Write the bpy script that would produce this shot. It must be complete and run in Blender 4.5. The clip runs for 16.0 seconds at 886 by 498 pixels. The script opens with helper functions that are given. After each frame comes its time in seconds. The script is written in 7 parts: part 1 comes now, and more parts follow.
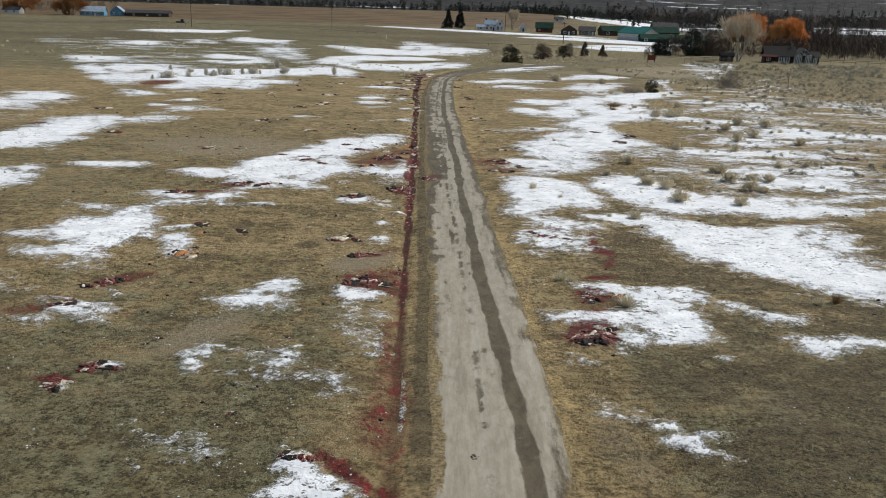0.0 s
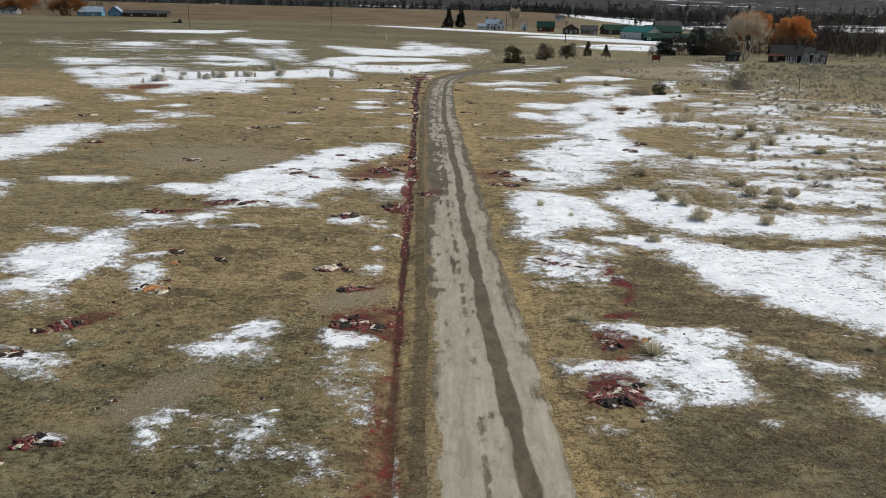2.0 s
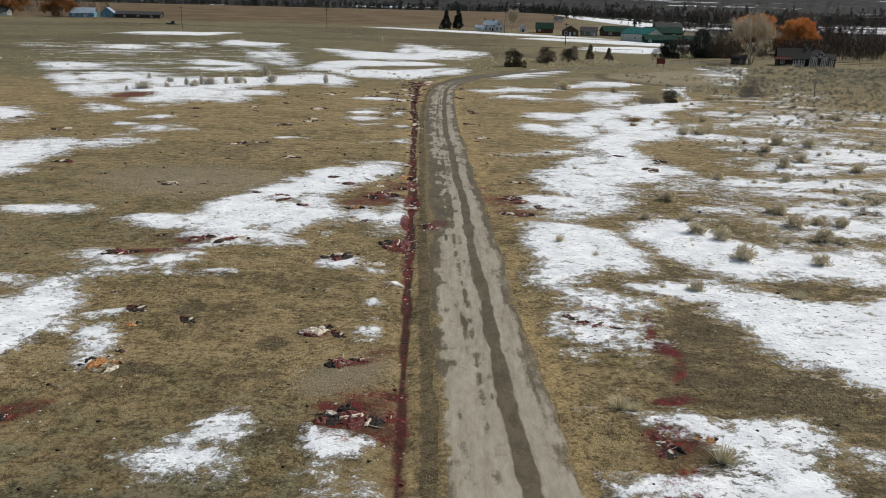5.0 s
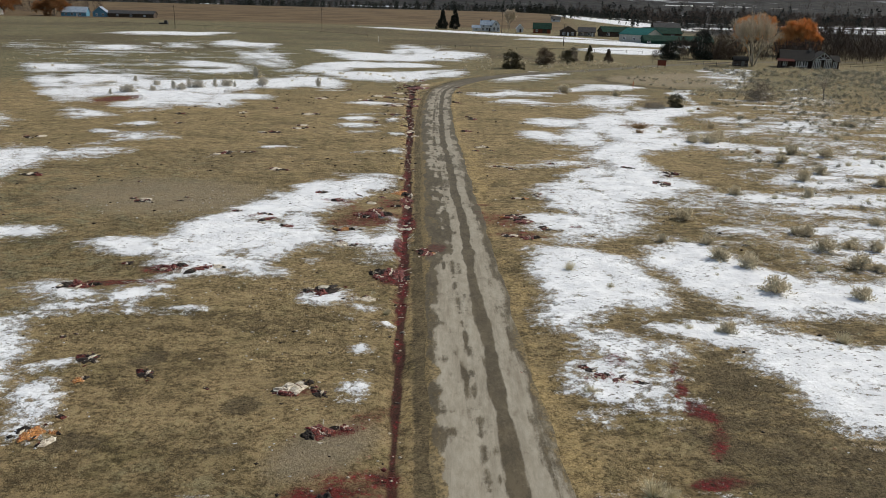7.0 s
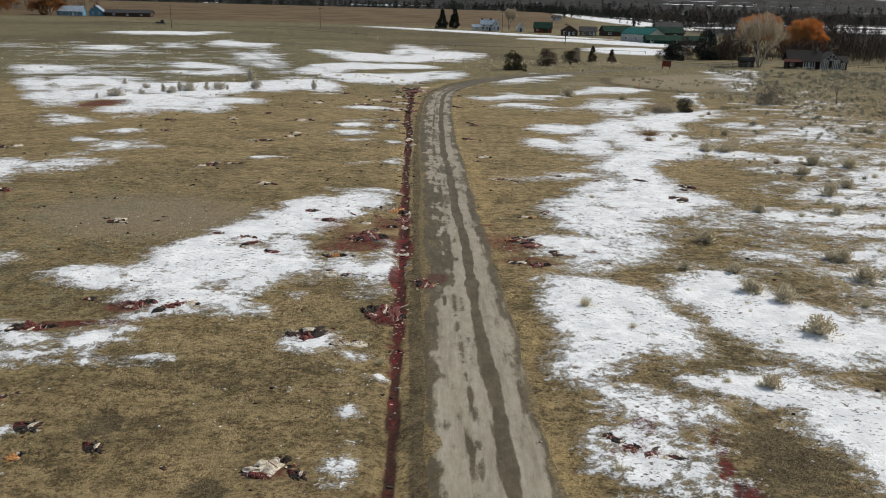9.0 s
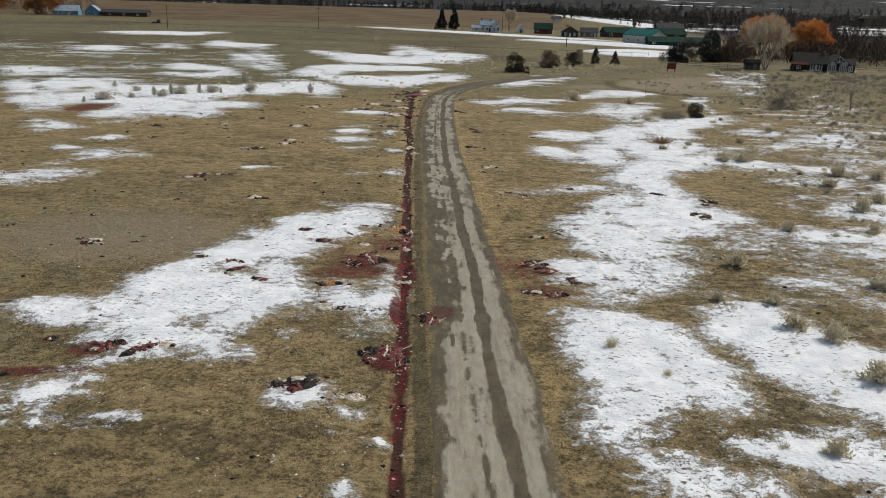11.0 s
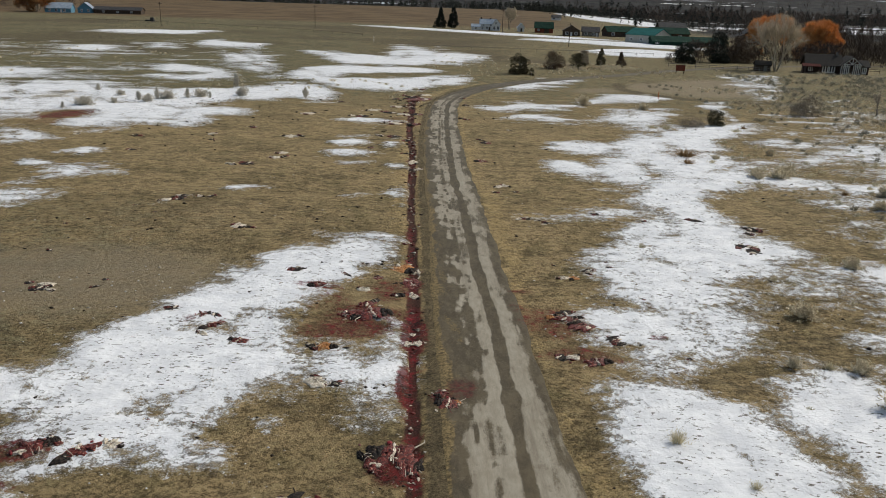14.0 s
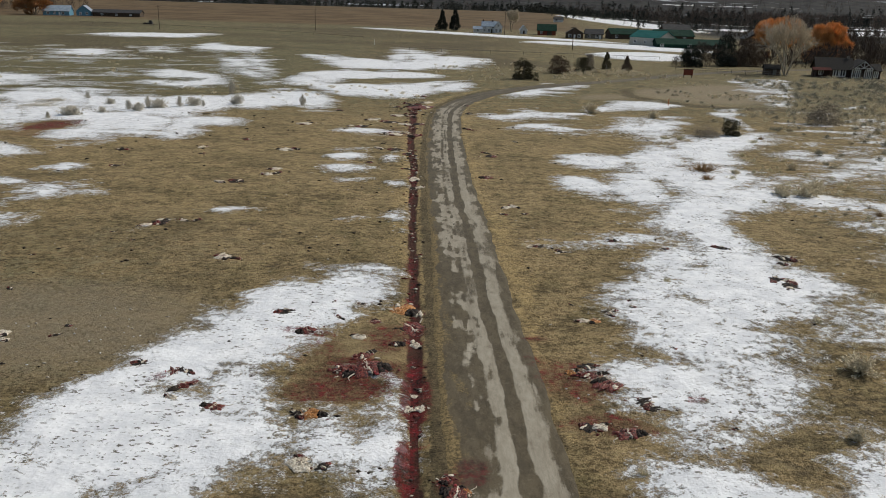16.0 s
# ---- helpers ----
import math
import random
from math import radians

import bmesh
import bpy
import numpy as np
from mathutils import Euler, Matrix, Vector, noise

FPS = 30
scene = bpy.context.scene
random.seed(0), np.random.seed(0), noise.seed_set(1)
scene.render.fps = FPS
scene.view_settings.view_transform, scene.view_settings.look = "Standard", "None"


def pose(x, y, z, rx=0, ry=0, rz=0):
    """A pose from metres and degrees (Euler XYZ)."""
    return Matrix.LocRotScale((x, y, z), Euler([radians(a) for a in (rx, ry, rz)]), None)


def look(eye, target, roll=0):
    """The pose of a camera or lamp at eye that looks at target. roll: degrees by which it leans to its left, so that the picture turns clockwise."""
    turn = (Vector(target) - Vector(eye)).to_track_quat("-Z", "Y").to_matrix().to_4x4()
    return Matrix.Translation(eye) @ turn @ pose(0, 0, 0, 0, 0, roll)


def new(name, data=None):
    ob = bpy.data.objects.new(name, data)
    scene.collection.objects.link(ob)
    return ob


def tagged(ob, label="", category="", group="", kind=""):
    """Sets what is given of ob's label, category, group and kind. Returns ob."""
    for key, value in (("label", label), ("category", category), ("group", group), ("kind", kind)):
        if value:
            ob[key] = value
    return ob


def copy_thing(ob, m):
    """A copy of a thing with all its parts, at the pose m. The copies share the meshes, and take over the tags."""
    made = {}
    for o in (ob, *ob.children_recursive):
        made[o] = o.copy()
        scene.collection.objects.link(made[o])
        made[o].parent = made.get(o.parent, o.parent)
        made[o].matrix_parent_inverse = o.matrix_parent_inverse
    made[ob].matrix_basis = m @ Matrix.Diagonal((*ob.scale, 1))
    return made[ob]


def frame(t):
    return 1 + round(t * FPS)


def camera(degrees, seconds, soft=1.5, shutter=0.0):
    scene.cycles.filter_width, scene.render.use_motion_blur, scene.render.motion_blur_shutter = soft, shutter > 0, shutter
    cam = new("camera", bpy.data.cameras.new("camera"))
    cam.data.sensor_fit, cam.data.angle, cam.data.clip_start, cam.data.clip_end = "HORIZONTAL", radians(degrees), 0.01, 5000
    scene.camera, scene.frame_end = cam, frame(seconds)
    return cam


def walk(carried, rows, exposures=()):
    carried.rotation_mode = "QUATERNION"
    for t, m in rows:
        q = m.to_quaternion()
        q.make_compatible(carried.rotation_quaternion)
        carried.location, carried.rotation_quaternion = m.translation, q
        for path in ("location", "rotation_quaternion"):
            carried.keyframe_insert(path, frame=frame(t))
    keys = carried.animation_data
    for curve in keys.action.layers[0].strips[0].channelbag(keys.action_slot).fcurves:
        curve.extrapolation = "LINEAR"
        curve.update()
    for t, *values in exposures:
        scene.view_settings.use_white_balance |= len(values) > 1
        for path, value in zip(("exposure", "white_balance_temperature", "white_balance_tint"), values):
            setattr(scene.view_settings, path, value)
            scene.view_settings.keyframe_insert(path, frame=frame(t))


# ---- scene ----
cam = camera(59.0, 16.0, soft=0.6)
PATH = [
    (0, (0.149, -0.487, 13.052), (0.153, 1.427, 12.472), 1.6),
    (0.5, (0.188, 0.723, 13.141), (0.191, 2.637, 12.561), 1.6),
    (1, (0.207, 1.979, 13.23), (0.21, 3.893, 12.648), 1.5),
    (1.5, (0.246, 3.164, 13.289), (0.247, 5.077, 12.707), 1.4),
    (2, (0.161, 4.384, 13.345), (0.162, 6.297, 12.762), 1.4),
    (2.5, (0.116, 5.604, 13.378), (0.115, 7.517, 12.797), 1.3),
    (3, (-0.026, 6.801, 13.493), (-0.025, 8.714, 12.91), 1.4),
    (3.5, (-0.132, 8.017, 13.563), (-0.13, 9.931, 12.981), 1.5),
    (4, (-0.289, 9.246, 13.672), (-0.285, 11.159, 13.09), 1.5),
    (6.5, (-0.526, 15.518, 14.005), (-0.508, 17.431, 13.423), 1.4),
    (7, (-0.545, 16.852, 14.062), (-0.526, 18.765, 13.479), 1.5),
    (7.5, (-0.574, 18.145, 14.141), (-0.553, 20.058, 13.557), 1.5),
    (8, (-0.551, 19.418, 14.198), (-0.53, 21.331, 13.614), 1.6),
    (8.5, (-0.559, 20.678, 14.296), (-0.537, 22.59, 13.711), 1.5),
    (9, (-0.604, 21.926, 14.355), (-0.584, 23.838, 13.769), 1.5),
    (11.5, (-1.209, 28.035, 14.456), (-1.183, 29.947, 13.871), 1.7),
    (12, (-1.395, 29.417, 14.503), (-1.367, 31.329, 13.917), 1.7),
    (12.5, (-1.541, 30.847, 14.534), (-1.511, 32.759, 13.947), 1.7),
    (13, (-1.679, 32.14, 14.586), (-1.647, 34.051, 13.997), 1.7),
    (13.5, (-1.799, 33.357, 14.613), (-1.767, 35.267, 14.023), 1.7),
    (14, (-1.898, 34.554, 14.718), (-1.866, 36.465, 14.128), 1.8),
    (14.5, (-1.96, 35.699, 14.864), (-1.929, 37.61, 14.275), 1.8),
    (15, (-2.001, 36.973, 14.957), (-1.97, 38.885, 14.37), 1.8),
    (15.5, (-2.013, 38.354, 15.067), (-1.983, 40.266, 14.481), 1.7),
    (16, (-2.047, 39.727, 15.175), (-2.019, 41.639, 14.588), 1.7),
]
walk(cam, [(t, look(eye, target, roll)) for t, eye, target, roll in PATH], exposures=[(0, 0.15, 6350, 7), (4, 0.07, 6440, 7), (8, 0.01, 6560, 7), (12, -0.06, 6560, 7), (16, -0.14, 6560, 7)])

# ---- light ----
SUN_WAY = Vector((0.80, 0.38, 0.88)).normalized()
world = bpy.data.worlds.new("sky")
scene.world = world
world.use_nodes = True
wn = world.node_tree.nodes
sky = wn.new("ShaderNodeTexSky")
sky.sky_type = "NISHITA"
sky.sun_disc = False
sky.sun_elevation = math.asin(SUN_WAY.z)
sky.sun_rotation = math.atan2(SUN_WAY.x, SUN_WAY.y)
sky.air_density, sky.dust_density = 1.2, 3.0
world.node_tree.links.new(sky.outputs[0], wn["Background"].inputs[0])
wn["Background"].inputs[1].default_value = 0.086
sun = new("sun", bpy.data.lights.new("sun", "SUN"))
sun.data.energy, sun.data.angle, sun.data.color = 2.5, radians(3), (1.0, 0.965, 0.91)
sun.matrix_world = look(SUN_WAY * 200, (0, 0, 0))

# ---- numeric helpers ----
rng = np.random.default_rng(7)


def smooth(a):
    a = np.clip(a, 0, 1)
    return a * a * (3 - 2 * a)


def cells(ix, iy, seed):
    with np.errstate(over="ignore"):
        h = (ix.astype(np.int64) * 374761393 + iy.astype(np.int64) * 668265263 + seed * 974711) & 0xFFFFFFFF
        h = ((h ^ (h >> 13)) * 1274126177) & 0xFFFFFFFF
        h = (h ^ (h >> 16)) & 0xFFFFFFFF
    return h / 2147483648.0 - 1.0


def lattice(x, y, seed=0):
    """Smooth random field from -1 to 1 with a grain of one unit."""
    ix, iy = np.floor(x), np.floor(y)
    fx, fy = smooth(x - ix), smooth(y - iy)
    a, b = cells(ix, iy, seed), cells(ix + 1, iy, seed)
    c, d = cells(ix, iy + 1, seed), cells(ix + 1, iy + 1, seed)
    return (a * (1 - fx) + b * fx) * (1 - fy) + (c * (1 - fx) + d * fx) * fy


def fractal(x, y, octaves=4, seed=0, gain=0.55):
    out, amp, total = 0, 1.0, 0.0
    for i in range(octaves):
        out = out + amp * lattice(x * 2.03 ** i + 17 * i, y * 2.03 ** i - 11 * i, seed + i)
        total += amp
        amp *= gain
    return out / total * 1.6


# ---- plan of the road and the lie of the land ----
ROAD = [(2.3, -60), (2.1, 0), (2.05, 22), (1.85, 34), (1.45, 44), (1.0, 56), (0.75, 66), (0.40, 76), (0.0, 92), (-0.55, 106), (-0.85, 122),
        (-0.85, 140), (-0.55, 153), (0.0, 163), (1.4, 171), (4.6, 182.5), (9.0, 192.5), (15.5, 203), (26.0, 214), (42.0, 229), (51.6, 240), (62.4, 252.5),
        (73.2, 262.4), (88.0, 275), (118.0, 292), (160.0, 305), (260.0, 330)]
ROAD_X = np.array([p[0] for p in ROAD], float)
ROAD_Y = np.array([p[1] for p in ROAD], float)


def road_x(y):
    return np.interp(y, ROAD_Y, ROAD_X)


def ditch_x(y):
    return np.interp(y, [0, 24, 37, 66, 75, 95, 119, 129, 159, 175], [-1.1, -1.3, -1.7, -2.55, -2.75, -3.55, -4.15, -4.8, -5.4, -5.0])


def land(x, y):
    z = 6 * smooth((y - 260) / 500) + 8 * smooth((y - 580) / 420) * smooth((330 - x) / 260) * (1 - 0.6 * smooth((y - 1050) / 400))
    return z + 130 * smooth((y - 1500) / 1500)


def ground_z(x, y):
    x, y = np.asarray(x, float), np.asarray(y, float)
    near = smooth((150 - y) / 50) * smooth((70 - np.abs(x)) / 25)
    off_road = smooth((np.abs(x - road_x(y)) - 2.2) / 1.5)
    z = land(x, y) + near * off_road * 0.07 * fractal(x / 7, y / 7, 2, 40)
    d = (x - ditch_x(y)) / 0.42
    return z - 0.16 * np.exp(-d * d) * smooth((172 - y) / 10)


def ground_at(x, y):
    return float(ground_z(x, y))


STAINS = []
STAINS += [(9.5, 46.5, 0.91, 0.23, 73, 0.78), (9.3, 44.7, 0.72, 0.25, 71, 0.88), (9.4, 43.4, 0.46, 0.37, -34, 0.98), (9.8, 42.5, 0.40, 0.35, 85, 0.98), (9.4, 40.6, 1.17, 0.22, 70, 0.78), (8.4, 38.2, 0.91, 0.30, 5, 0.88), (7.2, 32.2, 2.25, 1.34, 71, 0.49), (8.0, 35.1, 1.65, 1.04, 68, 0.39), (-4.9, 70.4, 2.66, 2.17, -2, 0.59), (-4.0, 74.4, 1.74, 1.35, -87, 0.59), (-3.0, 36.7, 2.40, 1.98, -85, 0.54), (-1.5, 24.6, 4.98, 0.78, -86, 0.54), (-2.6, 19.7, 1.47, 0.37, -47, 0.98), (-1.8, 22.3, 1.81, 0.82, -84, 0.59)]
STAINS += [(-1.8, 27.9, 4.18, 0.48, -86, 0.49), (9.4, 42.9, 0.69, 0.54, -31, 0.88), (9.5, 41.0, 1.45, 0.33, 70, 0.59), (9.3, 45.2, 1.47, 0.24, 73, 0.69), (8.8, 38.4, 1.01, 0.34, 5, 0.78), (6.6, 30.7, 1.47, 1.09, 59, 0.93), (7.6, 35.4, 1.51, 1.00, 67, 0.69), (-2.3, 35.8, 1.31, 1.00, -87, 0.73), (-3.5, 36.7, 1.27, 1.20, -2, 0.88), (-5.7, 69.0, 2.66, 1.21, 9, 0.69), (-5.0, 71.2, 1.72, 0.97, -17, 0.83), (-7.2, 72.9, 1.89, 1.53, -71, 0.44), (-0.5, 63.1, 1.03, 0.81, 80, 0.73), (-1.2, 62.3, 0.65, 0.56, 80, 0.88)]
STAINS += [(-8.0, 74.9, 1.59, 0.52, -13, 0.73), (-13.4, 69.7, 0.71, 0.34, 51, 0.69), (-10.3, 67.3, 0.62, 0.36, -4, 0.44), (2.7, 72.1, 1.08, 0.64, -61, 0.49), (5.6, 66.2, 1.58, 0.50, 4, 0.59), (9.0, 68.7, 0.51, 0.35, 48, 0.59), (3.1, 74.7, 0.89, 0.34, 5, 0.69), (-49.6, 137.3, 5.13, 2.82, 70, 0.78), (-48.4, 130.6, 4.40, 2.84, -3, 0.39), (-17.4, 55.6, 3.03, 0.44, 3, 0.78), (-18.1, 31.9, 1.25, 0.60, 21, 0.59), (-15.5, 36.4, 1.61, 0.74, 49, 0.69), (-5.0, 166.0, 5.0, 1.6, 80, 0.5), (-2.6, 68.8, 2.71, 0.65, -88, 1.08)]
STAINS += [(-2.8, 63.4, 1.73, 0.39, -88, 1.18), (-3.0, 57.2, 0.86, 0.78, -82, 1.08), (-7.0, 138.9, 4.70, 2.49, -90, 0.39), (-2.8, 42.0, 1.34, 0.49, 50, 0.49), (-3.8, 40.9, 0.77, 0.27, 8, 0.78), (-2.0, 38.3, 0.56, 0.53, -71, 0.98), (7.2, 47.2, 0.87, 0.65, 51, 0.59), (6.6, 45.5, 1.28, 0.50, 5, 0.49), (4.2, 70.3, 2.36, 1.86, -65, 0.59), (4.8, 66.7, 1.90, 0.81, 7, 0.59), (-13.8, 25.2, 0.75, 0.43, -10, 0.88), (-15.6, 57.8, 1.24, 0.76, -6, 0.78), (-4.0, 37.3, 1.02, 0.46, 0, 0.78), (-5.8, 43.9, 0.91, 0.39, -14, 0.69)]
DARKS = []
DARKS += [(-12.6, 26.2, 1.28, 0.75, -8, 0.78), (-12.4, 46.5, 1.06, 0.76, 47, 0.78), (-12.6, 40.2, 1.06, 0.56, -8, 0.69), (-7.7, 39.5, 1.10, 0.34, 1, 0.69), (-6.9, 42.4, 0.87, 0.59, -68, 0.39), (-88.7, 402.3, 45.23, 7.13, -28, 0.78), (-17.5, 341.2, 68.29, 4.82, -48, 0.59), (3.2, 314.5, 58.30, 3.15, -56, 0.49), (-32.2, 364.3, 56.99, 3.51, -48, 0.49), (-98.9, 353.6, 26.40, 5.46, -2, 0.39)]
DARKS += [(36.5, 200.5, 8.0, 1.3, 82, 1.4), (36.5, 190.5, 5.0, 1.5, -70, 1.5), (39.6, 184.0, 5.0, 1.9, -55, 1.6), (44.8, 178.8, 5.0, 2.0, -32, 1.6), (52.5, 176.0, 6.5, 2.2, -8, 1.6), (60.0, 176.0, 6.0, 2.0, 5, 1.3), (43.8, 213.5, 5.0, 1.0, -75, 1.1)]
DARKS += [(12.0, 21.5, 5.0, 2.2, 20, 0.85), (15.5, 26.0, 6.0, 3.0, -15, 0.82), (10.0, 26.0, 3.5, 1.8, 0, 0.75), (19.0, 22.0, 5.0, 3.0, 0, 0.8), (14.0, 39.0, 4.5, 2.8, 20, 0.82), (19.0, 33.0, 4.0, 1.6, 10, 0.75), (11.5, 51.5, 2.6, 0.8, -10, 0.7), (13.0, 55.0, 2.4, 1.0, -40, 0.8)]
DARKS += [(16.0, 50.0, 3.2, 1.3, -30, 0.9), (12.5, 46.0, 3.0, 2.0, 30, 0.9), (20.0, 46.5, 4.0, 2.2, -20, 0.9), (16.5, 42.5, 4.0, 2.5, 0, 0.85), (12.0, 39.5, 3.0, 2.0, 0, 0.8), (20.0, 38.5, 4.0, 2.5, 10, 0.85)]
DARKS += [(-15.0, 88.0, 10.0, 9.0, 0, 0.42), (-14.0, 106.0, 8.0, 8.0, 0, 0.38), (-26.0, 92.0, 14.0, 7.0, 20, 0.42), (-38.0, 84.0, 12.0, 7.0, -10, 0.45), (-32.0, 108.0, 12.0, 6.0, 0, 0.42)]
DARKS += [(-12.5, 40.0, 1.2, 0.55, 5, 1.0), (-12.2, 46.2, 0.8, 0.35, 30, 1.05), (-7.4, 42.6, 0.9, 0.8, 40, 0.9), (-7.6, 39.6, 1.0, 0.25, 12, 0.9)]

SOILS = []
SOILS += [(57.0, 203.0, 24.0, 13.0, 62, 1.0), (44.0, 200.0, 12.0, 6.0, 75, 1.0), (30.0, 190.0, 9.0, 5.0, 40, 0.7), (6.5, 20.5, 1.6, 1.0, 80, 0.5)]
SOILS += [(-20.5, 87.4, 11.55, 6.99, -5, 0.36), (-20.9, 75.4, 7.28, 4.90, -28, 0.30), (-4.1, 39.8, 2.61, 1.49, 48, 0.78), (-9.7, 29.7, 3.19, 1.68, 64, 0.69), (-24.8, 88.7, 17.71, 14.91, -64, 0.24), (-26.6, 56.6, 6.54, 4.66, -44, 0.39), (12.6, 24.3, 2.84, 1.39, 77, 0.49), (-11.1, 24.0, 2.15, 1.03, -3, 0.39), (-21.0, 75.5, 10.63, 7.34, -7, 0.69), (6.0, 22.1, 2.56, 1.06, 83, 0.49)]


def lobed(lobes, x, y, soft=0.5):
    """How far inside any of the oval lobes (x, y, half length, half width, degrees, strength) a place lies, 0 to 1."""
    out = np.zeros_like(x)
    for cx, cy, a, b, deg, s in lobes:
        near = np.abs(y - cy) < 2.2 * max(a, b)
        if not near.any():
            continue
        c, n = math.cos(radians(deg)), math.sin(radians(deg))
        dx, dy = x[near] - cx, y[near] - cy
        r = np.hypot((dx * c + dy * n) / a, (dy * c - dx * n) / b)
        out[near] = np.maximum(out[near], s * smooth((1 + soft - r) / (2 * soft)))
    return out


def patchy_red(y):
    """How much of the ditch shows fresh red, along its length."""
    return np.interp(y, [12, 40, 52, 58, 78, 90, 170], [0.85, 0.42, 0.40, 0.75, 0.7, 0.4, 0.4])


def ditch_at(x, y):
    """The dark wet bed of the ditch."""
    w = np.interp(y, [0, 18, 40, 60, 80, 110, 150, 172], [0.45, 0.36, 0.17, 0.32, 0.34, 0.40, 0.6, 0.7])
    edge = 0.35 * fractal(x * 1.4, y * 0.7, 4, 19)
    return smooth((1.35 + edge - np.abs(x - ditch_x(y)) / w) / 0.9) * smooth((176 - y) / 8) * np.interp(y, [12, 30, 36], [0.3, 0.6, 1.0])


def stain_at(x, y):
    s = lobed(STAINS, x, y)
    w = np.interp(y, [0, 18, 40, 60, 80, 110, 170], [0.55, 0.42, 0.16, 0.32, 0.34, 0.32, 0.5])
    d = np.abs(x - ditch_x(y) - 0.09 * fractal(y * 0.6, y * 0, 3, 5)) / (w * np.clip(1 + 0.95 * fractal(y * 1.7, y * 0 + np.sign(x - ditch_x(y)) * 3, 3, 8), 0.3, 2.1))
    line = patchy_red(y) * smooth((1.5 - d) / 1.0) * smooth((172 - y) / 8) * smooth((y - 12) / 6)
    line = line * np.interp(y, [12, 34, 48, 60], [0.62, 0.66, 0.88, 1.0]) * np.clip(0.80 + 0.9 * fractal(y * 0.45, y * 0, 3, 9) + 0.5 * fractal(y * 1.3, y * 0, 3, 12), 0.0, 1.5)
    return np.maximum(s, line)


# ---- material helpers ----
class Nodes:
    """A short hand for building one node material."""

    def __init__(self, name):
        self.mat = bpy.data.materials.new(name)
        self.mat.use_nodes = True
        self.tree = self.mat.node_tree
        self.shader = self.tree.nodes["Principled BSDF"]

    def node(self, kind, **settings):
        n = self.tree.nodes.new(kind)
        for key, value in settings.items():
            n.inputs[key].default_value = value
        return n

    def link(self, a, b):
        self.tree.links.new(a, b)

    def place(self):
        return self.node("ShaderNodeNewGeometry").outputs["Position"]

    def noise(self, scale, detail=4.0, rough=0.6, stretch=None, distortion=0.0):
        n = self.node("ShaderNodeTexNoise", Scale=scale, Detail=detail, Roughness=rough, Distortion=distortion)
        p = self.place()
        if stretch:
            m = self.node("ShaderNodeMapping")
            m.inputs["Scale"].default_value = stretch
            self.link(p, m.inputs["Vector"])
            p = m.outputs[0]
        self.link(p, n.inputs["Vector"])
        return n.outputs["Fac"]

    def span(self, value, lo, hi, a=0.0, b=1.0):
        n = self.node("ShaderNodeMapRange")
        n.interpolation_type = "SMOOTHSTEP"
        for key, v in (("From Min", lo), ("From Max", hi), ("To Min", a), ("To Max", b)):
            n.inputs[key].default_value = v
        self.link(value, n.inputs["Value"])
        return n.outputs["Result"]

    def math(self, op, a, b):
        n = self.tree.nodes.new("ShaderNodeMath")
        n.operation = op
        for i, v in enumerate((a, b)):
            if isinstance(v, (int, float)):
                n.inputs[i].default_value = v
            else:
                self.link(v, n.inputs[i])
        return n.outputs[0]

    def mix(self, fac, a, b):
        n = self.tree.nodes.new("ShaderNodeMix")
        n.data_type = "RGBA"
        for key, v in ((0, fac), (6, a), (7, b)):
            if isinstance(v, (int, float)):
                n.inputs[key].default_value = v
            elif isinstance(v, tuple):
                n.inputs[key].default_value = (*v, 1)
            else:
                self.link(v, n.inputs[key])
        return n.outputs[2]

    def attribute(self, name):
        n = self.tree.nodes.new("ShaderNodeAttribute")
        n.attribute_name = name
        return n.outputs["Fac"]

    def finish(self, colour, rough=0.9, bump=None, strength=0.3, distance=0.05, metal=0.0, specular=0.3):
        s = self.shader.inputs
        if isinstance(colour, tuple):
            s["Base Color"].default_value = (*colour, 1)
        else:
            self.link(colour, s["Base Color"])
        if isinstance(rough, (int, float)):
            s["Roughness"].default_value = rough
        else:
            self.link(rough, s["Roughness"])
        s["Metallic"].default_value = metal
        s["Specular IOR Level"].default_value = specular
        if bump is not None:
            b = self.node("ShaderNodeBump", Strength=strength, Distance=distance)
            self.link(bump, b.inputs["Height"])
            self.link(b.outputs[0], s["Normal"])
        return self.mat


def plain(name, a, b, scale=2.0, rough=0.85, strength=0.3, island=0.0, single=0.0, metal=0.0, stretch=None, specular=0.3):
    """Two tones of one surface, mottled at two sizes; island or single vary the tone from piece to piece."""
    k = Nodes(name)
    fine = k.noise(scale * 6, 5, 0.65, stretch)
    f = k.math("MULTIPLY", k.math("ADD", k.noise(scale, 3, 0.5, stretch), fine), 0.5)
    f = k.span(f, 0.36, 0.64)
    if island:
        f = k.math("ADD", k.math("MULTIPLY", f, 1 - island), k.math("MULTIPLY", k.node("ShaderNodeNewGeometry").outputs["Random Per Island"], island))
    if single:
        f = k.math("ADD", k.math("MULTIPLY", f, 1 - single), k.math("MULTIPLY", k.node("ShaderNodeObjectInfo").outputs["Random"], single))
    return k.finish(k.mix(f, a, b), rough, fine, strength, 0.03, metal, specular)


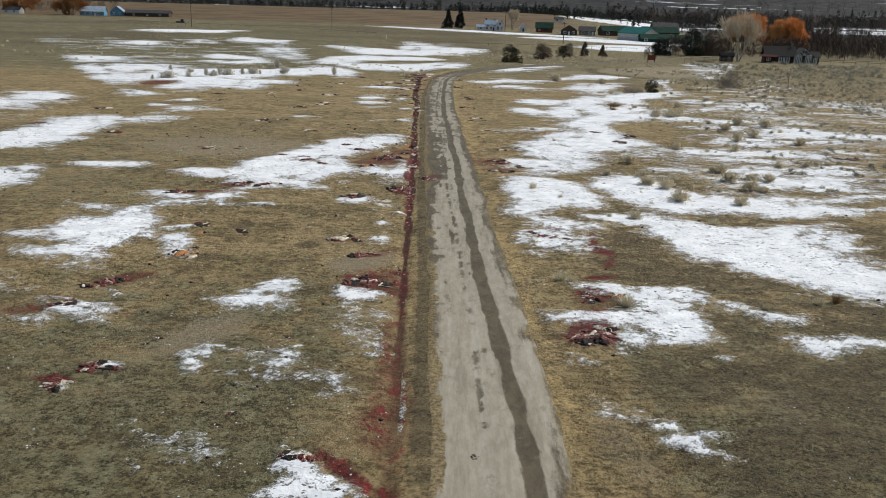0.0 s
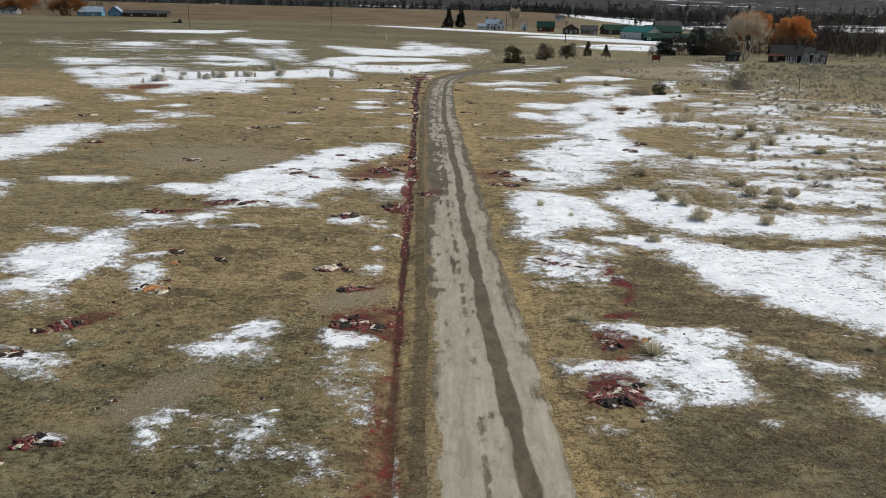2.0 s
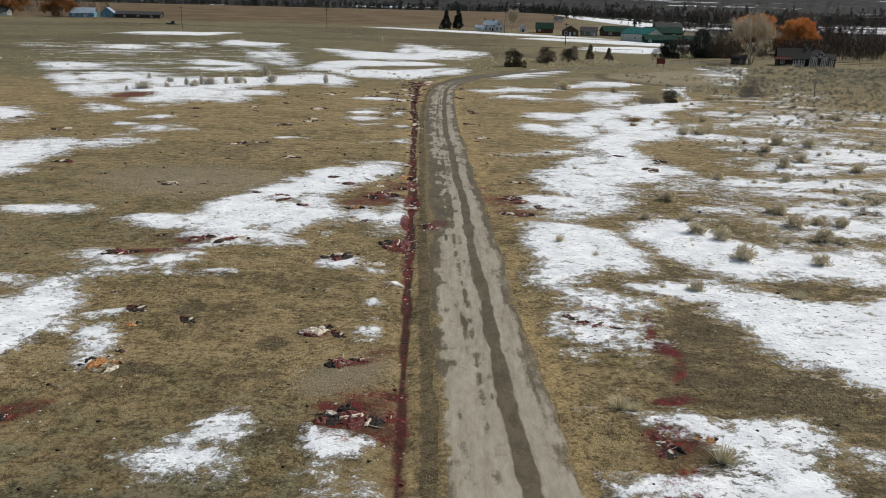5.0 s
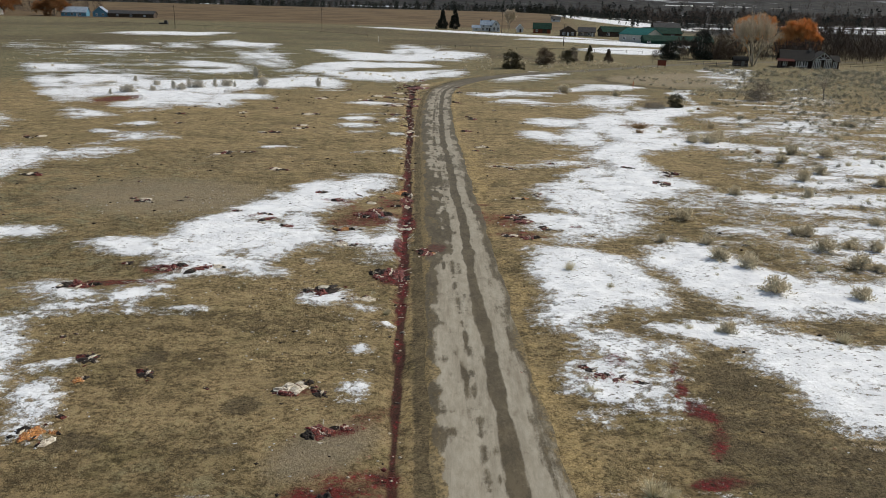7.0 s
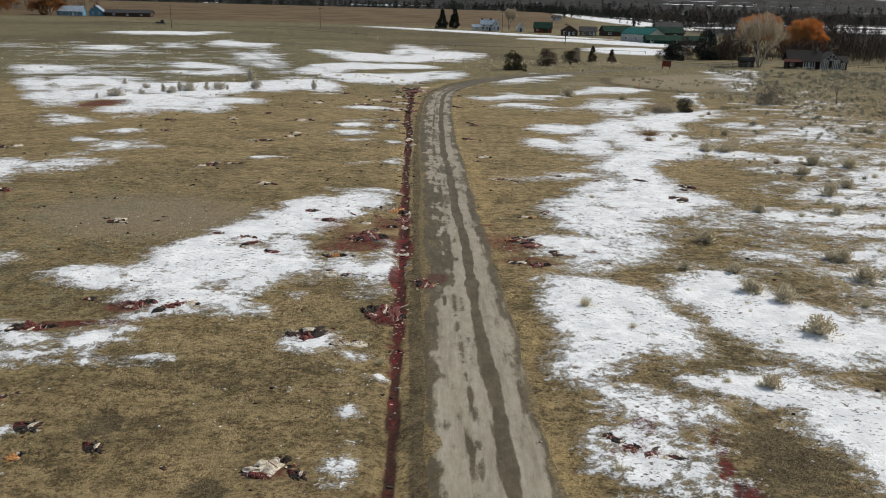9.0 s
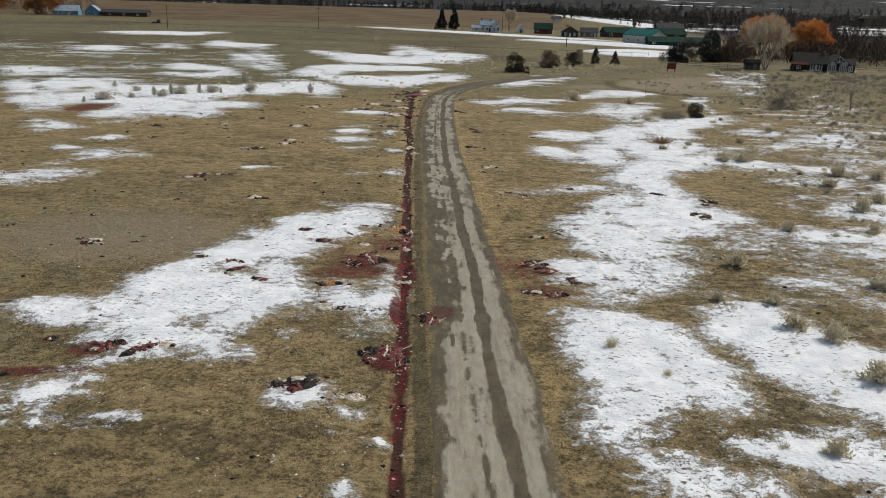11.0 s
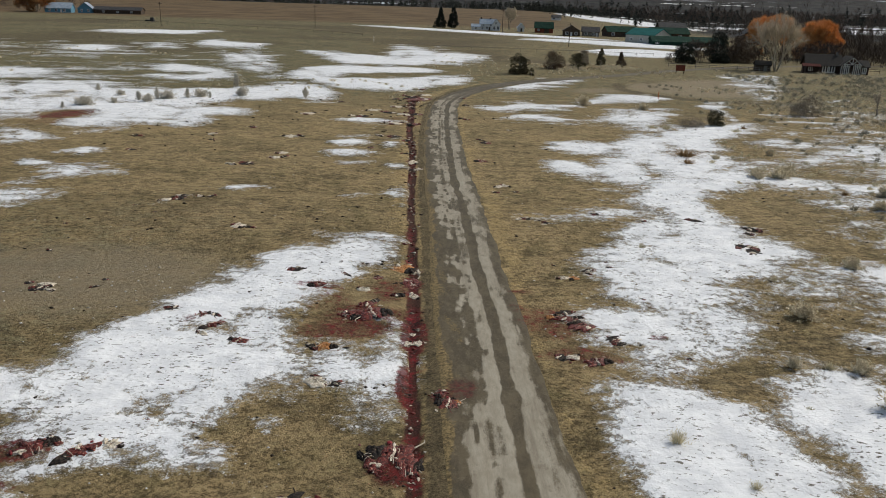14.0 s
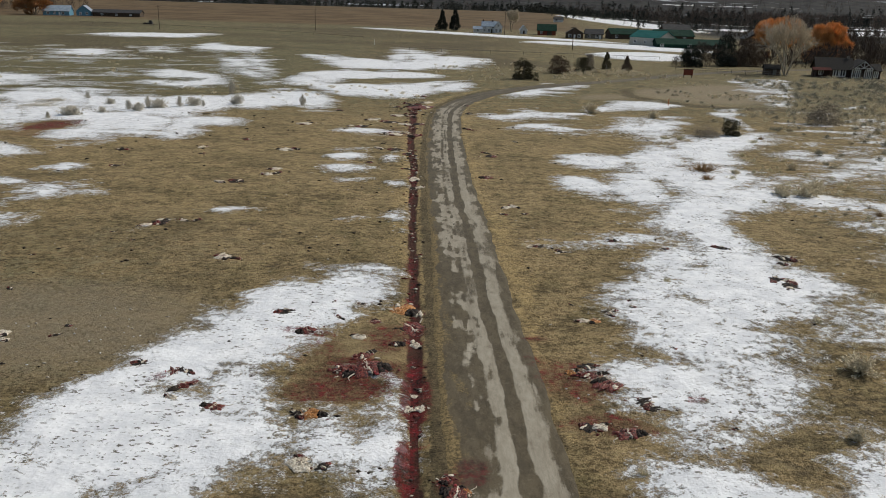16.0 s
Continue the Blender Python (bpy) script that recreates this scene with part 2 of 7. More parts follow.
# ---- materials ----
def turf(k):
    """Colours of matted winter grass; returns the colour, the fine and the finest grain."""
    big, mid = k.span(k.noise(0.09, 4), 0.40, 0.60), k.span(k.noise(0.55, 5, 0.65), 0.40, 0.60)
    clump = k.noise(1.9, 5, 0.72, (0.8, 1.1, 1))
    fine, hair = k.noise(5.2, 8, 0.80), k.noise(15, 6, 0.80, (0.8, 1.2, 1))
    tone = k.math("ADD", k.math("MULTIPLY", big, 0.45), k.math("MULTIPLY", mid, 0.55))
    low = k.mix(tone, (0.066, 0.049, 0.021), (0.150, 0.102, 0.046))
    high = k.mix(tone, (0.262, 0.194, 0.092), (0.490, 0.356, 0.182))
    lush = k.span(k.math("ADD", k.attribute("lush"), k.math("MULTIPLY", k.math("SUBTRACT", mid, 0.5), 0.7)), 0.2, 1.0)
    low = k.mix(lush, low, (0.032, 0.028, 0.013))
    high = k.mix(lush, high, (0.200, 0.174, 0.090))
    lit = k.math("ADD", fine, k.math("MULTIPLY", k.math("SUBTRACT", clump, 0.5), 0.60))
    c = k.mix(k.span(lit, 0.395, 0.595), low, high)
    c = k.mix(k.math("MULTIPLY", k.span(hair, 0.53, 0.64), 0.58), c, (0.42, 0.338, 0.195))
    c = k.mix(k.math("MULTIPLY", k.span(hair, 0.460, 0.37), 0.72), c, (0.022, 0.018, 0.010))
    olive = k.math("MULTIPLY", k.span(k.noise(0.34, 6, 0.7), 0.52, 0.64), 0.42)
    c = k.mix(olive, c, k.mix(k.span(lit, 0.40, 0.60), (0.050, 0.044, 0.017), (0.185, 0.165, 0.068)))
    broad = k.noise(0.22, 7, 0.70, (0.55, 1.2, 1))
    c = k.mix(k.math("MULTIPLY", k.span(broad, 0.52, 0.64), 0.52), c, k.mix(lit, (0.044, 0.033, 0.016), (0.105, 0.078, 0.039)))
    c = k.mix(k.math("MULTIPLY", k.span(broad, 0.47, 0.35), 0.62), c, k.mix(lit, (0.180, 0.130, 0.062), (0.400, 0.305, 0.160)))
    tuft = k.math("ADD", k.math("MULTIPLY", k.noise(1.1, 10, 0.86), 0.6), k.math("MULTIPLY", k.noise(3.1, 8, 0.86), 0.4))
    patch = k.noise(0.42, 10, 0.84)
    c = k.mix(k.math("MULTIPLY", k.span(patch, 0.48, 0.39), 0.48), c, (0.056, 0.044, 0.023))
    c = k.mix(k.math("MULTIPLY", k.span(patch, 0.53, 0.61), 0.50), c, k.mix(lush, (0.36, 0.275, 0.140), (0.29, 0.265, 0.155)))
    c = k.mix(k.math("MULTIPLY", k.span(tuft, 0.475, 0.40), 0.42), c, (0.046, 0.035, 0.017))
    c = k.mix(k.math("MULTIPLY", k.span(tuft, 0.510, 0.57), 0.70), c, k.mix(lush, (0.40, 0.315, 0.155), (0.31, 0.285, 0.165)))
    soil = k.span(k.math("ADD", k.attribute("soil"), k.math("MULTIPLY", k.math("SUBTRACT", fine, 0.5), 1.1)), 0.30, 0.80)
    dust = k.mix(k.span(hair, 0.35, 0.65), (0.228, 0.184, 0.120), (0.330, 0.270, 0.184))
    dust = k.mix(k.math("MULTIPLY", k.span(clump, 0.52, 0.68), 0.5), dust, (0.105, 0.082, 0.046))
    c = k.mix(k.math("MULTIPLY", soil, 0.78), c, dust)
    return c, fine, hair


def stained(k):
    """Mask and colour of the wet red stains."""
    grain = k.math("ADD", k.math("MULTIPLY", k.noise(1.3, 9, 0.84), 0.55), k.math("MULTIPLY", k.noise(6, 7, 0.85), 0.45))
    mask = k.span(k.math("ADD", k.attribute("stain"), k.math("MULTIPLY", k.math("SUBTRACT", grain, 0.5), 5.0)), 0.40, 0.90)
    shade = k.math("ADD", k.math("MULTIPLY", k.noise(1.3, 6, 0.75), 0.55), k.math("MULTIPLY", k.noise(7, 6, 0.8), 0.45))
    red = k.mix(k.span(shade, 0.43, 0.54), (0.018, 0.006, 0.005), (0.140, 0.013, 0.013))
    # Brightest red: fresh stain, and wet highlights put into the colour.
    red = k.mix(k.span(shade, 0.54, 0.64), red, (0.330, 0.014, 0.024))
    fleck = k.span(k.noise(4.4, 4, 0.65), 0.63, 0.66)
    return mask, k.mix(k.math("MULTIPLY", fleck, 0.3), red, (0.55, 0.50, 0.47))


def ground_material():
    k = Nodes("matted_winter_grass")
    c, fine, hair = turf(k)
    tuft = k.math("ADD", k.math("MULTIPLY", k.noise(1.3, 6, 0.75), 0.7), k.math("MULTIPLY", fine, 0.3))
    tan = k.span(k.math("ADD", k.attribute("tan"), k.math("MULTIPLY", k.math("SUBTRACT", tuft, 0.5), 3.2)), 0.30, 1.05)
    patchy = k.math("ADD", 0.35, k.math("MULTIPLY", k.span(k.noise(0.7, 6, 0.72), 0.42, 0.56), 0.5))
    c = k.mix(k.math("MULTIPLY", tan, patchy), c, k.mix(k.span(k.math("ADD", k.math("MULTIPLY", hair, 0.5), k.math("MULTIPLY", tuft, 0.5)), 0.38, 0.60), (0.110, 0.074, 0.030), (0.600, 0.440, 0.205)))
    dark = k.span(k.math("ADD", k.attribute("mud"), k.math("MULTIPLY", k.math("SUBTRACT", k.noise(0.8, 8, 0.78, (0.7, 1.2, 1)), 0.5), 2.6)), 0.38, 0.85)
    blades = k.math("ADD", k.math("MULTIPLY", hair, 0.5), k.math("MULTIPLY", tuft, 0.5))
    c = k.mix(k.math("MULTIPLY", dark, 0.78), c, k.mix(k.span(blades, 0.40, 0.62), (0.022, 0.017, 0.010), (0.185, 0.145, 0.082)))
    hill = k.attribute("hill")
    brush = k.mix(k.span(k.noise(0.035, 6, 0.7), 0.40, 0.60), (0.012, 0.012, 0.012), (0.038, 0.035, 0.031))
    brush = k.mix(k.span(k.noise(0.012, 7, 0.7, (0.4, 1.5, 1)), 0.62, 0.66), brush, (0.55, 0.57, 0.60))
    c = k.mix(hill, c, brush)
    field = k.mix(k.span(k.noise(0.06, 7, 0.7, (0.6, 1.2, 1)), 0.40, 0.60), (0.100, 0.066, 0.034), (0.160, 0.110, 0.058))
    c = k.mix(k.attribute("field"), c, field)
    bed = k.span(k.math("ADD", k.attribute("ditch"), k.math("MULTIPLY", k.math("SUBTRACT", fine, 0.5), 1.2)), 0.25, 0.8)
    c = k.mix(k.math("MULTIPLY", bed, 0.92), c, k.mix(k.span(hair, 0.38, 0.64), (0.012, 0.005, 0.005), (0.085, 0.026, 0.022)))
    wash = k.span(k.math("ADD", k.attribute("stain"), k.math("MULTIPLY", k.math("SUBTRACT", fine, 0.5), 1.0)), 0.12, 0.85)
    c = k.mix(k.math("MULTIPLY", wash, 0.48), c, k.mix(hair, (0.045, 0.013, 0.009), (0.185, 0.060, 0.036)))
    stain, red = stained(k)
    c = k.mix(k.math("MULTIPLY", stain, 0.93), c, red)
    wet = k.math("SUBTRACT", 0.95, k.math("MULTIPLY", stain, 0.15))
    relief = k.math("ADD", fine, k.math("MULTIPLY", hair, 0.6))
    return k.finish(c, wet, relief, 0.9, 0.11, specular=0.2)


def snow_material():
    k = Nodes("old_snow")
    grass, blade, hair = turf(k)
    fine = k.noise(7, 6, 0.7)
    c = k.mix(k.span(k.noise(0.8, 4), 0.35, 0.65), (0.73, 0.738, 0.752), (0.89, 0.893, 0.895))
    speck = k.math("MULTIPLY", k.span(k.noise(4.6, 4, 0.62, (0.8, 1.3, 1)), 0.585, 0.625), k.span(k.noise(0.30, 5), 0.38, 0.58))
    c = k.mix(k.math("MULTIPLY", speck, 0.92), c, (0.075, 0.062, 0.036))
    c = k.mix(k.math("MULTIPLY", k.span(k.noise(0.5, 6, 0.7), 0.50, 0.66), 0.16), c, (0.58, 0.57, 0.55))
    poke = k.math("ADD", k.math("MULTIPLY", k.math("SUBTRACT", k.noise(2.3, 7, 0.80), 0.5), 2.2), k.math("MULTIPLY", k.math("SUBTRACT", hair, 0.5), 1.8))
    firm = k.span(k.math("ADD", k.attribute("depth"), poke), 0.16, 0.32)
    thin = k.math("MULTIPLY", k.span(k.math("ADD", k.math("MULTIPLY", k.attribute("depth"), 1.3), k.math("MULTIPLY", poke, 0.8)), -0.02, 0.28), 0.20)
    cover = k.math("MAXIMUM", firm, thin)
    stain, red = stained(k)
    c = k.mix(cover, grass, c)
    c = k.mix(k.math("MULTIPLY", stain, 0.9), c, red)
    crust = k.math("MULTIPLY", k.math("ADD", k.noise(4.5, 4), k.noise(1.2, 5)), 0.4)
    mat = k.math("ADD", blade, k.math("MULTIPLY", hair, 0.6))
    relief = k.math("ADD", k.math("MULTIPLY", crust, cover), k.math("MULTIPLY", mat, k.math("SUBTRACT", 1.0, cover)))
    return k.finish(c, 0.88, relief, 0.9, 0.11, specular=0.2)


def road_material():
    k = Nodes("gravel_road")
    fine, grit = k.noise(2.4, 7, 0.75, (1.6, 0.5, 1)), k.noise(30, 5, 0.8)
    c = k.mix(k.span(fine, 0.34, 0.66), (0.292, 0.258, 0.196), (0.372, 0.333, 0.262))
    c = k.mix(k.math("MULTIPLY", k.span(grit, 0.55, 0.72), 0.40), c, (0.48, 0.45, 0.40))
    worn = k.noise(0.55, 6, 0.7, (2.6, 0.22, 1))
    c = k.mix(k.math("MULTIPLY", k.span(worn, 0.48, 0.66), 0.58), c, (0.205, 0.174, 0.128))
    c = k.mix(k.math("MULTIPLY", k.span(worn, 0.46, 0.32), 0.45), c, (0.46, 0.42, 0.34))
    c = k.mix(k.math("MULTIPLY", k.span(k.noise(1.1, 5, 0.7, (1.2, 0.7, 1)), 0.56, 0.68), 0.5), c, (0.165, 0.135, 0.095))
    edge = k.math("ADD", k.math("MULTIPLY", k.noise(3.2, 8, 0.78, (2.0, 0.4, 1)), 0.65), k.math("MULTIPLY", k.noise(9, 6, 0.8), 0.35))
    mud = k.span(k.math("ADD", k.attribute("mud"), k.math("MULTIPLY", k.math("SUBTRACT", edge, 0.5), 2.0)), 0.18, 0.78)
    damp = k.mix(k.span(k.noise(0.9, 9, 0.80, (1.5, 0.6, 1)), 0.42, 0.58), (0.036, 0.028, 0.015), (0.108, 0.085, 0.050))
    damp = k.mix(k.math("MULTIPLY", k.span(k.noise(2.6, 8, 0.82), 0.54, 0.62), 0.45), damp, (0.215, 0.178, 0.115))
    c = k.mix(k.math("MULTIPLY", mud, 0.93), c, k.mix(k.span(grit, 0.30, 0.80), damp, (0.110, 0.087, 0.055)))
    tuft = k.math("ADD", k.math("MULTIPLY", k.noise(1.6, 7, 0.75, (1.2, 0.6, 1)), 0.6), k.math("MULTIPLY", k.noise(7, 6, 0.8), 0.4))
    grass = k.span(k.math("ADD", k.attribute("tan"), k.math("MULTIPLY", k.math("SUBTRACT", tuft, 0.5), 2.6)), 0.42, 0.86)
    c = k.mix(k.math("MULTIPLY", grass, 0.85), c, k.mix(k.span(k.noise(6, 7, 0.8), 0.38, 0.64), (0.070, 0.052, 0.024), (0.330, 0.240, 0.110)))
    stain = k.span(k.math("ADD", k.attribute("stain"), k.math("MULTIPLY", k.math("SUBTRACT", k.noise(2.6, 5, 0.7), 0.5), 1.8)), 0.35, 1.0)
    c = k.mix(k.math("MULTIPLY", stain, 0.85), c, k.mix(k.span(k.noise(2.0, 6, 0.75), 0.40, 0.60), (0.040, 0.014, 0.011), (0.125, 0.018, 0.018)))
    return k.finish(c, k.math("SUBTRACT", 0.92, k.math("MULTIPLY", mud, 0.3)), k.math("ADD", k.math("MULTIPLY", grit, 0.5), fine), 0.45, 0.04, specular=0.12)


GROUND, SNOW, GRAVEL = ground_material(), snow_material(), road_material()
GRASS = plain("dry_grass_blades", (0.085, 0.070, 0.032), (0.30, 0.235, 0.125), 3, 0.9, 0.0, island=0.7)
VERGE = plain("tan_verge_blades", (0.24, 0.18, 0.085), (0.46, 0.36, 0.19), 3, 0.9, 0.0, island=0.7)
SCRUB = plain("dull_scrub_leaves", (0.15, 0.142, 0.100), (0.52, 0.485, 0.38), 2, 0.9, 0.0, island=0.7)
STRAW = plain("pale_straw", (0.56, 0.49, 0.31), (0.84, 0.76, 0.56), 3, 0.85, 0.0, island=0.7)
RUST_GRASS = plain("rusty_dry_grass", (0.20, 0.11, 0.045), (0.40, 0.27, 0.13), 3, 0.85, 0.0, island=0.7)
SAGE = plain("sage_leaves", (0.50, 0.425, 0.285), (0.90, 0.80, 0.60), 4, 0.9, 0.0, island=0.7)
TWIG = plain("grey_brown_twigs", (0.26, 0.21, 0.15), (0.50, 0.42, 0.31), 4, 0.9, 0.0, island=0.6)
BARK = plain("grey_bark", (0.12, 0.10, 0.085), (0.33, 0.295, 0.25), 1.5, 0.9, 0.5)
PALE_BARK = plain("pale_bark", (0.34, 0.29, 0.22), (0.60, 0.52, 0.41), 1.5, 0.9, 0.5)
ASH_TWIG = plain("ash_grey_twigs", (0.46, 0.39, 0.29), (0.80, 0.70, 0.55), 1, 0.9, 0.0, island=0.6)
BROWN_TWIG = plain("grey_brown_brush", (0.15, 0.125, 0.095), (0.42, 0.36, 0.285), 1, 0.9, 0.0, island=0.7)
FROST = plain("frosted_grey_twigs", (0.42, 0.38, 0.31), (0.78, 0.73, 0.63), 1, 0.9, 0.0, island=0.6)
ORANGE = plain("orange_willow_twigs", (0.58, 0.26, 0.085), (0.92, 0.52, 0.22), 0.6, 0.85, 0.0, island=0.6)
DULL_ORANGE = plain("dull_willow_twigs", (0.26, 0.12, 0.045), (0.50, 0.26, 0.11), 0.6, 0.85, 0.0, island=0.6)
JUNIPER = plain("juniper_leaves", (0.034, 0.033, 0.018), (0.120, 0.102, 0.054), 1, 0.9, 0.0, island=0.7)
BROWN_BUSH = plain("brown_winter_twigs", (0.042, 0.030, 0.024), (0.120, 0.088, 0.068), 1, 0.9, 0.0, island=0.7)
RUSSET = plain("russet_winter_bush", (0.070, 0.046, 0.032), (0.20, 0.145, 0.10), 1, 0.9, 0.0, island=0.7)
FIR = plain("fir_needles", (0.010, 0.014, 0.011), (0.040, 0.045, 0.032), 1, 0.9, 0.0, island=0.7)
def scraps(name, a, b, c, scale=7, rough=0.8):
    """A matted surface of two near tones with scraps of a third."""
    k = Nodes(name)
    n = k.noise(scale, 6, 0.75)
    col = k.mix(k.span(n, 0.44, 0.56), a, b)
    col = k.mix(k.span(k.noise(scale * 1.1, 6, 0.75, (1.5, 0.8, 1)), 0.57, 0.63), col, c)
    return k.finish(col, rough, n, 0.8, 0.06)


HEAP_DARK = scraps("dark_matted_heap", (0.008, 0.007, 0.006), (0.036, 0.025, 0.019), (0.16, 0.115, 0.085), 8)
HEAP_RUST = scraps("wet_rust_matted_heap", (0.045, 0.011, 0.009), (0.190, 0.034, 0.025), (0.52, 0.28, 0.20), 9, 0.5)
HEAP_RED = scraps("wet_red_matted_heap", (0.060, 0.008, 0.009), (0.300, 0.018, 0.022), (0.50, 0.12, 0.10), 9, 0.5)
HEAP_PALE = scraps("pale_matted_heap", (0.50, 0.42, 0.31), (0.76, 0.69, 0.57), (0.86, 0.82, 0.75), 8)
HEAP_OCHRE = scraps("ochre_matted_heap", (0.25, 0.105, 0.035), (0.58, 0.26, 0.085), (0.78, 0.60, 0.38), 8)
WHITE_CRUMB = plain("snow_crumbs", (0.68, 0.68, 0.70), (0.86, 0.86, 0.86), 6, 0.8, 0.3)
EARTH = plain("dark_matted_earth", (0.012, 0.010, 0.009), (0.070, 0.052, 0.040), 6, 0.9, 0.8, single=0.3)
PALE = plain("bleached_straw_and_wood", (0.28, 0.23, 0.17), (0.62, 0.56, 0.46), 8, 0.85, 0.5, island=0.4)
RUST = plain("rust_red_earth", (0.045, 0.010, 0.009), (0.170, 0.035, 0.026), 6, 0.8, 0.7, single=0.3)
LOG = plain("dark_stained_logs", (0.018, 0.010, 0.008), (0.062, 0.033, 0.025), 1.5, 0.75, 0.5, stretch=(0.3, 0.3, 3))
SLATE = plain("grey_shingles", (0.020, 0.018, 0.016), (0.048, 0.043, 0.038), 2, 0.95, 0.4, stretch=(1, 1, 5))
RED_METAL = plain("weathered_red_metal", (0.050, 0.016, 0.014), (0.090, 0.028, 0.023), 1, 0.9, 0.1, specular=0.1)
RED_WOOD = plain("barn_red_boards", (0.13, 0.030, 0.018), (0.24, 0.070, 0.040), 1.5, 0.85, 0.4, stretch=(5, 5, 0.4))
GREEN_METAL = plain("green_metal_roof", (0.008, 0.028, 0.019), (0.018, 0.052, 0.036), 0.6, 0.85, 0.1, specular=0.1)
TEAL_METAL = plain("teal_metal_roof", (0.014, 0.105, 0.095), (0.026, 0.150, 0.135), 0.5, 0.75, 0.1, specular=0.15)
CREAM = plain("cream_siding", (0.42, 0.40, 0.35), (0.55, 0.53, 0.48), 0.7, 0.7, 0.2, stretch=(3, 3, 0.3))
WHITE = plain("white_paint", (0.68, 0.68, 0.66), (0.80, 0.80, 0.79), 1.0, 0.6, 0.1)
BLUE_ROOF = plain("blue_grey_metal_roof", (0.22, 0.27, 0.33), (0.34, 0.40, 0.46), 0.6, 0.45, 0.1)
BLUE = plain("blue_siding", (0.10, 0.24, 0.34), (0.16, 0.33, 0.44), 0.8, 0.7, 0.2)
BROWN_WOOD = plain("brown_boards", (0.045, 0.032, 0.024), (0.115, 0.085, 0.062), 1.5, 0.85, 0.4, stretch=(4, 4, 0.5))
GREY_WOOD = plain("weathered_grey_wood", (0.13, 0.115, 0.10), (0.30, 0.275, 0.24), 2, 0.9, 0.5, stretch=(4, 4, 0.5))
DARK_ROOF = plain("dark_roof", (0.030, 0.030, 0.032), (0.065, 0.062, 0.060), 1, 0.8, 0.3)
POST_ORANGE = plain("weathered_orange_paint", (0.42, 0.11, 0.035), (0.66, 0.21, 0.075), 2, 0.7, 0.2)
GLASS = Nodes("window_glass").finish((0.03, 0.035, 0.045), 0.08, specular=0.6)
MACHINE = plain("dark_machinery_paint", (0.015, 0.016, 0.018), (0.05, 0.05, 0.052), 1, 0.6, 0.2)


# ---- mesh helpers ----
def part(name, bm, material, parent=None, label=""):
    """Link a bmesh as one mesh object, under a thing or a part where one is given."""
    data = bpy.data.meshes.new(name)
    bm.to_mesh(data)
    bm.free()
    data.materials.append(material)
    ob = new(name, data)
    if parent is not None:
        ob.parent = parent
    if label:
        tagged(ob, label)
    return ob


def sheet(name, verts, faces, material, parent=None, label="", shade=True, attributes=None):
    """Link arrays of vertices and faces (all triangles or all quads) as one mesh object."""
    verts, faces = np.asarray(verts, np.float32), np.asarray(faces, np.int32)
    data = bpy.data.meshes.new(name)
    data.vertices.add(len(verts))
    data.vertices.foreach_set("co", verts.ravel())
    n = faces.shape[1]
    data.loops.add(faces.size)
    data.loops.foreach_set("vertex_index", faces.ravel())
    data.polygons.add(len(faces))
    data.polygons.foreach_set("loop_start", np.arange(0, faces.size, n, dtype=np.int32))
    data.polygons.foreach_set("use_smooth", np.full(len(faces), shade))
    for key, values in (attributes or {}).items():
        data.attributes.new(key, "FLOAT", "POINT").data.foreach_set("value", np.asarray(values, np.float32))
    data.update(calc_edges=True)
    data.materials.append(material)
    ob = new(name, data)
    if parent is not None:
        ob.parent = parent
    if label:
        tagged(ob, label)
    return ob


def base(name, x, y, z, turn=0, size=1.0):
    """An Empty at a thing's foot, to which its parts belong."""
    ob = new(name)
    ob.empty_display_size = 0.1
    ob.matrix_basis = Matrix.LocRotScale((x, y, z), Euler((0, 0, radians(turn))), (size,) * 3)
    return ob


def box(bm, x0, y0, z0, x1, y1, z1):
    v = [bm.verts.new((x, y, z)) for z in (z0, z1) for x, y in ((x0, y0), (x1, y0), (x1, y1), (x0, y1))]
    for f in ((3, 2, 1, 0), (4, 5, 6, 7), (0, 1, 5, 4), (1, 2, 6, 5), (2, 3, 7, 6), (3, 0, 4, 7)):
        bm.faces.new([v[i] for i in f])
    return bm


def prism(bm, outline, along, a, b):
    """A solid with the outline (pairs of across, z), drawn out along 'x' or 'y' from a to b."""
    put = (lambda s, u, z: (s, u, z)) if along == "x" else (lambda s, u, z: (u, s, z))
    v0 = [bm.verts.new(put(a, u, z)) for u, z in outline]
    v1 = [bm.verts.new(put(b, u, z)) for u, z in outline]
    n = len(outline)
    bm.faces.new(v0)
    bm.faces.new(v1[::-1])
    for i in range(n):
        bm.faces.new((v0[i], v1[i], v1[(i + 1) % n], v0[(i + 1) % n]))
    bmesh.ops.recalc_face_normals(bm, faces=bm.faces)
    return bm


def tubes(segments, sides=5):
    """Vertices and quads of tapered limbs (start, end, radius at each)."""
    verts, faces = [], []
    for p, q, r0, r1 in segments:
        p, q = Vector(p), Vector(q)
        w = (q - p).normalized()
        u = w.orthogonal().normalized()
        v = w.cross(u)
        k = len(verts)
        for c, r in ((p, r0), (q, r1)):
            for i in range(sides):
                a = 2 * math.pi * i / sides
                verts.append(c + (u * math.cos(a) + v * math.sin(a)) * r)
        for i in range(sides):
            j = (i + 1) % sides
            faces.append((k + i, k + j, k + sides + j, k + sides + i))
    return np.array(verts), np.array(faces)


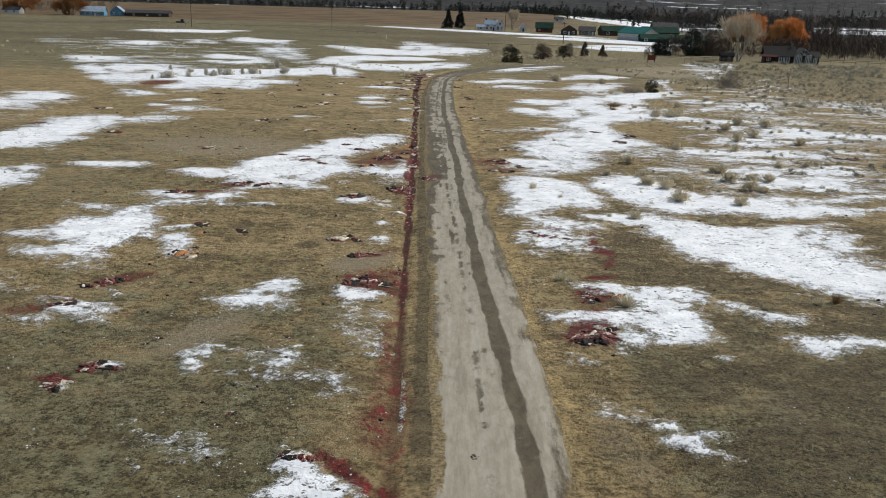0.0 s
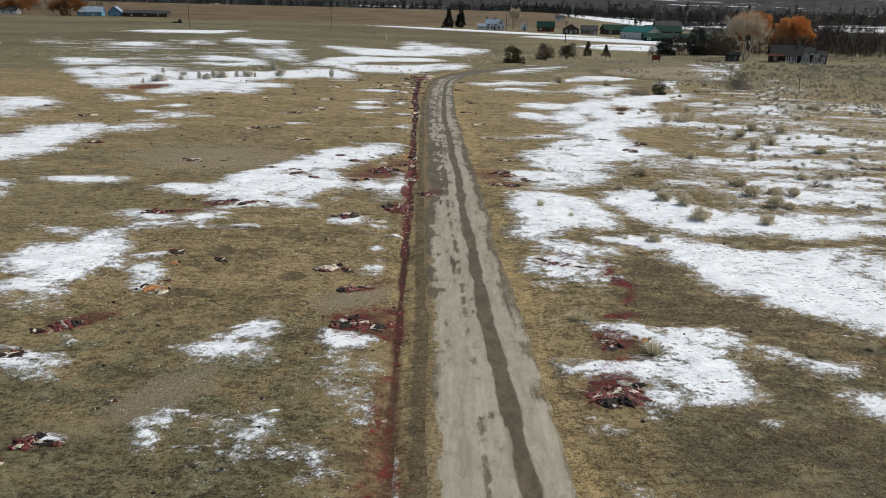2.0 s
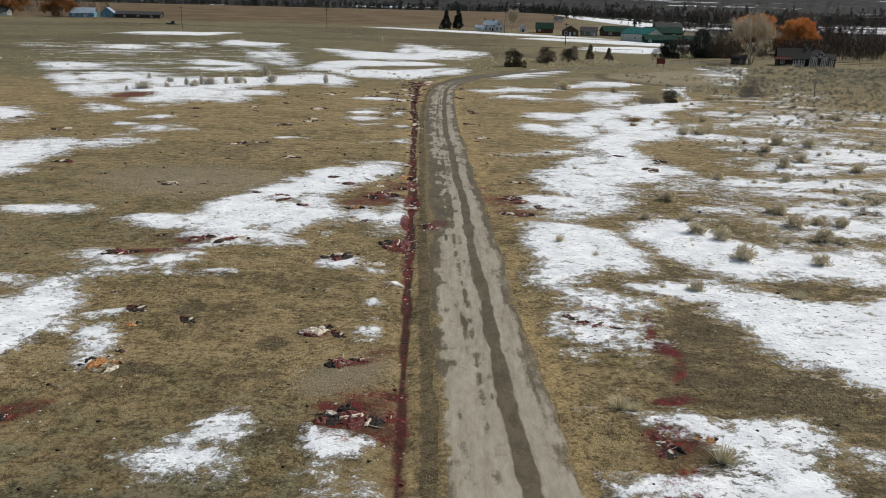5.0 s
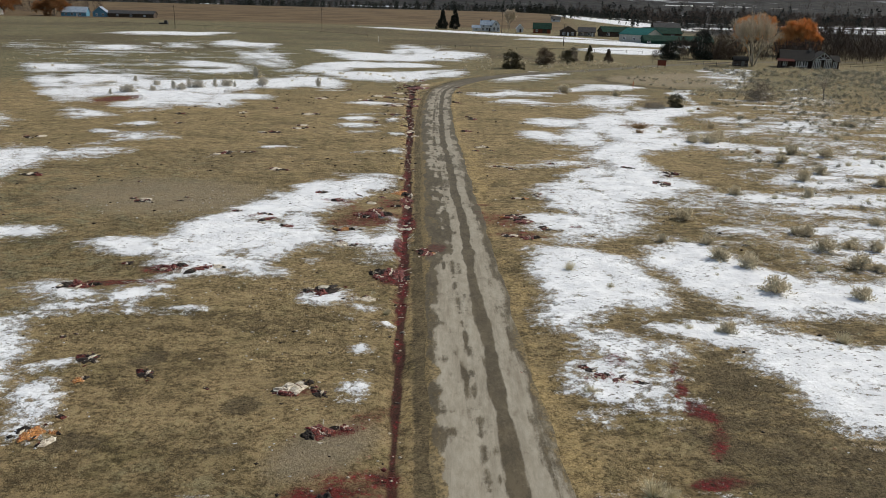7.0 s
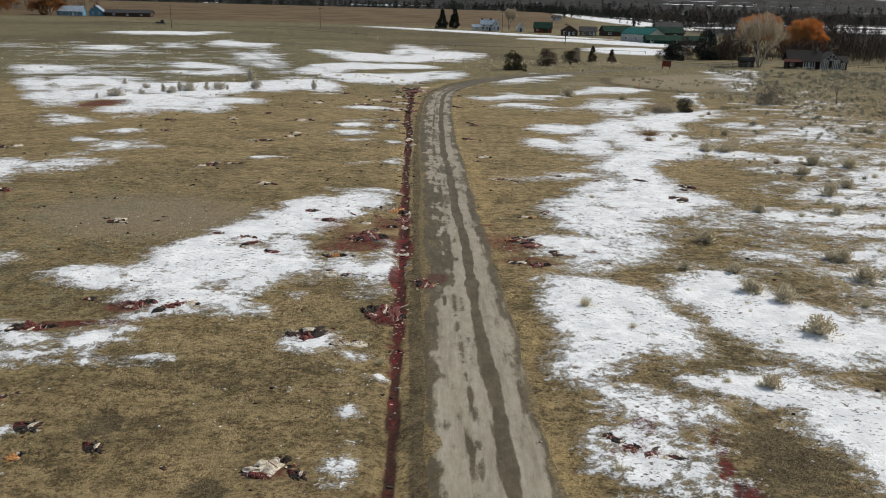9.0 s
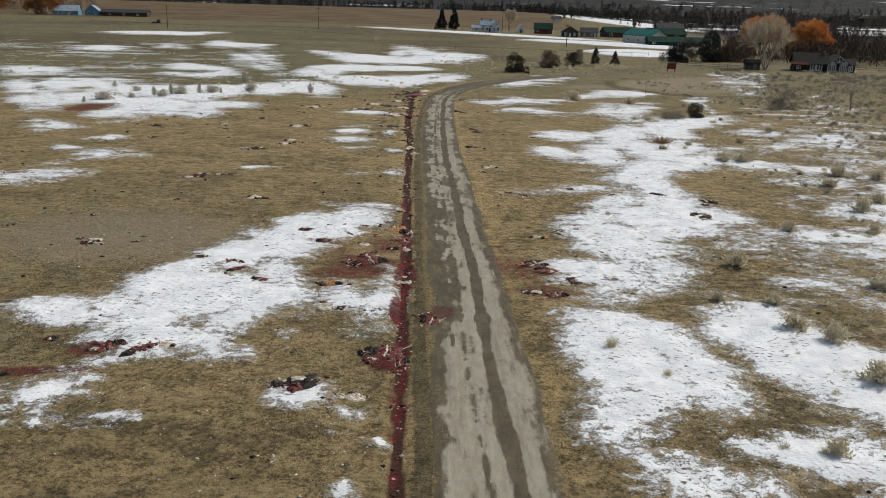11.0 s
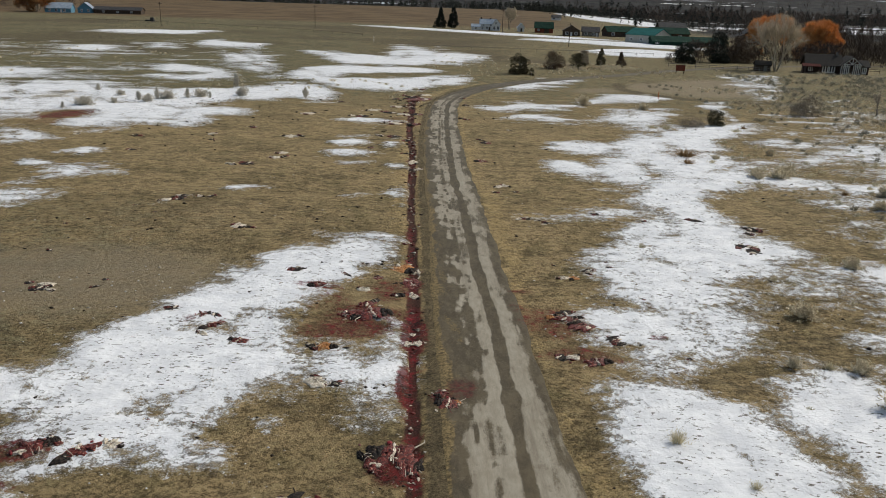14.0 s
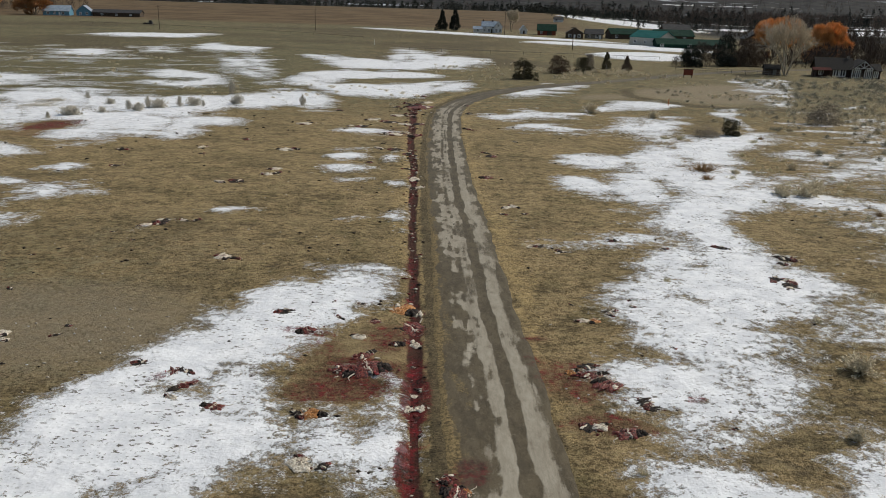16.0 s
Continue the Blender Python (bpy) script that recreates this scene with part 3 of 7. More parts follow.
def slivers(p, d, length, width, g):
    """One thin upright triangle for each start p, direction d, length and width."""
    p, d = np.asarray(p, float), np.asarray(d, float)
    d = d / np.maximum(np.linalg.norm(d, axis=1, keepdims=True), 1e-6)
    s = np.cross(d, g.normal(size=d.shape))
    s = s / np.maximum(np.linalg.norm(s, axis=1, keepdims=True), 1e-6) * np.reshape(width, (-1, 1)) / 2
    v = np.stack([p - s, p + s, p + d * np.reshape(length, (-1, 1))], 1).reshape(-1, 3)
    return v, np.arange(len(v)).reshape(-1, 3)


# ---- ground ----
def stepped(lo, hi, fine, far, grow):
    """Even steps from lo to hi, then steps that grow until far is reached."""
    out, s = list(np.arange(lo, hi, fine)), fine
    while out[-1] < far:
        s *= grow
        out.append(out[-1] + s)
    return out


def lush_at(x, y):
    """How green-grey and dense the matted grass is."""
    u = x - road_x(y)
    return np.maximum(smooth((46 - y) / 24) * smooth((np.abs(u) - 4) / 3), 0.75 * smooth((y - 125) / 70)) + 0.6 * smooth((-15 - x) / 40) * smooth((y - 140) / 60) + 0.5 * smooth((-10 - x) / 14) * smooth((y - 42) / 14) * smooth((110 - y) / 40)


def make_ground():
    right = stepped(0, 6, 0.2, 3600, 1.045)
    left = [-v for v in stepped(0.2, 8, 0.2, 3600, 1.045)][::-1]
    xs = np.array(left + right)
    back = [12 - v for v in stepped(0.4, 2, 0.4, 900, 1.15)][::-1]
    ys = np.array(back + stepped(12, 120, 0.33, 3800, 1.03))
    x, y = [a.ravel() for a in np.meshgrid(xs, ys)]
    n, m = len(xs), len(ys)
    i = (np.arange(m - 1)[:, None] * n + np.arange(n - 1)[None, :]).ravel()
    faces = np.stack([i, i + 1, i + n + 1, i + n], 1)
    u = x - road_x(y)
    ragged = 0.5 * fractal(x / 1.6, y / 3.5, 3, 3)
    verge = smooth((u + ragged - 1.6) / 0.8) * smooth((4.1 + ragged * 1.8 - u) / 1.8) * np.clip(0.85 + 0.5 * fractal(x / 2.2, y / 4, 3, 23), 0.2, 1)
    bank = x - ditch_x(y)
    strip = smooth((bank - 0.16) / 0.15) * smooth((0.72 - bank + 0.3 * ragged) / 0.3) * smooth((172 - y) / 10)
    outer = smooth((-3.2 - u) / 0.4) * smooth((u + 6.0) / 1.6) * smooth((y - 60) / 40) * 0.7
    tan = np.maximum.reduce([verge, strip * np.clip(0.75 + 0.4 * lattice(y * 0.4, y * 0, 2), 0.1, 1), outer]) * (y < 200)
    mud = np.maximum(smooth((u + 3.0) / 0.4) * smooth((-1.7 - u) / 0.4) * (1.05 - 0.6 * tan) * (y < 200) * np.interp(y, [14, 26], [0.45, 1]), lobed(DARKS, x, y))
    mud = np.maximum(mud, 0.5 * smooth((u - 1.5) / 0.4) * smooth((2.9 + ragged * 0.5 - u) / 0.7) * smooth((y - 46) / 12) * (y < 200))
    mud = np.maximum(mud, np.interp(y, [20, 40, 60, 76], [0.56, 0.70, 0.62, 0.3]) * smooth((u - 4.6 - ragged) / 3) * smooth((34 - u) / 8) * smooth((84 - y) / 14) * smooth((y - 12) / 6))
    damp = smooth((y - 200) / 80) * smooth((540 - y) / 60) * smooth((70 - x) / 60)
    mud = np.maximum(mud, damp * np.clip(0.58 + 0.22 * smooth((x + 40) / 40) * smooth((y - 290) / 30) + 0.45 * fractal(x / 45, y / 22, 4, 130), 0, 0.95))
    slope = np.gradient(ROAD_X, ROAD_Y)
    beside = np.abs(u) / np.sqrt(1 + np.interp(y, ROAD_Y, slope) ** 2)
    mud = np.maximum(mud, 0.30 * smooth((4.6 - beside) / 2.0) * smooth((y - 158) / 15) * smooth((300 - y) / 40))
    hill = np.maximum(smooth((y - 1050) / 120), smooth((x - 140) / 40) * smooth((y - 440) / 80))
    field = smooth((y - 530) / 30) * smooth((110 - x + 0.10 * (y - 540)) / 40) * smooth((1060 - y) / 60)
    hill = np.maximum(hill * (1 - field), 0)
    lush = lush_at(x, y)
    attributes = dict(lush=lush, stain=stain_at(x, y), ditch=ditch_at(x, y), soil=lobed(SOILS, x, y, 0.7), tan=tan, mud=mud, hill=hill, field=field)
    ob = sheet("ground", np.stack([x, y, ground_z(x, y)], 1), faces, GROUND, attributes=attributes)
    return tagged(ob, "matted brown winter pasture with bare soil and stained ground", "ground", kind="structure")


make_ground()


# ---- road ----
def make_road():
    t = np.concatenate([np.arange(-55, 130, 0.16), np.arange(130, 180, 0.35)])
    px, py = road_x(t), t
    far_y = np.linspace(180, 330, 260)
    px, py = np.concatenate([px, road_x(far_y)]), np.concatenate([py, far_y])
    kernel = np.ones(25) / 25
    px = np.concatenate([px[:12], np.convolve(px, kernel, "valid"), px[-12:]])
    tx, ty = np.gradient(px), np.gradient(py)
    ln = np.hypot(tx, ty)
    nx, ny = ty / ln, -tx / ln
    us = np.linspace(-2.75, 2.75, 64)
    along = np.concatenate([[0], np.cumsum(np.hypot(np.diff(px), np.diff(py)))]) - 55
    U, V = np.meshgrid(us, along)
    X, Y = px[:, None] + nx[:, None] * us, py[:, None] + ny[:, None] * us
    edge = 2.50 + 0.12 * fractal(V / 2.2, np.sign(U) * 3, 3, 11)
    lift = 0.075 * smooth((edge - np.abs(U)) / 0.6) - 0.045
    rut = 0.025 * np.exp(-((U - 0.8) / 0.30) ** 2) + 0.02 * np.exp(-((U + 0.45) / 0.3) ** 2)
    Z = ground_z(X, Y) + lift - 0.5 * rut + 0.006 * fractal(X * 1.5, Y * 0.6, 2, 15)
    wob = 0.12 * fractal(V / 7, V * 0, 3, 21)
    band = lambda c, w, soft: smooth((w + 0.5 * soft - np.abs(U - c - wob)) / soft)
    wide = 0.30 + 0.10 * fractal(V / 1.6, V * 0, 3, 4)
    lane = np.interp(V, [18, 25, 32, 39, 50, 64, 75, 95, 130], [0.97, 0.80, 0.62, 0.50, 0.58, 0.66, 0.70, 0.6, 0.6])
    wet = band(lane, wide, 0.20)
    streak = fractal(U * 2.4, V / 5.0, 4, 33)
    blot = fractal(U * 1.1, V / 1.7, 4, 34)
    dots = fractal(U * 1.6, V / 0.75, 4, 36)
    left = band(-0.38, 0.12, 0.5) * smooth(1.5 * dots + 0.5 * blot + 1.1 * streak + np.interp(V, [0, 30, 45, 60, 120], [0.20, 0.28, 0.50, 0.62, 0.62]))
    middle = band(0.0, 0.10, 0.45) * smooth(1.2 * dots + 0.7 * blot + 0.8 * streak + np.interp(V, [0, 40, 50, 62, 120], [-0.4, -0.25, 0.05, 0.2, 0.2]))
    inner = np.interp(V, [0, 20, 37, 44, 49, 55, 60, 64, 68, 74, 88, 104, 170], [-1.75, -1.75, -1.75, -1.75, -1.5, -1.3, -0.95, -0.55, -0.35, -0.6, -1.0, -1.2, -1.4])
    side = smooth((inner + 0.6 * blot + 0.5 * streak + 0.3 * dots - U + 0.35) / 0.9)
    spread = smooth((U - np.interp(V, [0, 40, 60], [1.36, 1.30, 1.26]) - 0.40 * blot - 0.40 * streak) / 0.9) * np.interp(V, [0, 40, 60, 80, 130], [0.70, 0.75, 0.80, 0.85, 0.85])
    cross = smooth((fractal(U * 0.5, V / 3.0, 3, 55) + 0.3 * streak - 0.30) / 0.5) * np.interp(V, [0, 40, 60, 100], [0.0, 0.1, 0.35, 0.5])
    brown = np.interp(V, [0, 28, 36, 50, 60], [0.30, 0.45, 0.85, 0.8, 1.0])
    mud = np.maximum.reduce([0.9 * smooth((-1.7 - U + 0.3 * blot) / 0.5) * smooth((V - 36) / 8), wet, np.clip(left * 1.1, 0, 1) * 0.85, middle * 0.85, side * brown, spread, cross])
    mud = np.maximum(mud, 0.95 * smooth((-1.85 - U + 0.6 * blot + 0.3 * dots) / 0.5) * smooth((V - 14) / 12))
    later = smooth((V - 34) / 14)
    mud = np.maximum(mud, later * 0.70 * smooth((U - 1.55 - 0.25 * blot - 0.2 * streak) / 0.8))
    mud = np.maximum(mud, later * smooth((0.45 * fractal(U * 1.3, V / 6.0, 4, 91) + 0.35 * fractal(U * 3.0, V / 2.2, 3, 92) - 0.14 - 0.75 * np.exp(-((U - lane - 0.55) / 0.32) ** 2) - 0.55 * np.exp(-((U - lane + 0.62) / 0.26) ** 2)) / 0.35))
    bend = smooth((V - 160) / 20)
    mud = mud * (1 - bend) + bend * np.maximum(0.62 + 0.3 * streak, 1.1 * smooth((U - 1.1) / 0.6))
    mud = np.clip(mud * (1 + 0.3 * smooth((V - 55) / 20)), 0, 1.2)
    tan = smooth((np.abs(U) - 1.72 - 0.3 * blot) / 0.85)
    grassy = smooth((-1.45 - U + 0.22 * blot) / 0.45) * np.interp(V, [0, 30, 38, 48, 54, 62], [0.8, 0.48, 0.50, 0.55, 0.65, 0.50])
    tan = np.maximum(tan, grassy)
    tan = np.maximum(tan, np.where(U < 0, 1.5, 0.75) * smooth((np.abs(U) - 1.66 - 0.30 * blot - 0.2 * streak) / 0.5))
    tan = np.maximum(tan, smooth((inner - 0.1 - U) / 0.8) * smooth((V - 50) / 10) * np.clip(0.50 + 0.7 * fractal(U * 1.5, V / 2.4, 3, 61), 0, 0.85))
    tan = tan * (1 - 0.75 * smooth((V - 160) / 25)) * np.where(U < 0, 1 - 0.22 * smooth((V - 36) / 8), 1)
    tan = tan * np.where(U > 0, 1 - 0.75 * smooth((V - 46) / 12) * smooth((2.6 - U) / 0.3), 1)
    rows, cols = U.shape
    i = (np.arange(rows - 1)[:, None] * cols + np.arange(cols - 1)[None, :]).ravel()
    x, y = X.ravel(), Y.ravel()
    ob = sheet("road", np.stack([x, y, Z.ravel()], 1), np.stack([i, i + 1, i + cols + 1, i + cols], 1), GRAVEL,
               attributes=dict(mud=mud.ravel(), tan=tan.ravel(), stain=lobed(STAINS, x, y)))
    return tagged(ob, "single-lane pale gravel farm road with dark wet wheel tracks", "road", kind="structure")


make_road()

# ---- snow ----
PATCHES = []


def road_off(x, y):
    """Metres from the middle line of the road, square to it."""
    slope = np.interp(y, ROAD_Y, np.gradient(ROAD_X, ROAD_Y))
    return np.abs(x - road_x(y)) / np.sqrt(1 + slope ** 2)


def snow_depth(rough, lobes, x, y, sparse=0, octaves=6):
    """Positive where the patch lies, about 2 in its middle; ragged towards its rim."""
    inside = np.full_like(x, -9.0)
    for cx, cy, a, b, deg in lobes:
        c, n = math.cos(radians(deg)), math.sin(radians(deg))
        dx, dy = x - cx, y - cy
        inside = np.maximum(inside, b * (1 - np.hypot((dx * c + dy * n) / a, (dy * c - dx * n) / b)))
    mid = np.mean([p[1] for p in lobes])
    soft = float(np.interp(mid, [20, 60, 120, 300], [0.55, 1.0, 1.9, 3.6]))
    soft = min(soft, 1.15 * float(np.median([p[3] for p in lobes])))
    grain = float(np.interp(mid, [20, 60, 120, 300], [1.0, 1.5, 2.6, 5.5]))
    ragged = 0.72 * fractal(x / (grain * 1.9), y / grain, octaves, 71, 0.80) + 0.3 * fractal(x / (grain * 4.5), y / (grain * 2.2), 3, 83)
    core = np.clip(inside / soft, -3.0, (2.1, 0.35, 0.3)[sparse])
    return core + (0.46 if rough < 0.65 else 0.30 if rough < 0.8 else 0.16) + rough * (2.3, 2.6, 2.6)[sparse] * ragged - (0.0, 0.45, 0.9)[sparse]


def snow_patch(rough, lobes, sparse=0):
    """A thin sheet of melting snow: its rim thins out to specks between the grass; sparse snow lies in tufts only."""
    cy = np.mean([p[1] for p in lobes])
    pad = float(np.interp(cy, [20, 60, 120, 300], [0.8, 1.6, 3.0, 5.5]))
    wide = [math.hypot(p[2] * math.cos(radians(p[4])), p[3] * math.sin(radians(p[4]))) * 1.1 + pad for p in lobes]
    deep = [math.hypot(p[2] * math.sin(radians(p[4])), p[3] * math.cos(radians(p[4]))) * 1.1 + pad for p in lobes]
    x0, x1 = min(p[0] - w for p, w in zip(lobes, wide)), max(p[0] + w for p, w in zip(lobes, wide))
    y0, y1 = min(p[1] - w for p, w in zip(lobes, deep)), max(p[1] + w for p, w in zip(lobes, deep))
    step = max(0.10, 0.0026 * math.hypot(max(0, cy - 40), 14))
    xs, ys = np.arange(x0, x1, step), np.arange(y0, y1, step * (1.0 if cy < 130 else 1.6))
    X, Y = np.meshgrid(xs, ys)
    x, y = X.ravel(), Y.ravel()
    h = snow_depth(rough, lobes, x, y, sparse)
    side = np.minimum((road_off(x, y) - 2.75) * 4, np.where(y < 172, (np.abs(x - ditch_x(y)) - 0.2) * 4, 9))
    rim = np.minimum.reduce([x - x0, x1 - x, y - y0, y1 - y]) / pad
    h = np.minimum(np.minimum(h, side), 3.0 * rim - 0.7)
    even = h if sparse else np.minimum(snow_depth(rough * 0.6, lobes, x, y, sparse, 2), side)
    thick = float(np.interp(cy, [20, 120, 260, 600], [0.07, 0.10, 0.2, 0.5]))
    if sparse or (x1 - x0) * (y1 - y0) < 12:
        thick = min(thick, 0.045)
    fringe = 0.55 if cy < 150 else 0.3
    z = ground_z(x, y) + (0.045 * smooth((h + fringe) / 0.7) - 0.022) * (cy < 150) + np.where(even > 0, thick * (1 - np.exp(-1.3 * even)), 0.0) + np.where(h < 0, thick * (0.02 if cy < 150 else 1.2) * h, 0.0)
    rows, cols = X.shape
    keep = (h > -fringe).reshape(rows, cols)
    keep = keep[:-1, :-1] | keep[1:, :-1] | keep[:-1, 1:] | keep[1:, 1:]
    if not keep.any():
        return None
    i = (np.arange(rows - 1)[:, None] * cols + np.arange(cols - 1)[None, :])[keep]
    faces = np.stack([i, i + 1, i + cols + 1, i + cols], 1)
    used, back = np.unique(faces, return_inverse=True)
    faces = back.reshape(faces.shape)
    verts = np.stack([x, y, z], 1)[used]
    x, y, h = x[used], y[used], h[used]
    body = (0.46, 0.40, 0.26)[sparse] * float(np.interp(rough, [0.5, 1.0], [1.0, 0.72]))
    depth = np.where(h > 0, np.minimum(h, 2.2) * body, 0.20 * h) + 0.05
    ob = sheet("snow_patch", verts, faces, SNOW, attributes=dict(stain=stain_at(x, y), depth=depth, lush=lush_at(x, y), soil=lobed(SOILS, x, y, 0.7)))
    size = "sparse specks" if sparse else "broad patch" if (x1 - x0) * (y1 - y0) > 250 else "small patch"
    tagged(ob, f"{size} of thin melting snow on brown winter grass", "snow patch", "melting snow patches", "stuff")
    PATCHES.append((rough, lobes, sparse, (x0, x1, y0, y1)))
    return ob


snow_patch(0.5, [(-14.5, 56.6, 1.16, 0.56, 34), (-13.5, 58.4, 1.32, 1.25, 6), (-10.8, 58.8, 1.81, 1.09, -35), (-13.2, 59.4, 2.44, 1.71, -24), (-15.7, 59.7, 1.56, 0.96, -62), (-14.4, 61.5, 2.97, 2.02, -62), (-10.6, 61.5, 2.30, 1.41, 86), (-19.1, 61.9, 2.17, 1.38, -19), (-16.2, 63.4, 2.74, 1.34, 85), (-9.53, 63.9, 3.01, 1.61, 55), (-3.86, 64.3, 3.31, 1.07, 85)] + [(-13.6, 64.5, 4.19, 2.86, -51), (-5.71, 64.8, 2.23, 1.45, -76), (-8.11, 65.3, 2.51, 1.16, -71), (-15.8, 65.6, 1.90, 1.51, 84), (-12.1, 66.3, 2.93, 2.35, -65), (-9.96, 68.8, 4.01, 1.38, -81), (-14.6, 68.8, 5.02, 1.73, 71), (-12.7, 72.0, 3.73, 2.46, 82), (-10.9, 74.4, 4.10, 2.12, -68), (-9.31, 77.9, 4.18, 3.08, 82), (-6.32, 81.3, 2.82, 2.12, -85)], 0)
snow_patch(0.7, [(-3.94, 70.3, 1.46, 0.51, -48), (-4.72, 70.9, 0.81, 0.34, -9), (-3.41, 69.7, 0.64, 0.47, 79)], 0)
snow_patch(0.5, [(-18.7, 47.6, 3.15, 0.60, -71), (-21.4, 44.0, 2.58, 0.70, -65), (-20.4, 40.1, 1.31, 1.08, -70), (-19.0, 43.6, 2.71, 1.06, 87), (-19.5, 40.0, 2.38, 0.77, -58), (-20.0, 45.8, 2.40, 1.99, 68), (-23.3, 43.3, 1.26, 0.51, -14), (-21.8, 43.4, 1.50, 0.87, -49), (-21.2, 45.6, 1.84, 0.58, -52), (-18.3, 39.4, 1.52, 0.63, -63), (-22.7, 49.8, 1.72, 0.49, -26), (-20.2, 48.7, 1.70, 0.82, 81), (-21.6, 39.8, 1.19, 0.54, -32), (-19.2, 42.1, 2.39, 1.33, 89)], 0)
snow_patch(0.5, [(-20.3, 54.5, 1.30, 0.73, -62), (-19.5, 54.1, 1.65, 0.72, -18), (-18.1, 53.8, 0.91, 0.52, -40)], 0)
snow_patch(0.9, [(-17.5, 52.1, 1.57, 0.77, 18), (-16.4, 52.6, 1.20, 0.92, 20), (-14.6, 54.5, 1.24, 0.63, 82), (-15.6, 53.6, 2.01, 0.98, 60), (-18.8, 51.6, 0.74, 0.72, -9)], 0)
snow_patch(0.7, [(-15.4, 43.4, 0.98, 0.65, -86), (-15.5, 42.3, 0.97, 0.49, -84), (-14.8, 42.3, 1.42, 0.49, -78), (-15.1, 41.5, 0.77, 0.37, -68)], 0)
snow_patch(0.8, [(-16.3, 45.6, 0.55, 0.34, 0), (-15.7, 45.8, 0.64, 0.41, 16)], 0)
snow_patch(0.6, [(-26.4, 64.5, 1.23, 0.88, -38), (-29.3, 64.4, 1.37, 0.65, -24), (-27.7, 64.3, 1.97, 0.95, -10)], 0)
snow_patch(0.6, [(-33.5, 56.5, 2.55, 0.56, -63), (-33.8, 58.9, 3.39, 1.50, -63), (-33.2, 60.3, 2.48, 1.09, -73)], 0)
snow_patch(0.6, [(-40.8, 82.1, 9.12, 2.38, -68), (-41.6, 78.7, 6.89, 2.53, -71), (-42.5, 75.6, 5.90, 2.49, -71), (-39.2, 90.2, 5.08, 1.85, -74), (-40.6, 86.6, 7.77, 2.50, -73), (-43.6, 72.9, 4.67, 1.25, -61)], 0)
snow_patch(1.0, [(-57.5, 108.4, 11.6, 3.25, -66), (-57.2, 111.3, 8.43, 4.94, -63), (-58.7, 98.8, 8.57, 1.38, -59), (-58.1, 102.8, 10.3, 3.22, -66)], 0)
snow_patch(0.8, [(-33.8, 92.2, 2.71, 1.90, 14), (-35.7, 90.9, 2.23, 1.31, -11)], 0)
snow_patch(1.0, [(-33.2, 102.8, 1.68, 1.01, -12), (-32.2, 102.9, 1.98, 0.79, 85)], 0)
snow_patch(0.6, [(-5.98, 54.0, 1.20, 0.91, 53), (-6.68, 53.9, 0.91, 0.65, -58), (-5.54, 54.4, 1.11, 0.45, 68)], 0)
snow_patch(0.8, [(-3.69, 52.6, 0.68, 0.45, 85), (-4.15, 52.6, 0.74, 0.48, -67)], 0)
snow_patch(0.7, [(-3.76, 48.0, 0.36, 0.33, -66)], 0)
snow_patch(1, [(-3.42, 44.3, 0.72, 0.34, 87), (-3.87, 44.3, 0.62, 0.36, -78)], 0)
snow_patch(0.75, [(-7.19, 34.9, 1.11, 0.51, -86), (-9.51, 33.7, 0.80, 0.40, 10), (-8.63, 34.0, 1.21, 0.81, 46), (-7.98, 35.2, 0.94, 0.55, 75), (-7.80, 34.0, 1.22, 0.63, 47)], 0)
snow_patch(0.6, [(-3.82, 34.6, 0.87, 0.68, -19), (-4.32, 34.6, 0.82, 0.34, -65), (-3.25, 34.7, 0.51, 0.31, 18)], 0)
snow_patch(1.2, [(-3.44, 29.8, 1.67, 0.44, -76), (-2.59, 29.9, 2.05, 0.54, -84), (-3.60, 32.0, 1.30, 0.64, -70), (-2.82, 31.8, 1.17, 0.59, -79), (-2.73, 28.5, 1.08, 0.40, -59)], 2)
snow_patch(0.85, [(-8.98, 27.5, 0.67, 0.39, -82), (-9.35, 27.4, 0.55, 0.52, 85), (-9.24, 26.7, 0.68, 0.40, -71)], 0)
snow_patch(0.85, [(-5.83, 27.0, 0.53, 0.42, 51), (-5.78, 27.6, 0.47, 0.36, 82), (-6.11, 26.9, 0.56, 0.30, -81)], 0)
snow_patch(1.2, [(-6.13, 27.2, 1.32, 1.14, 30), (-5.39, 26.1, 1.02, 0.86, 62), (-8.26, 25.5, 1.18, 0.80, -26), (-8.67, 26.7, 1.58, 0.90, -41), (-7.72, 26.9, 1.75, 1.26, 2), (-6.70, 25.6, 1.41, 1.10, 58)], 2)
snow_patch(0.95, [(-4.33, 25.6, 0.62, 0.29, -66), (-3.73, 25.6, 0.92, 0.45, -59), (-3.85, 24.8, 0.55, 0.44, -51), (-3.35, 24.8, 0.64, 0.56, 12)], 0)
snow_patch(0.7, [(-4.26, 18.9, 0.87, 0.28, 49), (-3.79, 18.6, 1.15, 0.48, 7), (-3.09, 18.5, 0.48, 0.40, -34), (-3.53, 19.3, 1.53, 0.36, -51), (-4.11, 20.1, 0.61, 0.51, -47), (-4.63, 18.3, 0.55, 0.25, 23)], 0)
snow_patch(1.2, [(-14.0, 23.3, 1.12, 0.52, -41), (-13.5, 22.3, 0.91, 0.67, -72), (-14.2, 22.0, 0.94, 0.44, -65), (-14.8, 23.1, 1.02, 0.46, -54)], 2)
snow_patch(0.7, [(-16.1, 32.5, 1.07, 0.57, -6), (-16.5, 32.0, 1.24, 0.40, -35), (-15.3, 31.6, 0.79, 0.41, -23), (-15.0, 32.2, 0.90, 0.57, -51)], 0)
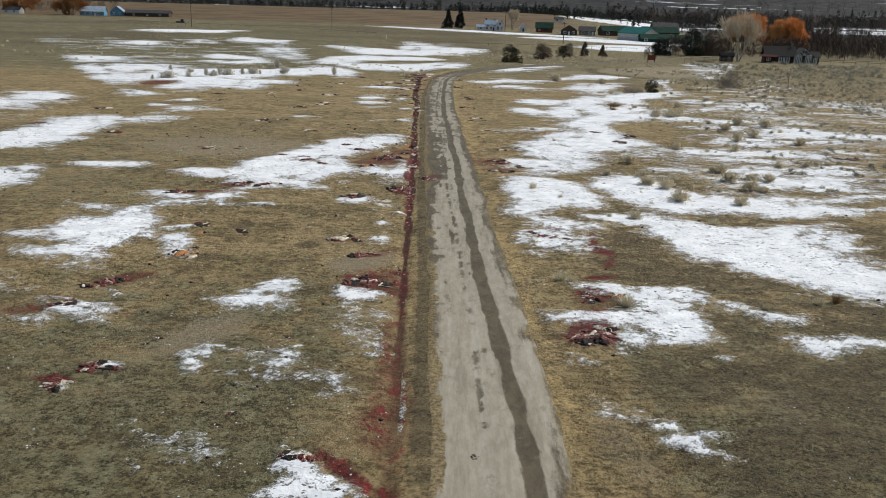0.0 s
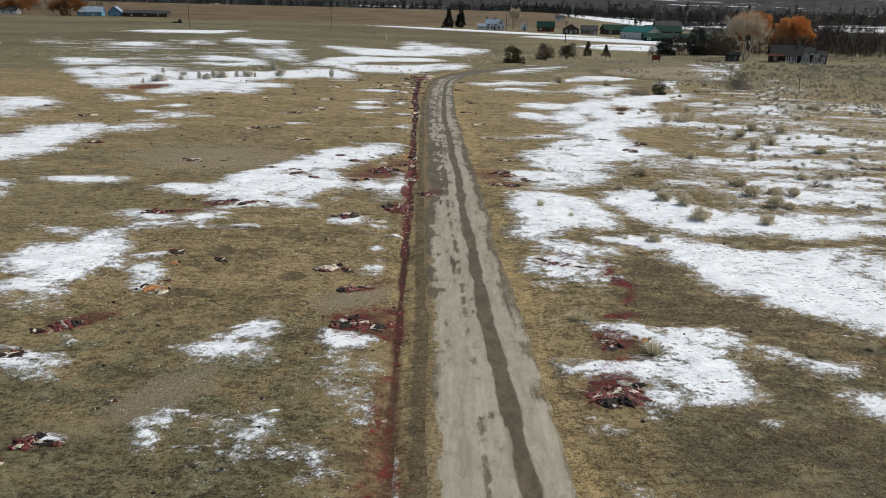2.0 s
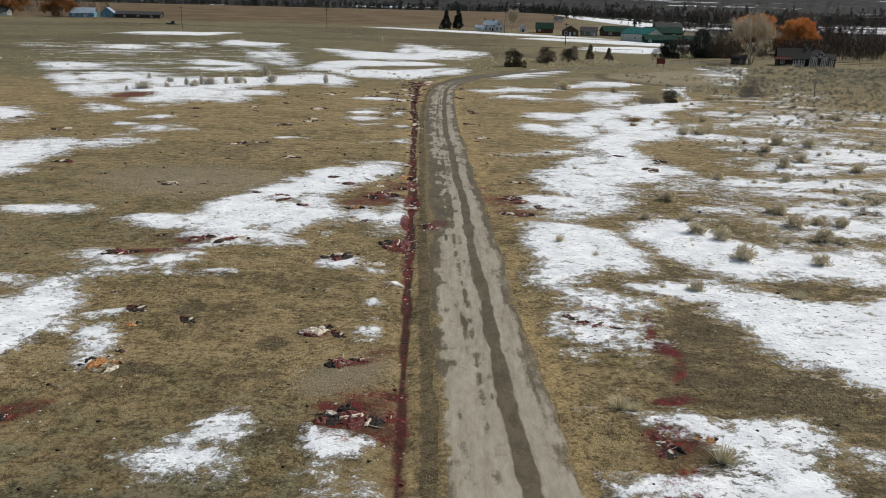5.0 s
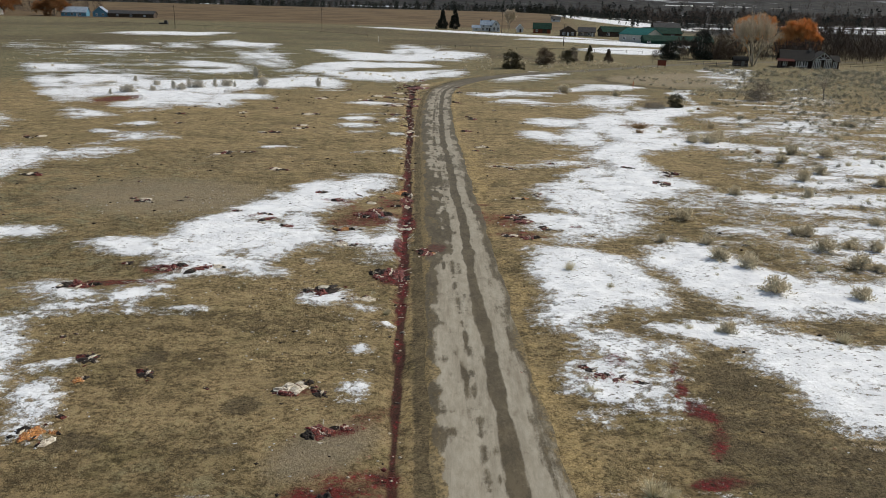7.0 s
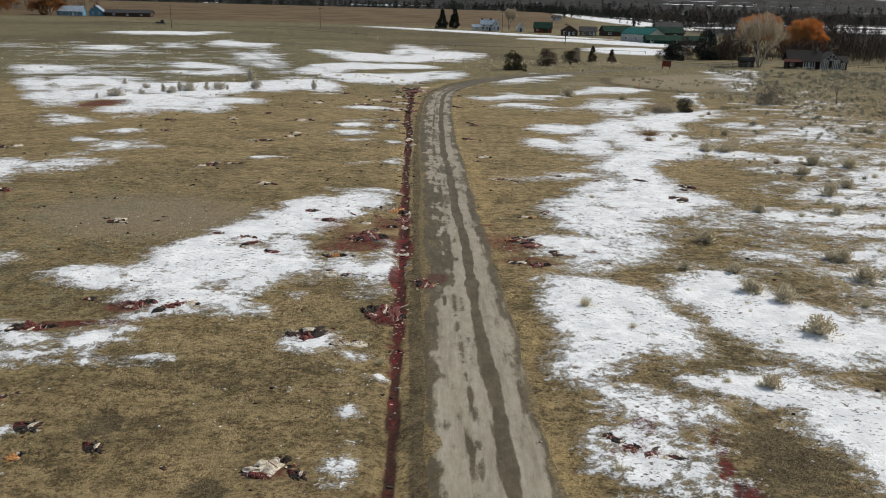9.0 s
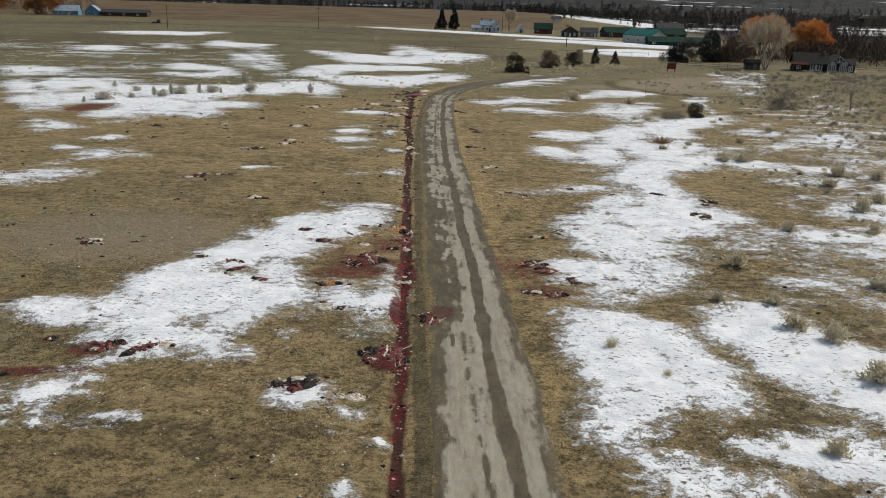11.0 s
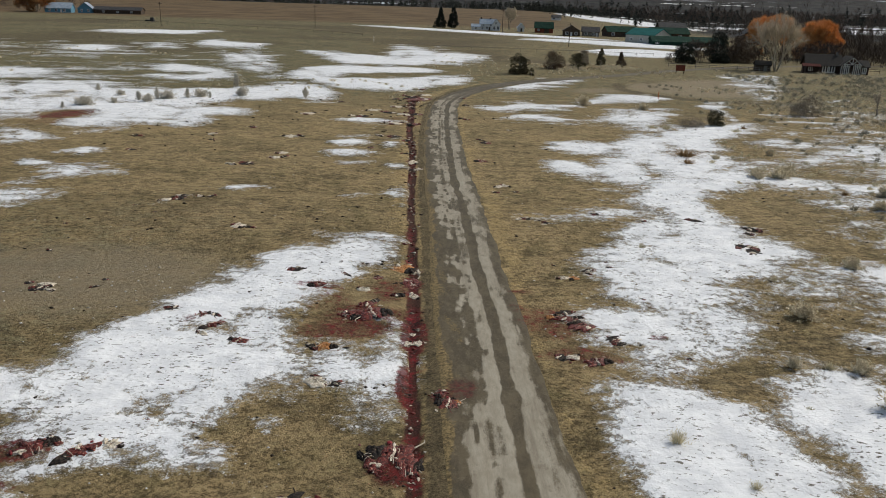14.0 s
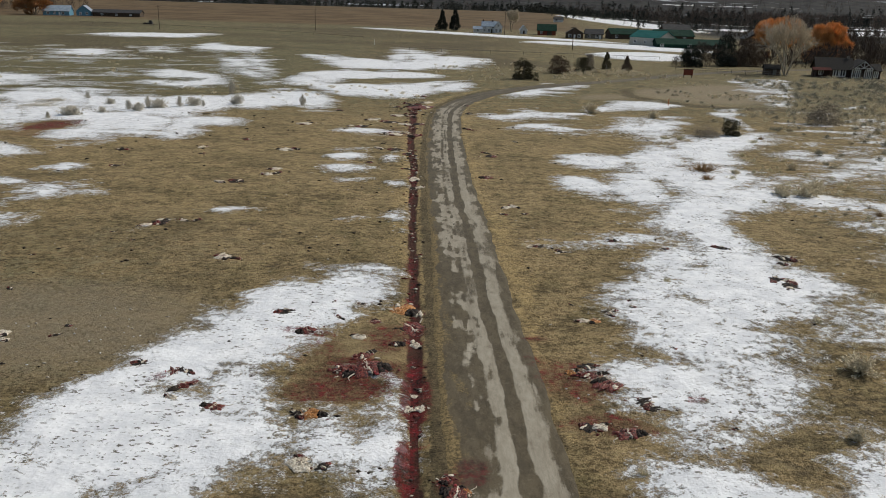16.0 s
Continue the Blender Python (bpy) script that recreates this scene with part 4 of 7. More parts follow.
snow_patch(0.7, [(-15.1, 34.1, 0.49, 0.22, -27), (-15.5, 34.6, 0.59, 0.23, -37)], 0)
snow_patch(0.6, [(-12.8, 26.5, 0.38, 0.18, -27), (-12.5, 26.5, 0.51, 0.21, -9)], 0)
snow_patch(0.7, [(-13.1, 24.5, 0.22, 0.20, -84), (-13.4, 24.5, 0.27, 0.10, -4)], 0)
snow_patch(0.6, [(-1.16, 23.8, 1.22, 0.11, -89), (-1.22, 25.2, 0.90, 0.10, -88), (-1.14, 22.7, 0.77, 0.10, 87)], 0)
snow_patch(1.2, [(-20.3, 35.2, 1.53, 0.46, -48), (-21.4, 36.2, 1.53, 0.65, -35), (-20.7, 34.6, 1.43, 0.60, -42)], 2)
snow_patch(1.2, [(-18.2, 31.4, 0.97, 0.51, -10), (-17.2, 30.6, 1.12, 0.64, -32), (-18.0, 30.5, 0.89, 0.44, -38)], 2)
snow_patch(1.3, [(-9.13, 21.0, 1.06, 0.59, -49), (-7.57, 21.7, 0.98, 0.79, 79), (-8.47, 22.3, 1.22, 0.96, 26), (-9.21, 21.9, 1.24, 0.68, -27), (-8.07, 20.6, 0.83, 0.74, -47)], 2)
snow_patch(1.3, [(-6.99, 18.8, 1.29, 0.56, 5), (-8.01, 19.2, 0.78, 0.50, -45), (-6.16, 20.1, 1.10, 0.52, -71), (-7.20, 19.8, 1.51, 0.64, 32), (-6.01, 19.0, 0.94, 0.66, -41)], 2)
snow_patch(0.62, [(9.61, 66.1, 1.04, 0.82, 18), (8.60, 67.0, 1.28, 1.15, 80), (11.0, 67.4, 1.47, 0.88, 58), (10.2, 68.6, 2.14, 1.12, 54), (7.88, 68.8, 1.38, 1.29, -87), (12.4, 69.4, 2.18, 0.96, 58), (9.47, 70.2, 2.79, 1.43, -68), (7.04, 70.9, 1.69, 1.01, 77), (12.8, 71.4, 2.08, 1.12, -83), (10.6, 71.6, 3.07, 0.82, 89), (9.42, 74.4, 2.07, 1.07, -76), (11.1, 75.4, 5.09, 1.95, -89), (12.9, 75.8, 3.13, 1.40, 74), (9.05, 76.3, 2.71, 1.30, 88), (15.0, 79.0, 2.66, 1.52, 64), (11.3, 79.1, 3.10, 2.12, -58), (10.5, 81.7, 3.81, 1.51, 59)] + [(14.2, 82.0, 5.52, 1.93, 89), (17.2, 82.3, 4.37, 2.50, 51), (20.4, 84.7, 2.47, 2.13, 68), (13.6, 88.0, 4.68, 1.88, 67), (17.8, 88.3, 4.83, 3.03, 71), (11.4, 92.2, 4.07, 1.46, 10), (18.0, 94.4, 5.80, 2.62, -85), (18.9, 100.8, 10.2, 2.77, 64), (31.7, 105.6, 3.35, 3.27, -53), (25.5, 106.3, 8.41, 2.80, 57), (12.0, 109.2, 4.15, 2.30, -78), (16.7, 109.4, 8.76, 2.74, 81), (24.5, 114.8, 9.77, 4.48, 66), (15.0, 122.3, 4.38, 3.90, 63), (22.0, 123.1, 13.1, 3.23, 70), (29.1, 129.5, 10.5, 3.81, 77), (33.1, 135.8, 13.3, 3.60, 48)], 0)
snow_patch(1.0, [(27.3, 153.6, 10.8, 2.03, 53), (25.0, 147.8, 6.74, 3.21, 68), (31.2, 152.7, 9.33, 2.12, 68), (27.3, 137.5, 4.00, 2.28, 56), (25.5, 141.0, 6.74, 3.10, -79)], 0)
snow_patch(0.95, [(36.7, 129.8, 3.17, 1.58, 81), (42.0, 127.8, 4.57, 1.84, 29), (47.0, 131.0, 4.56, 1.25, 55), (39.4, 128.2, 3.75, 3.07, 6)], 0)
snow_patch(0.9, [(31.6, 117.2, 3.00, 1.09, 69), (33.1, 116.2, 3.02, 2.32, -54), (34.6, 115.4, 3.85, 1.87, 5), (36.9, 115.0, 2.12, 1.28, 45)], 0)
snow_patch(0.5, [(6.34, 53.1, 1.62, 1.27, 19), (6.45, 61.4, 2.19, 1.22, -80), (8.35, 61.2, 3.10, 2.11, -46), (10.5, 55.8, 1.95, 1.11, 72), (6.26, 56.3, 4.63, 1.03, 85), (7.45, 58.4, 3.74, 2.14, -75), (10.2, 58.6, 3.03, 1.25, -83), (8.03, 54.8, 3.46, 1.16, 47)], 0)
snow_patch(0.8, [(6.37, 49.6, 1.59, 0.70, -43), (8.33, 48.6, 1.24, 0.89, -9), (7.15, 48.5, 1.54, 0.51, -32), (7.63, 49.6, 1.11, 0.56, -15), (5.46, 50.7, 0.93, 0.33, -44), (9.36, 48.3, 0.79, 0.46, 20)], 0)
snow_patch(1.25, [(7.05, 43.2, 0.77, 0.75, 15), (6.99, 44.8, 1.46, 1.25, 0), (6.11, 45.9, 1.48, 0.44, -79), (8.10, 43.3, 0.87, 0.43, 50), (8.24, 44.4, 1.11, 0.61, 60), (6.04, 44.7, 0.78, 0.69, -7), (6.94, 45.8, 1.34, 0.84, -46), (6.42, 43.9, 1.11, 0.68, -65)], 0)
snow_patch(0.5, [(22.6, 55.9, 3.32, 2.26, 49), (15.0, 61.6, 4.33, 1.41, -84), (20.2, 56.3, 3.84, 1.54, 52), (24.0, 55.1, 3.20, 1.87, 66), (16.2, 55.4, 2.38, 1.82, -30), (13.5, 62.5, 3.07, 1.16, 81), (14.8, 58.7, 5.10, 1.56, -79), (17.7, 58.8, 3.92, 1.91, -44), (18.7, 56.0, 3.51, 0.96, 55), (26.5, 54.5, 2.96, 1.60, 37), (28.5, 54.5, 1.58, 1.49, -19), (16.4, 61.9, 4.26, 1.67, -75)], 0)
snow_patch(0.79, [(23.8, 47.2, 3.47, 1.09, 58), (22.3, 42.1, 3.41, 1.27, -42), (15.2, 43.3, 1.96, 1.57, 85), (16.8, 47.6, 3.30, 2.03, -73), (20.3, 39.5, 2.79, 2.54, -27), (20.4, 43.1, 5.41, 2.99, 88), (24.9, 38.4, 2.70, 0.71, 57), (22.0, 38.8, 2.18, 0.97, 80), (17.9, 39.5, 2.26, 1.24, -58), (19.3, 47.7, 3.36, 2.01, 37), (23.7, 38.9, 2.86, 1.10, 67), (22.0, 48.4, 2.97, 1.43, 27), (24.6, 46.1, 3.17, 1.22, 60), (12.7, 50.0, 2.46, 1.15, -28), (14.9, 46.7, 4.56, 1.83, -80), (17.4, 42.5, 2.87, 1.95, -73)], 0)
snow_patch(0.75, [(10.8, 30.5, 1.13, 0.54, 22), (7.65, 36.6, 1.40, 0.57, -25), (10.9, 32.3, 1.36, 1.08, 52), (9.57, 31.7, 2.17, 0.87, -83), (10.5, 34.2, 1.62, 0.97, 51), (10.6, 35.9, 1.74, 1.11, 40), (11.9, 35.9, 1.15, 0.95, 50), (8.69, 36.3, 1.55, 1.09, -10), (8.44, 32.4, 1.04, 0.84, -74), (8.42, 30.1, 1.46, 0.88, -82), (9.41, 29.9, 1.51, 0.61, 43), (6.80, 32.5, 1.32, 0.42, 0)], 0)
snow_patch(0.7, [(13.8, 34.1, 0.90, 0.29, -23), (15.5, 33.4, 1.08, 0.78, -24), (14.7, 34.0, 1.36, 0.69, -22), (16.0, 33.3, 0.76, 0.40, 7)], 0)
snow_patch(0.7, [(16.0, 30.4, 0.70, 0.50, -28), (18.8, 30.3, 1.15, 0.44, -5), (19.5, 30.2, 0.76, 0.41, -2), (17.9, 30.4, 0.86, 0.45, 0), (16.8, 30.2, 1.10, 0.58, 16), (16.0, 29.7, 0.67, 0.57, -67)], 0)
snow_patch(0.75, [(8.29, 21.6, 0.64, 0.26, -29), (6.93, 23.2, 0.42, 0.39, -83), (6.34, 23.5, 0.81, 0.28, -31), (8.94, 22.4, 0.63, 0.29, -4), (7.97, 22.8, 0.65, 0.49, -31), (7.35, 22.9, 0.67, 0.36, -68), (5.96, 24.0, 0.50, 0.35, -82), (8.09, 22.2, 0.64, 0.48, -13)], 0)
snow_patch(0.95, [(6.10, 27.7, 0.44, 0.31, 7), (5.86, 28.0, 0.67, 0.41, -38)], 0)
snow_patch(0.8, [(11.7, 28.5, 0.29, 0.21, 10)], 0)
snow_patch(1.25, [(8.63, 47.7, 0.93, 0.50, 9), (7.16, 43.6, 1.40, 0.85, 66), (7.12, 46.1, 1.47, 0.82, 68), (6.31, 47.1, 1.64, 0.72, -87), (7.54, 48.0, 1.36, 1.27, -78), (7.97, 43.0, 1.10, 0.70, 70)], 0)
snow_patch(1.0, [(32.9, 104.8, 5.53, 3.11, -62), (36.6, 103.6, 3.72, 3.38, 36), (38.3, 104.6, 4.56, 1.81, 43), (30.7, 107.0, 3.69, 1.33, -72)], 0)
snow_patch(0.85, [(34.5, 78.2, 3.48, 2.44, 19), (28.3, 78.7, 3.78, 2.82, 16), (37.3, 77.9, 2.82, 1.97, 46), (25.4, 79.3, 3.27, 2.78, 40), (23.5, 79.9, 2.51, 1.67, -8), (31.2, 78.3, 3.64, 2.42, 27)], 0)
snow_patch(0.8, [(34.5, 70.8, 3.75, 1.17, 6), (24.7, 69.2, 3.67, 1.29, 0), (27.8, 69.9, 4.03, 1.67, 15), (37.8, 71.6, 2.53, 0.91, -5), (30.5, 70.2, 3.87, 1.75, 1), (21.5, 68.9, 2.05, 1.17, -16)], 0)
snow_patch(0.85, [(30.7, 64.3, 3.05, 2.25, 29), (26.5, 64.5, 3.01, 1.52, 32), (24.1, 64.0, 2.01, 0.84, 2), (28.7, 64.7, 3.39, 2.54, 29), (33.0, 64.2, 1.98, 1.41, 25)], 0)
snow_patch(0.85, [(44.0, 94.6, 5.80, 4.80, 33), (46.8, 93.8, 5.07, 1.98, 40), (49.4, 93.0, 4.38, 3.23, 20), (41.8, 95.5, 6.04, 3.08, 71), (40.0, 97.1, 6.04, 1.36, 73), (52.4, 92.2, 3.02, 2.08, 68)], 0)
snow_patch(0.9, [(29.5, 86.2, 2.05, 1.09, -36), (35.2, 85.2, 2.83, 1.31, 13), (31.5, 85.9, 3.51, 2.66, 28), (33.8, 85.3, 2.93, 2.66, 13)], 0)
snow_patch(0.85, [(34.0, 59.7, 2.43, 0.88, 23), (26.0, 58.3, 2.43, 1.66, -2), (24.1, 57.8, 2.03, 0.97, -23), (27.9, 57.9, 3.02, 1.19, 8), (30.9, 58.6, 4.09, 0.93, 19)], 0)
snow_patch(0.9, [(32.2, 61.8, 2.13, 0.71, 5), (30.3, 61.7, 1.36, 0.76, -39), (34.2, 62.2, 1.47, 0.66, 22)], 0)
snow_patch(1.25, [(40.1, 70.5, 16.0, 5.71, 25), (51.5, 95.1, 21.9, 4.66, 60), (30.3, 97.3, 23.5, 15.3, 52), (38.2, 95.3, 24.3, 4.61, 57), (22.5, 73.8, 12.4, 3.44, 87), (34.7, 73.7, 16.0, 4.39, 49), (44.0, 95.7, 23.2, 4.72, 55), (26.6, 70.6, 10.9, 3.21, 62)], 2)
snow_patch(1.4, [(62.7, 125.3, 14.6, 4.90, 69), (61.6, 132.2, 10.9, 2.22, 73), (67.5, 118.2, 17.5, 1.36, 60), (64.4, 122.8, 15.3, 2.26, 61), (66.5, 121.8, 15.7, 3.16, 61)], 1)
snow_patch(1.15, [(73.2, 219.9, 18.2, 3.47, 71), (66.1, 209.1, 25.5, 2.00, 74), (61.7, 188.4, 13.4, 2.24, 76), (71.3, 209.4, 30.9, 1.99, 68)],0)
snow_patch(1.4, [(58.6, 149.7, 20.8, 6.13, 59), (53.3, 131.2, 9.12, 4.53, 51), (64.7, 153.3, 17.3, 2.69, 56), (49.0, 148.9, 22.7, 2.23, 68), (55.0, 155.8, 14.7, 5.17, 64), (46.5, 133.8, 7.67, 5.31, 77)], 1)
snow_patch(1.0, [(26.5, 89.0, 0.77, 0.41, -46), (28.0, 87.6, 1.14, 0.50, 63), (27.6, 88.0, 1.35, 0.86, -87), (26.9, 88.4, 1.19, 0.77, -78)], 0)
snow_patch(0.9, [(30.6, 97.6, 1.10, 0.46, -82), (31.3, 96.4, 1.88, 0.94, -78), (33.0, 96.2, 2.20, 0.44, 59), (32.1, 96.5, 2.04, 1.33, 52)], 0)
snow_patch(0.7, [(26.3, 207.2, 11.8, 2.01, 67), (23.2, 204.8, 11.9, 3.33, 62), (15.4, 192.7, 6.61, 2.21, 79), (18.4, 198.9, 11.3, 2.90, 68)], 0)
snow_patch(0.55, [(36.5, 176.8, 4.48, 2.68, 52), (34.0, 178.5, 6.09, 4.20, 64), (26.0, 171.0, 5.56, 1.98, 67), (29.8, 176.2, 8.33, 2.79, 63)], 0)
snow_patch(1.0, [(11.2, 159.6, 5.36, 3.38, 62), (20.1, 162.8, 5.07, 1.48, 59), (7.89, 157.1, 3.27, 2.47, -78), (13.4, 161.5, 6.01, 2.44, -87), (17.0, 160.0, 5.64, 2.35, 34)], 0)
snow_patch(1.0, [(10.2, 147.2, 2.72, 1.43, -68), (14.7, 145.1, 3.79, 2.53, -68), (15.9, 143.0, 2.90, 2.36, 81), (12.3, 147.1, 3.19, 2.90, -68)], 0)
snow_patch(0.5, [(44.6, 164.1, 8.18, 1.09, 77), (44.4, 167.3, 3.02, 1.97, 89), (43.0, 156.0, 4.53, 0.71, 84)], 0)
snow_patch(0.55, [(-58.2, 151.9, 10.7, 2.58, -68), (-40.3, 163.3, 10.7, 7.70, -81), (-52.4, 148.7, 10.7, 3.82, -42), (-41.8, 142.0, 11.2, 5.70, -60), (-70.7, 160.7, 11.5, 2.88, -59), (-24.9, 173.6, 13.6, 4.88, -70), (-62.2, 144.6, 9.13, 1.97, -57), (-60.4, 165.6, 12.5, 3.87, -59), (-30.4, 144.5, 4.04, 3.32, -51), (-54.9, 163.6, 15.9, 2.81, -61), (-48.6, 160.0, 16.3, 3.72, -59), (-44.6, 131.3, 5.30, 1.92, -83), (-31.2, 169.5, 11.0, 6.26, -82), (-33.9, 141.2, 9.41, 3.19, -88), (-60.2, 147.3, 10.4, 2.47, -62), (-65.7, 163.3, 13.4, 3.78, -64), (-43.7, 138.4, 10.3, 3.38, -77), (-43.0, 157.7, 16.7, 4.52, -57)], 0)
snow_patch(0.5, [(0.85, 199.6, 12.3, 3.54, 72), (-23.0, 194.2, 16.0, 3.42, -61), (-12.3, 190.7, 12.8, 4.70, 87), (-16.9, 192.5, 10.3, 7.13, -88), (-8.25, 192.3, 12.8, 6.73, 87), (-21.9, 224.1, 11.3, 9.57, 39), (-25.3, 217.5, 16.7, 3.83, -88), (-29.9, 206.7, 12.4, 3.74, -84), (-6.75, 199.7, 16.1, 3.42, 58), (-11.5, 226.4, 10.6, 8.75, 11)], 0)
snow_patch(0.7, [(1.11, 276.4, 31.7, 8.73, 85), (-27.5, 264.3, 25.2, 4.84, -79), (-7.51, 259.7, 18.8, 8.99, 77), (-21.6, 262.1, 20.5, 11.2, -75), (-33.0, 276.5, 17.6, 4.96, -62), (9.12, 279.6, 19.5, 4.49, 84), (-13.7, 295.4, 42.2, 3.83, -89), (-7.02, 301.1, 32.4, 5.96, -82), (-7.85, 278.8, 38.9, 3.82, 82)], 0)
snow_patch(0.6, [(-82.3, 323.4, 19.2, 3.22, -78), (-76.1, 316.3, 17.1, 8.04, -65), (-69.4, 315.2, 13.2, 4.34, -76), (-64.4, 313.8, 11.0, 3.34, -82)], 0)
snow_patch(0.8, [(-55.1, 244.9, 23.3, 1.99, -73), (-43.2, 218.6, 22.3, 2.97, -68), (-44.5, 235.3, 28.8, 2.67, -73), (-50.5, 256.1, 26.9, 3.38, -71), (-54.7, 252.2, 20.9, 4.00, -70), (-37.3, 208.0, 10.4, 2.28, -71)], 0)
snow_patch(0.85, [(-62.6, 215.1, 9.15, 4.07, -31), (-58.8, 208.8, 19.3, 1.98, -72), (-56.6, 211.7, 15.8, 6.63, -50), (-49.2, 192.8, 7.84, 6.57, -76), (-49.4, 206.1, 14.8, 3.36, -68), (-55.8, 193.7, 5.50, 3.93, -55), (-45.2, 198.8, 8.46, 2.16, -78)], 0)
snow_patch(0.7, [(-85.8, 191.3, 12.9, 4.52, -57), (-87.7, 189.6, 13.5, 2.14, -61), (-76.7, 190.7, 9.40, 1.97, -59), (-82.5, 193.5, 13.0, 5.45, -45)], 0)
snow_patch(0.8, [(-107.4, 270.0, 12.3, 3.21, -62), (-100.4, 273.2, 12.5, 5.08, -83), (-105.8, 277.5, 14.5, 5.49, -75)], 0)
snow_patch(0.8, [(-95.1, 295.1, 9.88, 2.50, -59), (-89.8, 302.6, 15.8, 2.54, -69), (-92.0, 297.7, 16.5, 4.50, -77)], 0)
snow_patch(0.8, [(-139.6, 384.8, 12.3, 9.13, 60), (-109.9, 386.7, 17.6, 7.33, 71), (-129.0, 382.0, 18.6, 13.5, -64), (-117.8, 384.8, 17.9, 14.8, -40)], 0)
snow_patch(1.3, [(-60.2, 256.7, 69.9, 15.3, -81), (-89.9, 199.2, 27.6, 4.49, -57), (-81.4, 231.8, 91.4, 5.21, -71), (-76.2, 256.6, 77.2, 13.2, -77), (-80.8, 198.9, 25.2, 11.5, -75), (-119.8, 257.2, 60.4, 7.80, -61), (-102.7, 255.3, 60.5, 17.5, -66), (-53.6, 252.4, 61.6, 9.39, -77)], 2)
snow_patch(1.0, [(-46.9, 121.0, 4.18, 1.42, -50), (-48.7, 121.2, 4.53, 1.03, -58)], 0)
snow_patch(1.0, [(-35.8, 111.6, 1.19, 0.94, 85), (-36.4, 111.8, 1.28, 1.09, 29)], 0)
snow_patch(1.0, [(-33.9, 99.9, 1.97, 1.19, 48), (-31.8, 101.4, 1.91, 1.39, -17), (-33.2, 101.3, 2.18, 1.19, -61), (-30.4, 101.6, 1.37, 0.95, -58), (-35.1, 98.6, 1.21, 0.68, 50)], 0)
snow_patch(1.0, [(-11.4, 115.4, 2.41, 1.19, 86), (-9.42, 114.9, 1.81, 1.13, -80), (-10.5, 115.1, 2.14, 1.61, -82)], 0)
snow_patch(1.0, [(-11.9, 122.0, 2.50, 0.79, -84), (-11.2, 122.0, 2.33, 1.95, 82), (-9.75, 122.1, 2.29, 0.56, -85)], 0)
snow_patch(0.9, [(-17.4, 98.3, 1.05, 0.46, -6), (-17.9, 97.8, 1.00, 0.69, 2)], 0)
snow_patch(1.0, [(-7.51, 96.2, 1.01, 0.45, 73), (-8.01, 96.2, 1.12, 0.79, 60), (-8.60, 96.0, 0.73, 0.45, -12)], 0)
snow_patch(1.0, [(-4.37, 96.6, 1.47, 0.43, -89), (-5.31, 96.9, 0.91, 0.61, -48), (-4.91, 96.8, 1.32, 0.72, -89)], 0)
snow_patch(1.0, [(-8.60, 109.9, 0.79, 0.63, 66), (-9.68, 109.6, 0.96, 0.69, 8)], 0)
snow_patch(1.0, [(-6.62, 121.3, 2.10, 0.62, 86)], 0)
snow_patch(0.9, [(-5.62, 108.4, 1.01, 0.57, -67), (-4.98, 108.3, 0.97, 0.52, -86)], 0)
snow_patch(0.75, [(-8.55, 84.6, 1.00, 0.62, -42), (-6.94, 84.6, 1.96, 1.01, 1), (-5.98, 84.7, 1.41, 1.16, -22), (-4.79, 84.4, 0.84, 0.83, 21)], 0)
snow_patch(1.0, [(-22.2, 92.7, 0.91, 0.61, 70), (-21.5, 93.2, 1.01, 0.54, 72)], 0)
snow_patch(1.0, [(-38.4, 105.0, 1.41, 0.40, -60), (-37.8, 104.9, 1.20, 0.71, -56)], 0)
snow_patch(1.0, [(-32.1, 92.6, 1.71, 0.83, -30), (-32.8, 92.7, 1.50, 0.53, -53)], 0)
snow_patch(1.05, [(-12.06, 52.0, 0.46, 0.42, -61), (-12.87, 52.1, 1.03, 0.46, -2), (-13.53, 51.9, 0.63, 0.31, -48)], 0)
snow_patch(1.1, [(-4.43, 51.4, 0.47, 0.20, -29), (-3.25, 51.0, 0.85, 0.25, -24), (-2.73, 50.8, 0.39, 0.24, -66), (-3.91, 51.2, 0.59, 0.22, -20)], 0)
snow_patch(1.1, [(-6.22, 49.6, 0.29, 0.19, -49), (-6.36, 49.9, 0.29, 0.17, -37)], 0)
snow_patch(1.15, [(-7.32, 59.9, 0.59, 0.30, -74), (-7.73, 59.9, 0.46, 0.39, -23), (-7.57, 59.5, 0.34, 0.34, -79)], 0)
snow_patch(1.15, [(-9.46, 139.8, 2.24, 1.13, -36), (-12.84, 139.2, 1.87, 0.96, -23), (-10.91, 138.7, 2.59, 1.92, -53)], 0)
snow_patch(1.1, [(-15.28, 52.4, 0.98, 0.58, -21), (-15.69, 52.7, 0.97, 0.36, -35), (-15.32, 51.8, 0.68, 0.37, -27)], 0)
snow_patch(0.9, [(-128.8, 388.3, 20.95, 6.68, 33), (-111.2, 394.0, 17.70, 7.34, 59), (-140.5, 375.7, 8.82, 5.56, 39)])
snow_patch(0.4, [(84.7, 397.0, 37.03, 17.10, -39), (74.7, 337.3, 24.74, 19.22, 71)])
snow_patch(0.35, [(20.9, 471.1, 75.70, 10.52, -34), (68.8, 405.8, 31.16, 13.87, -26)])
snow_patch(0.5, [(152.9, 746.8, 156.88, 23.70, -82)])

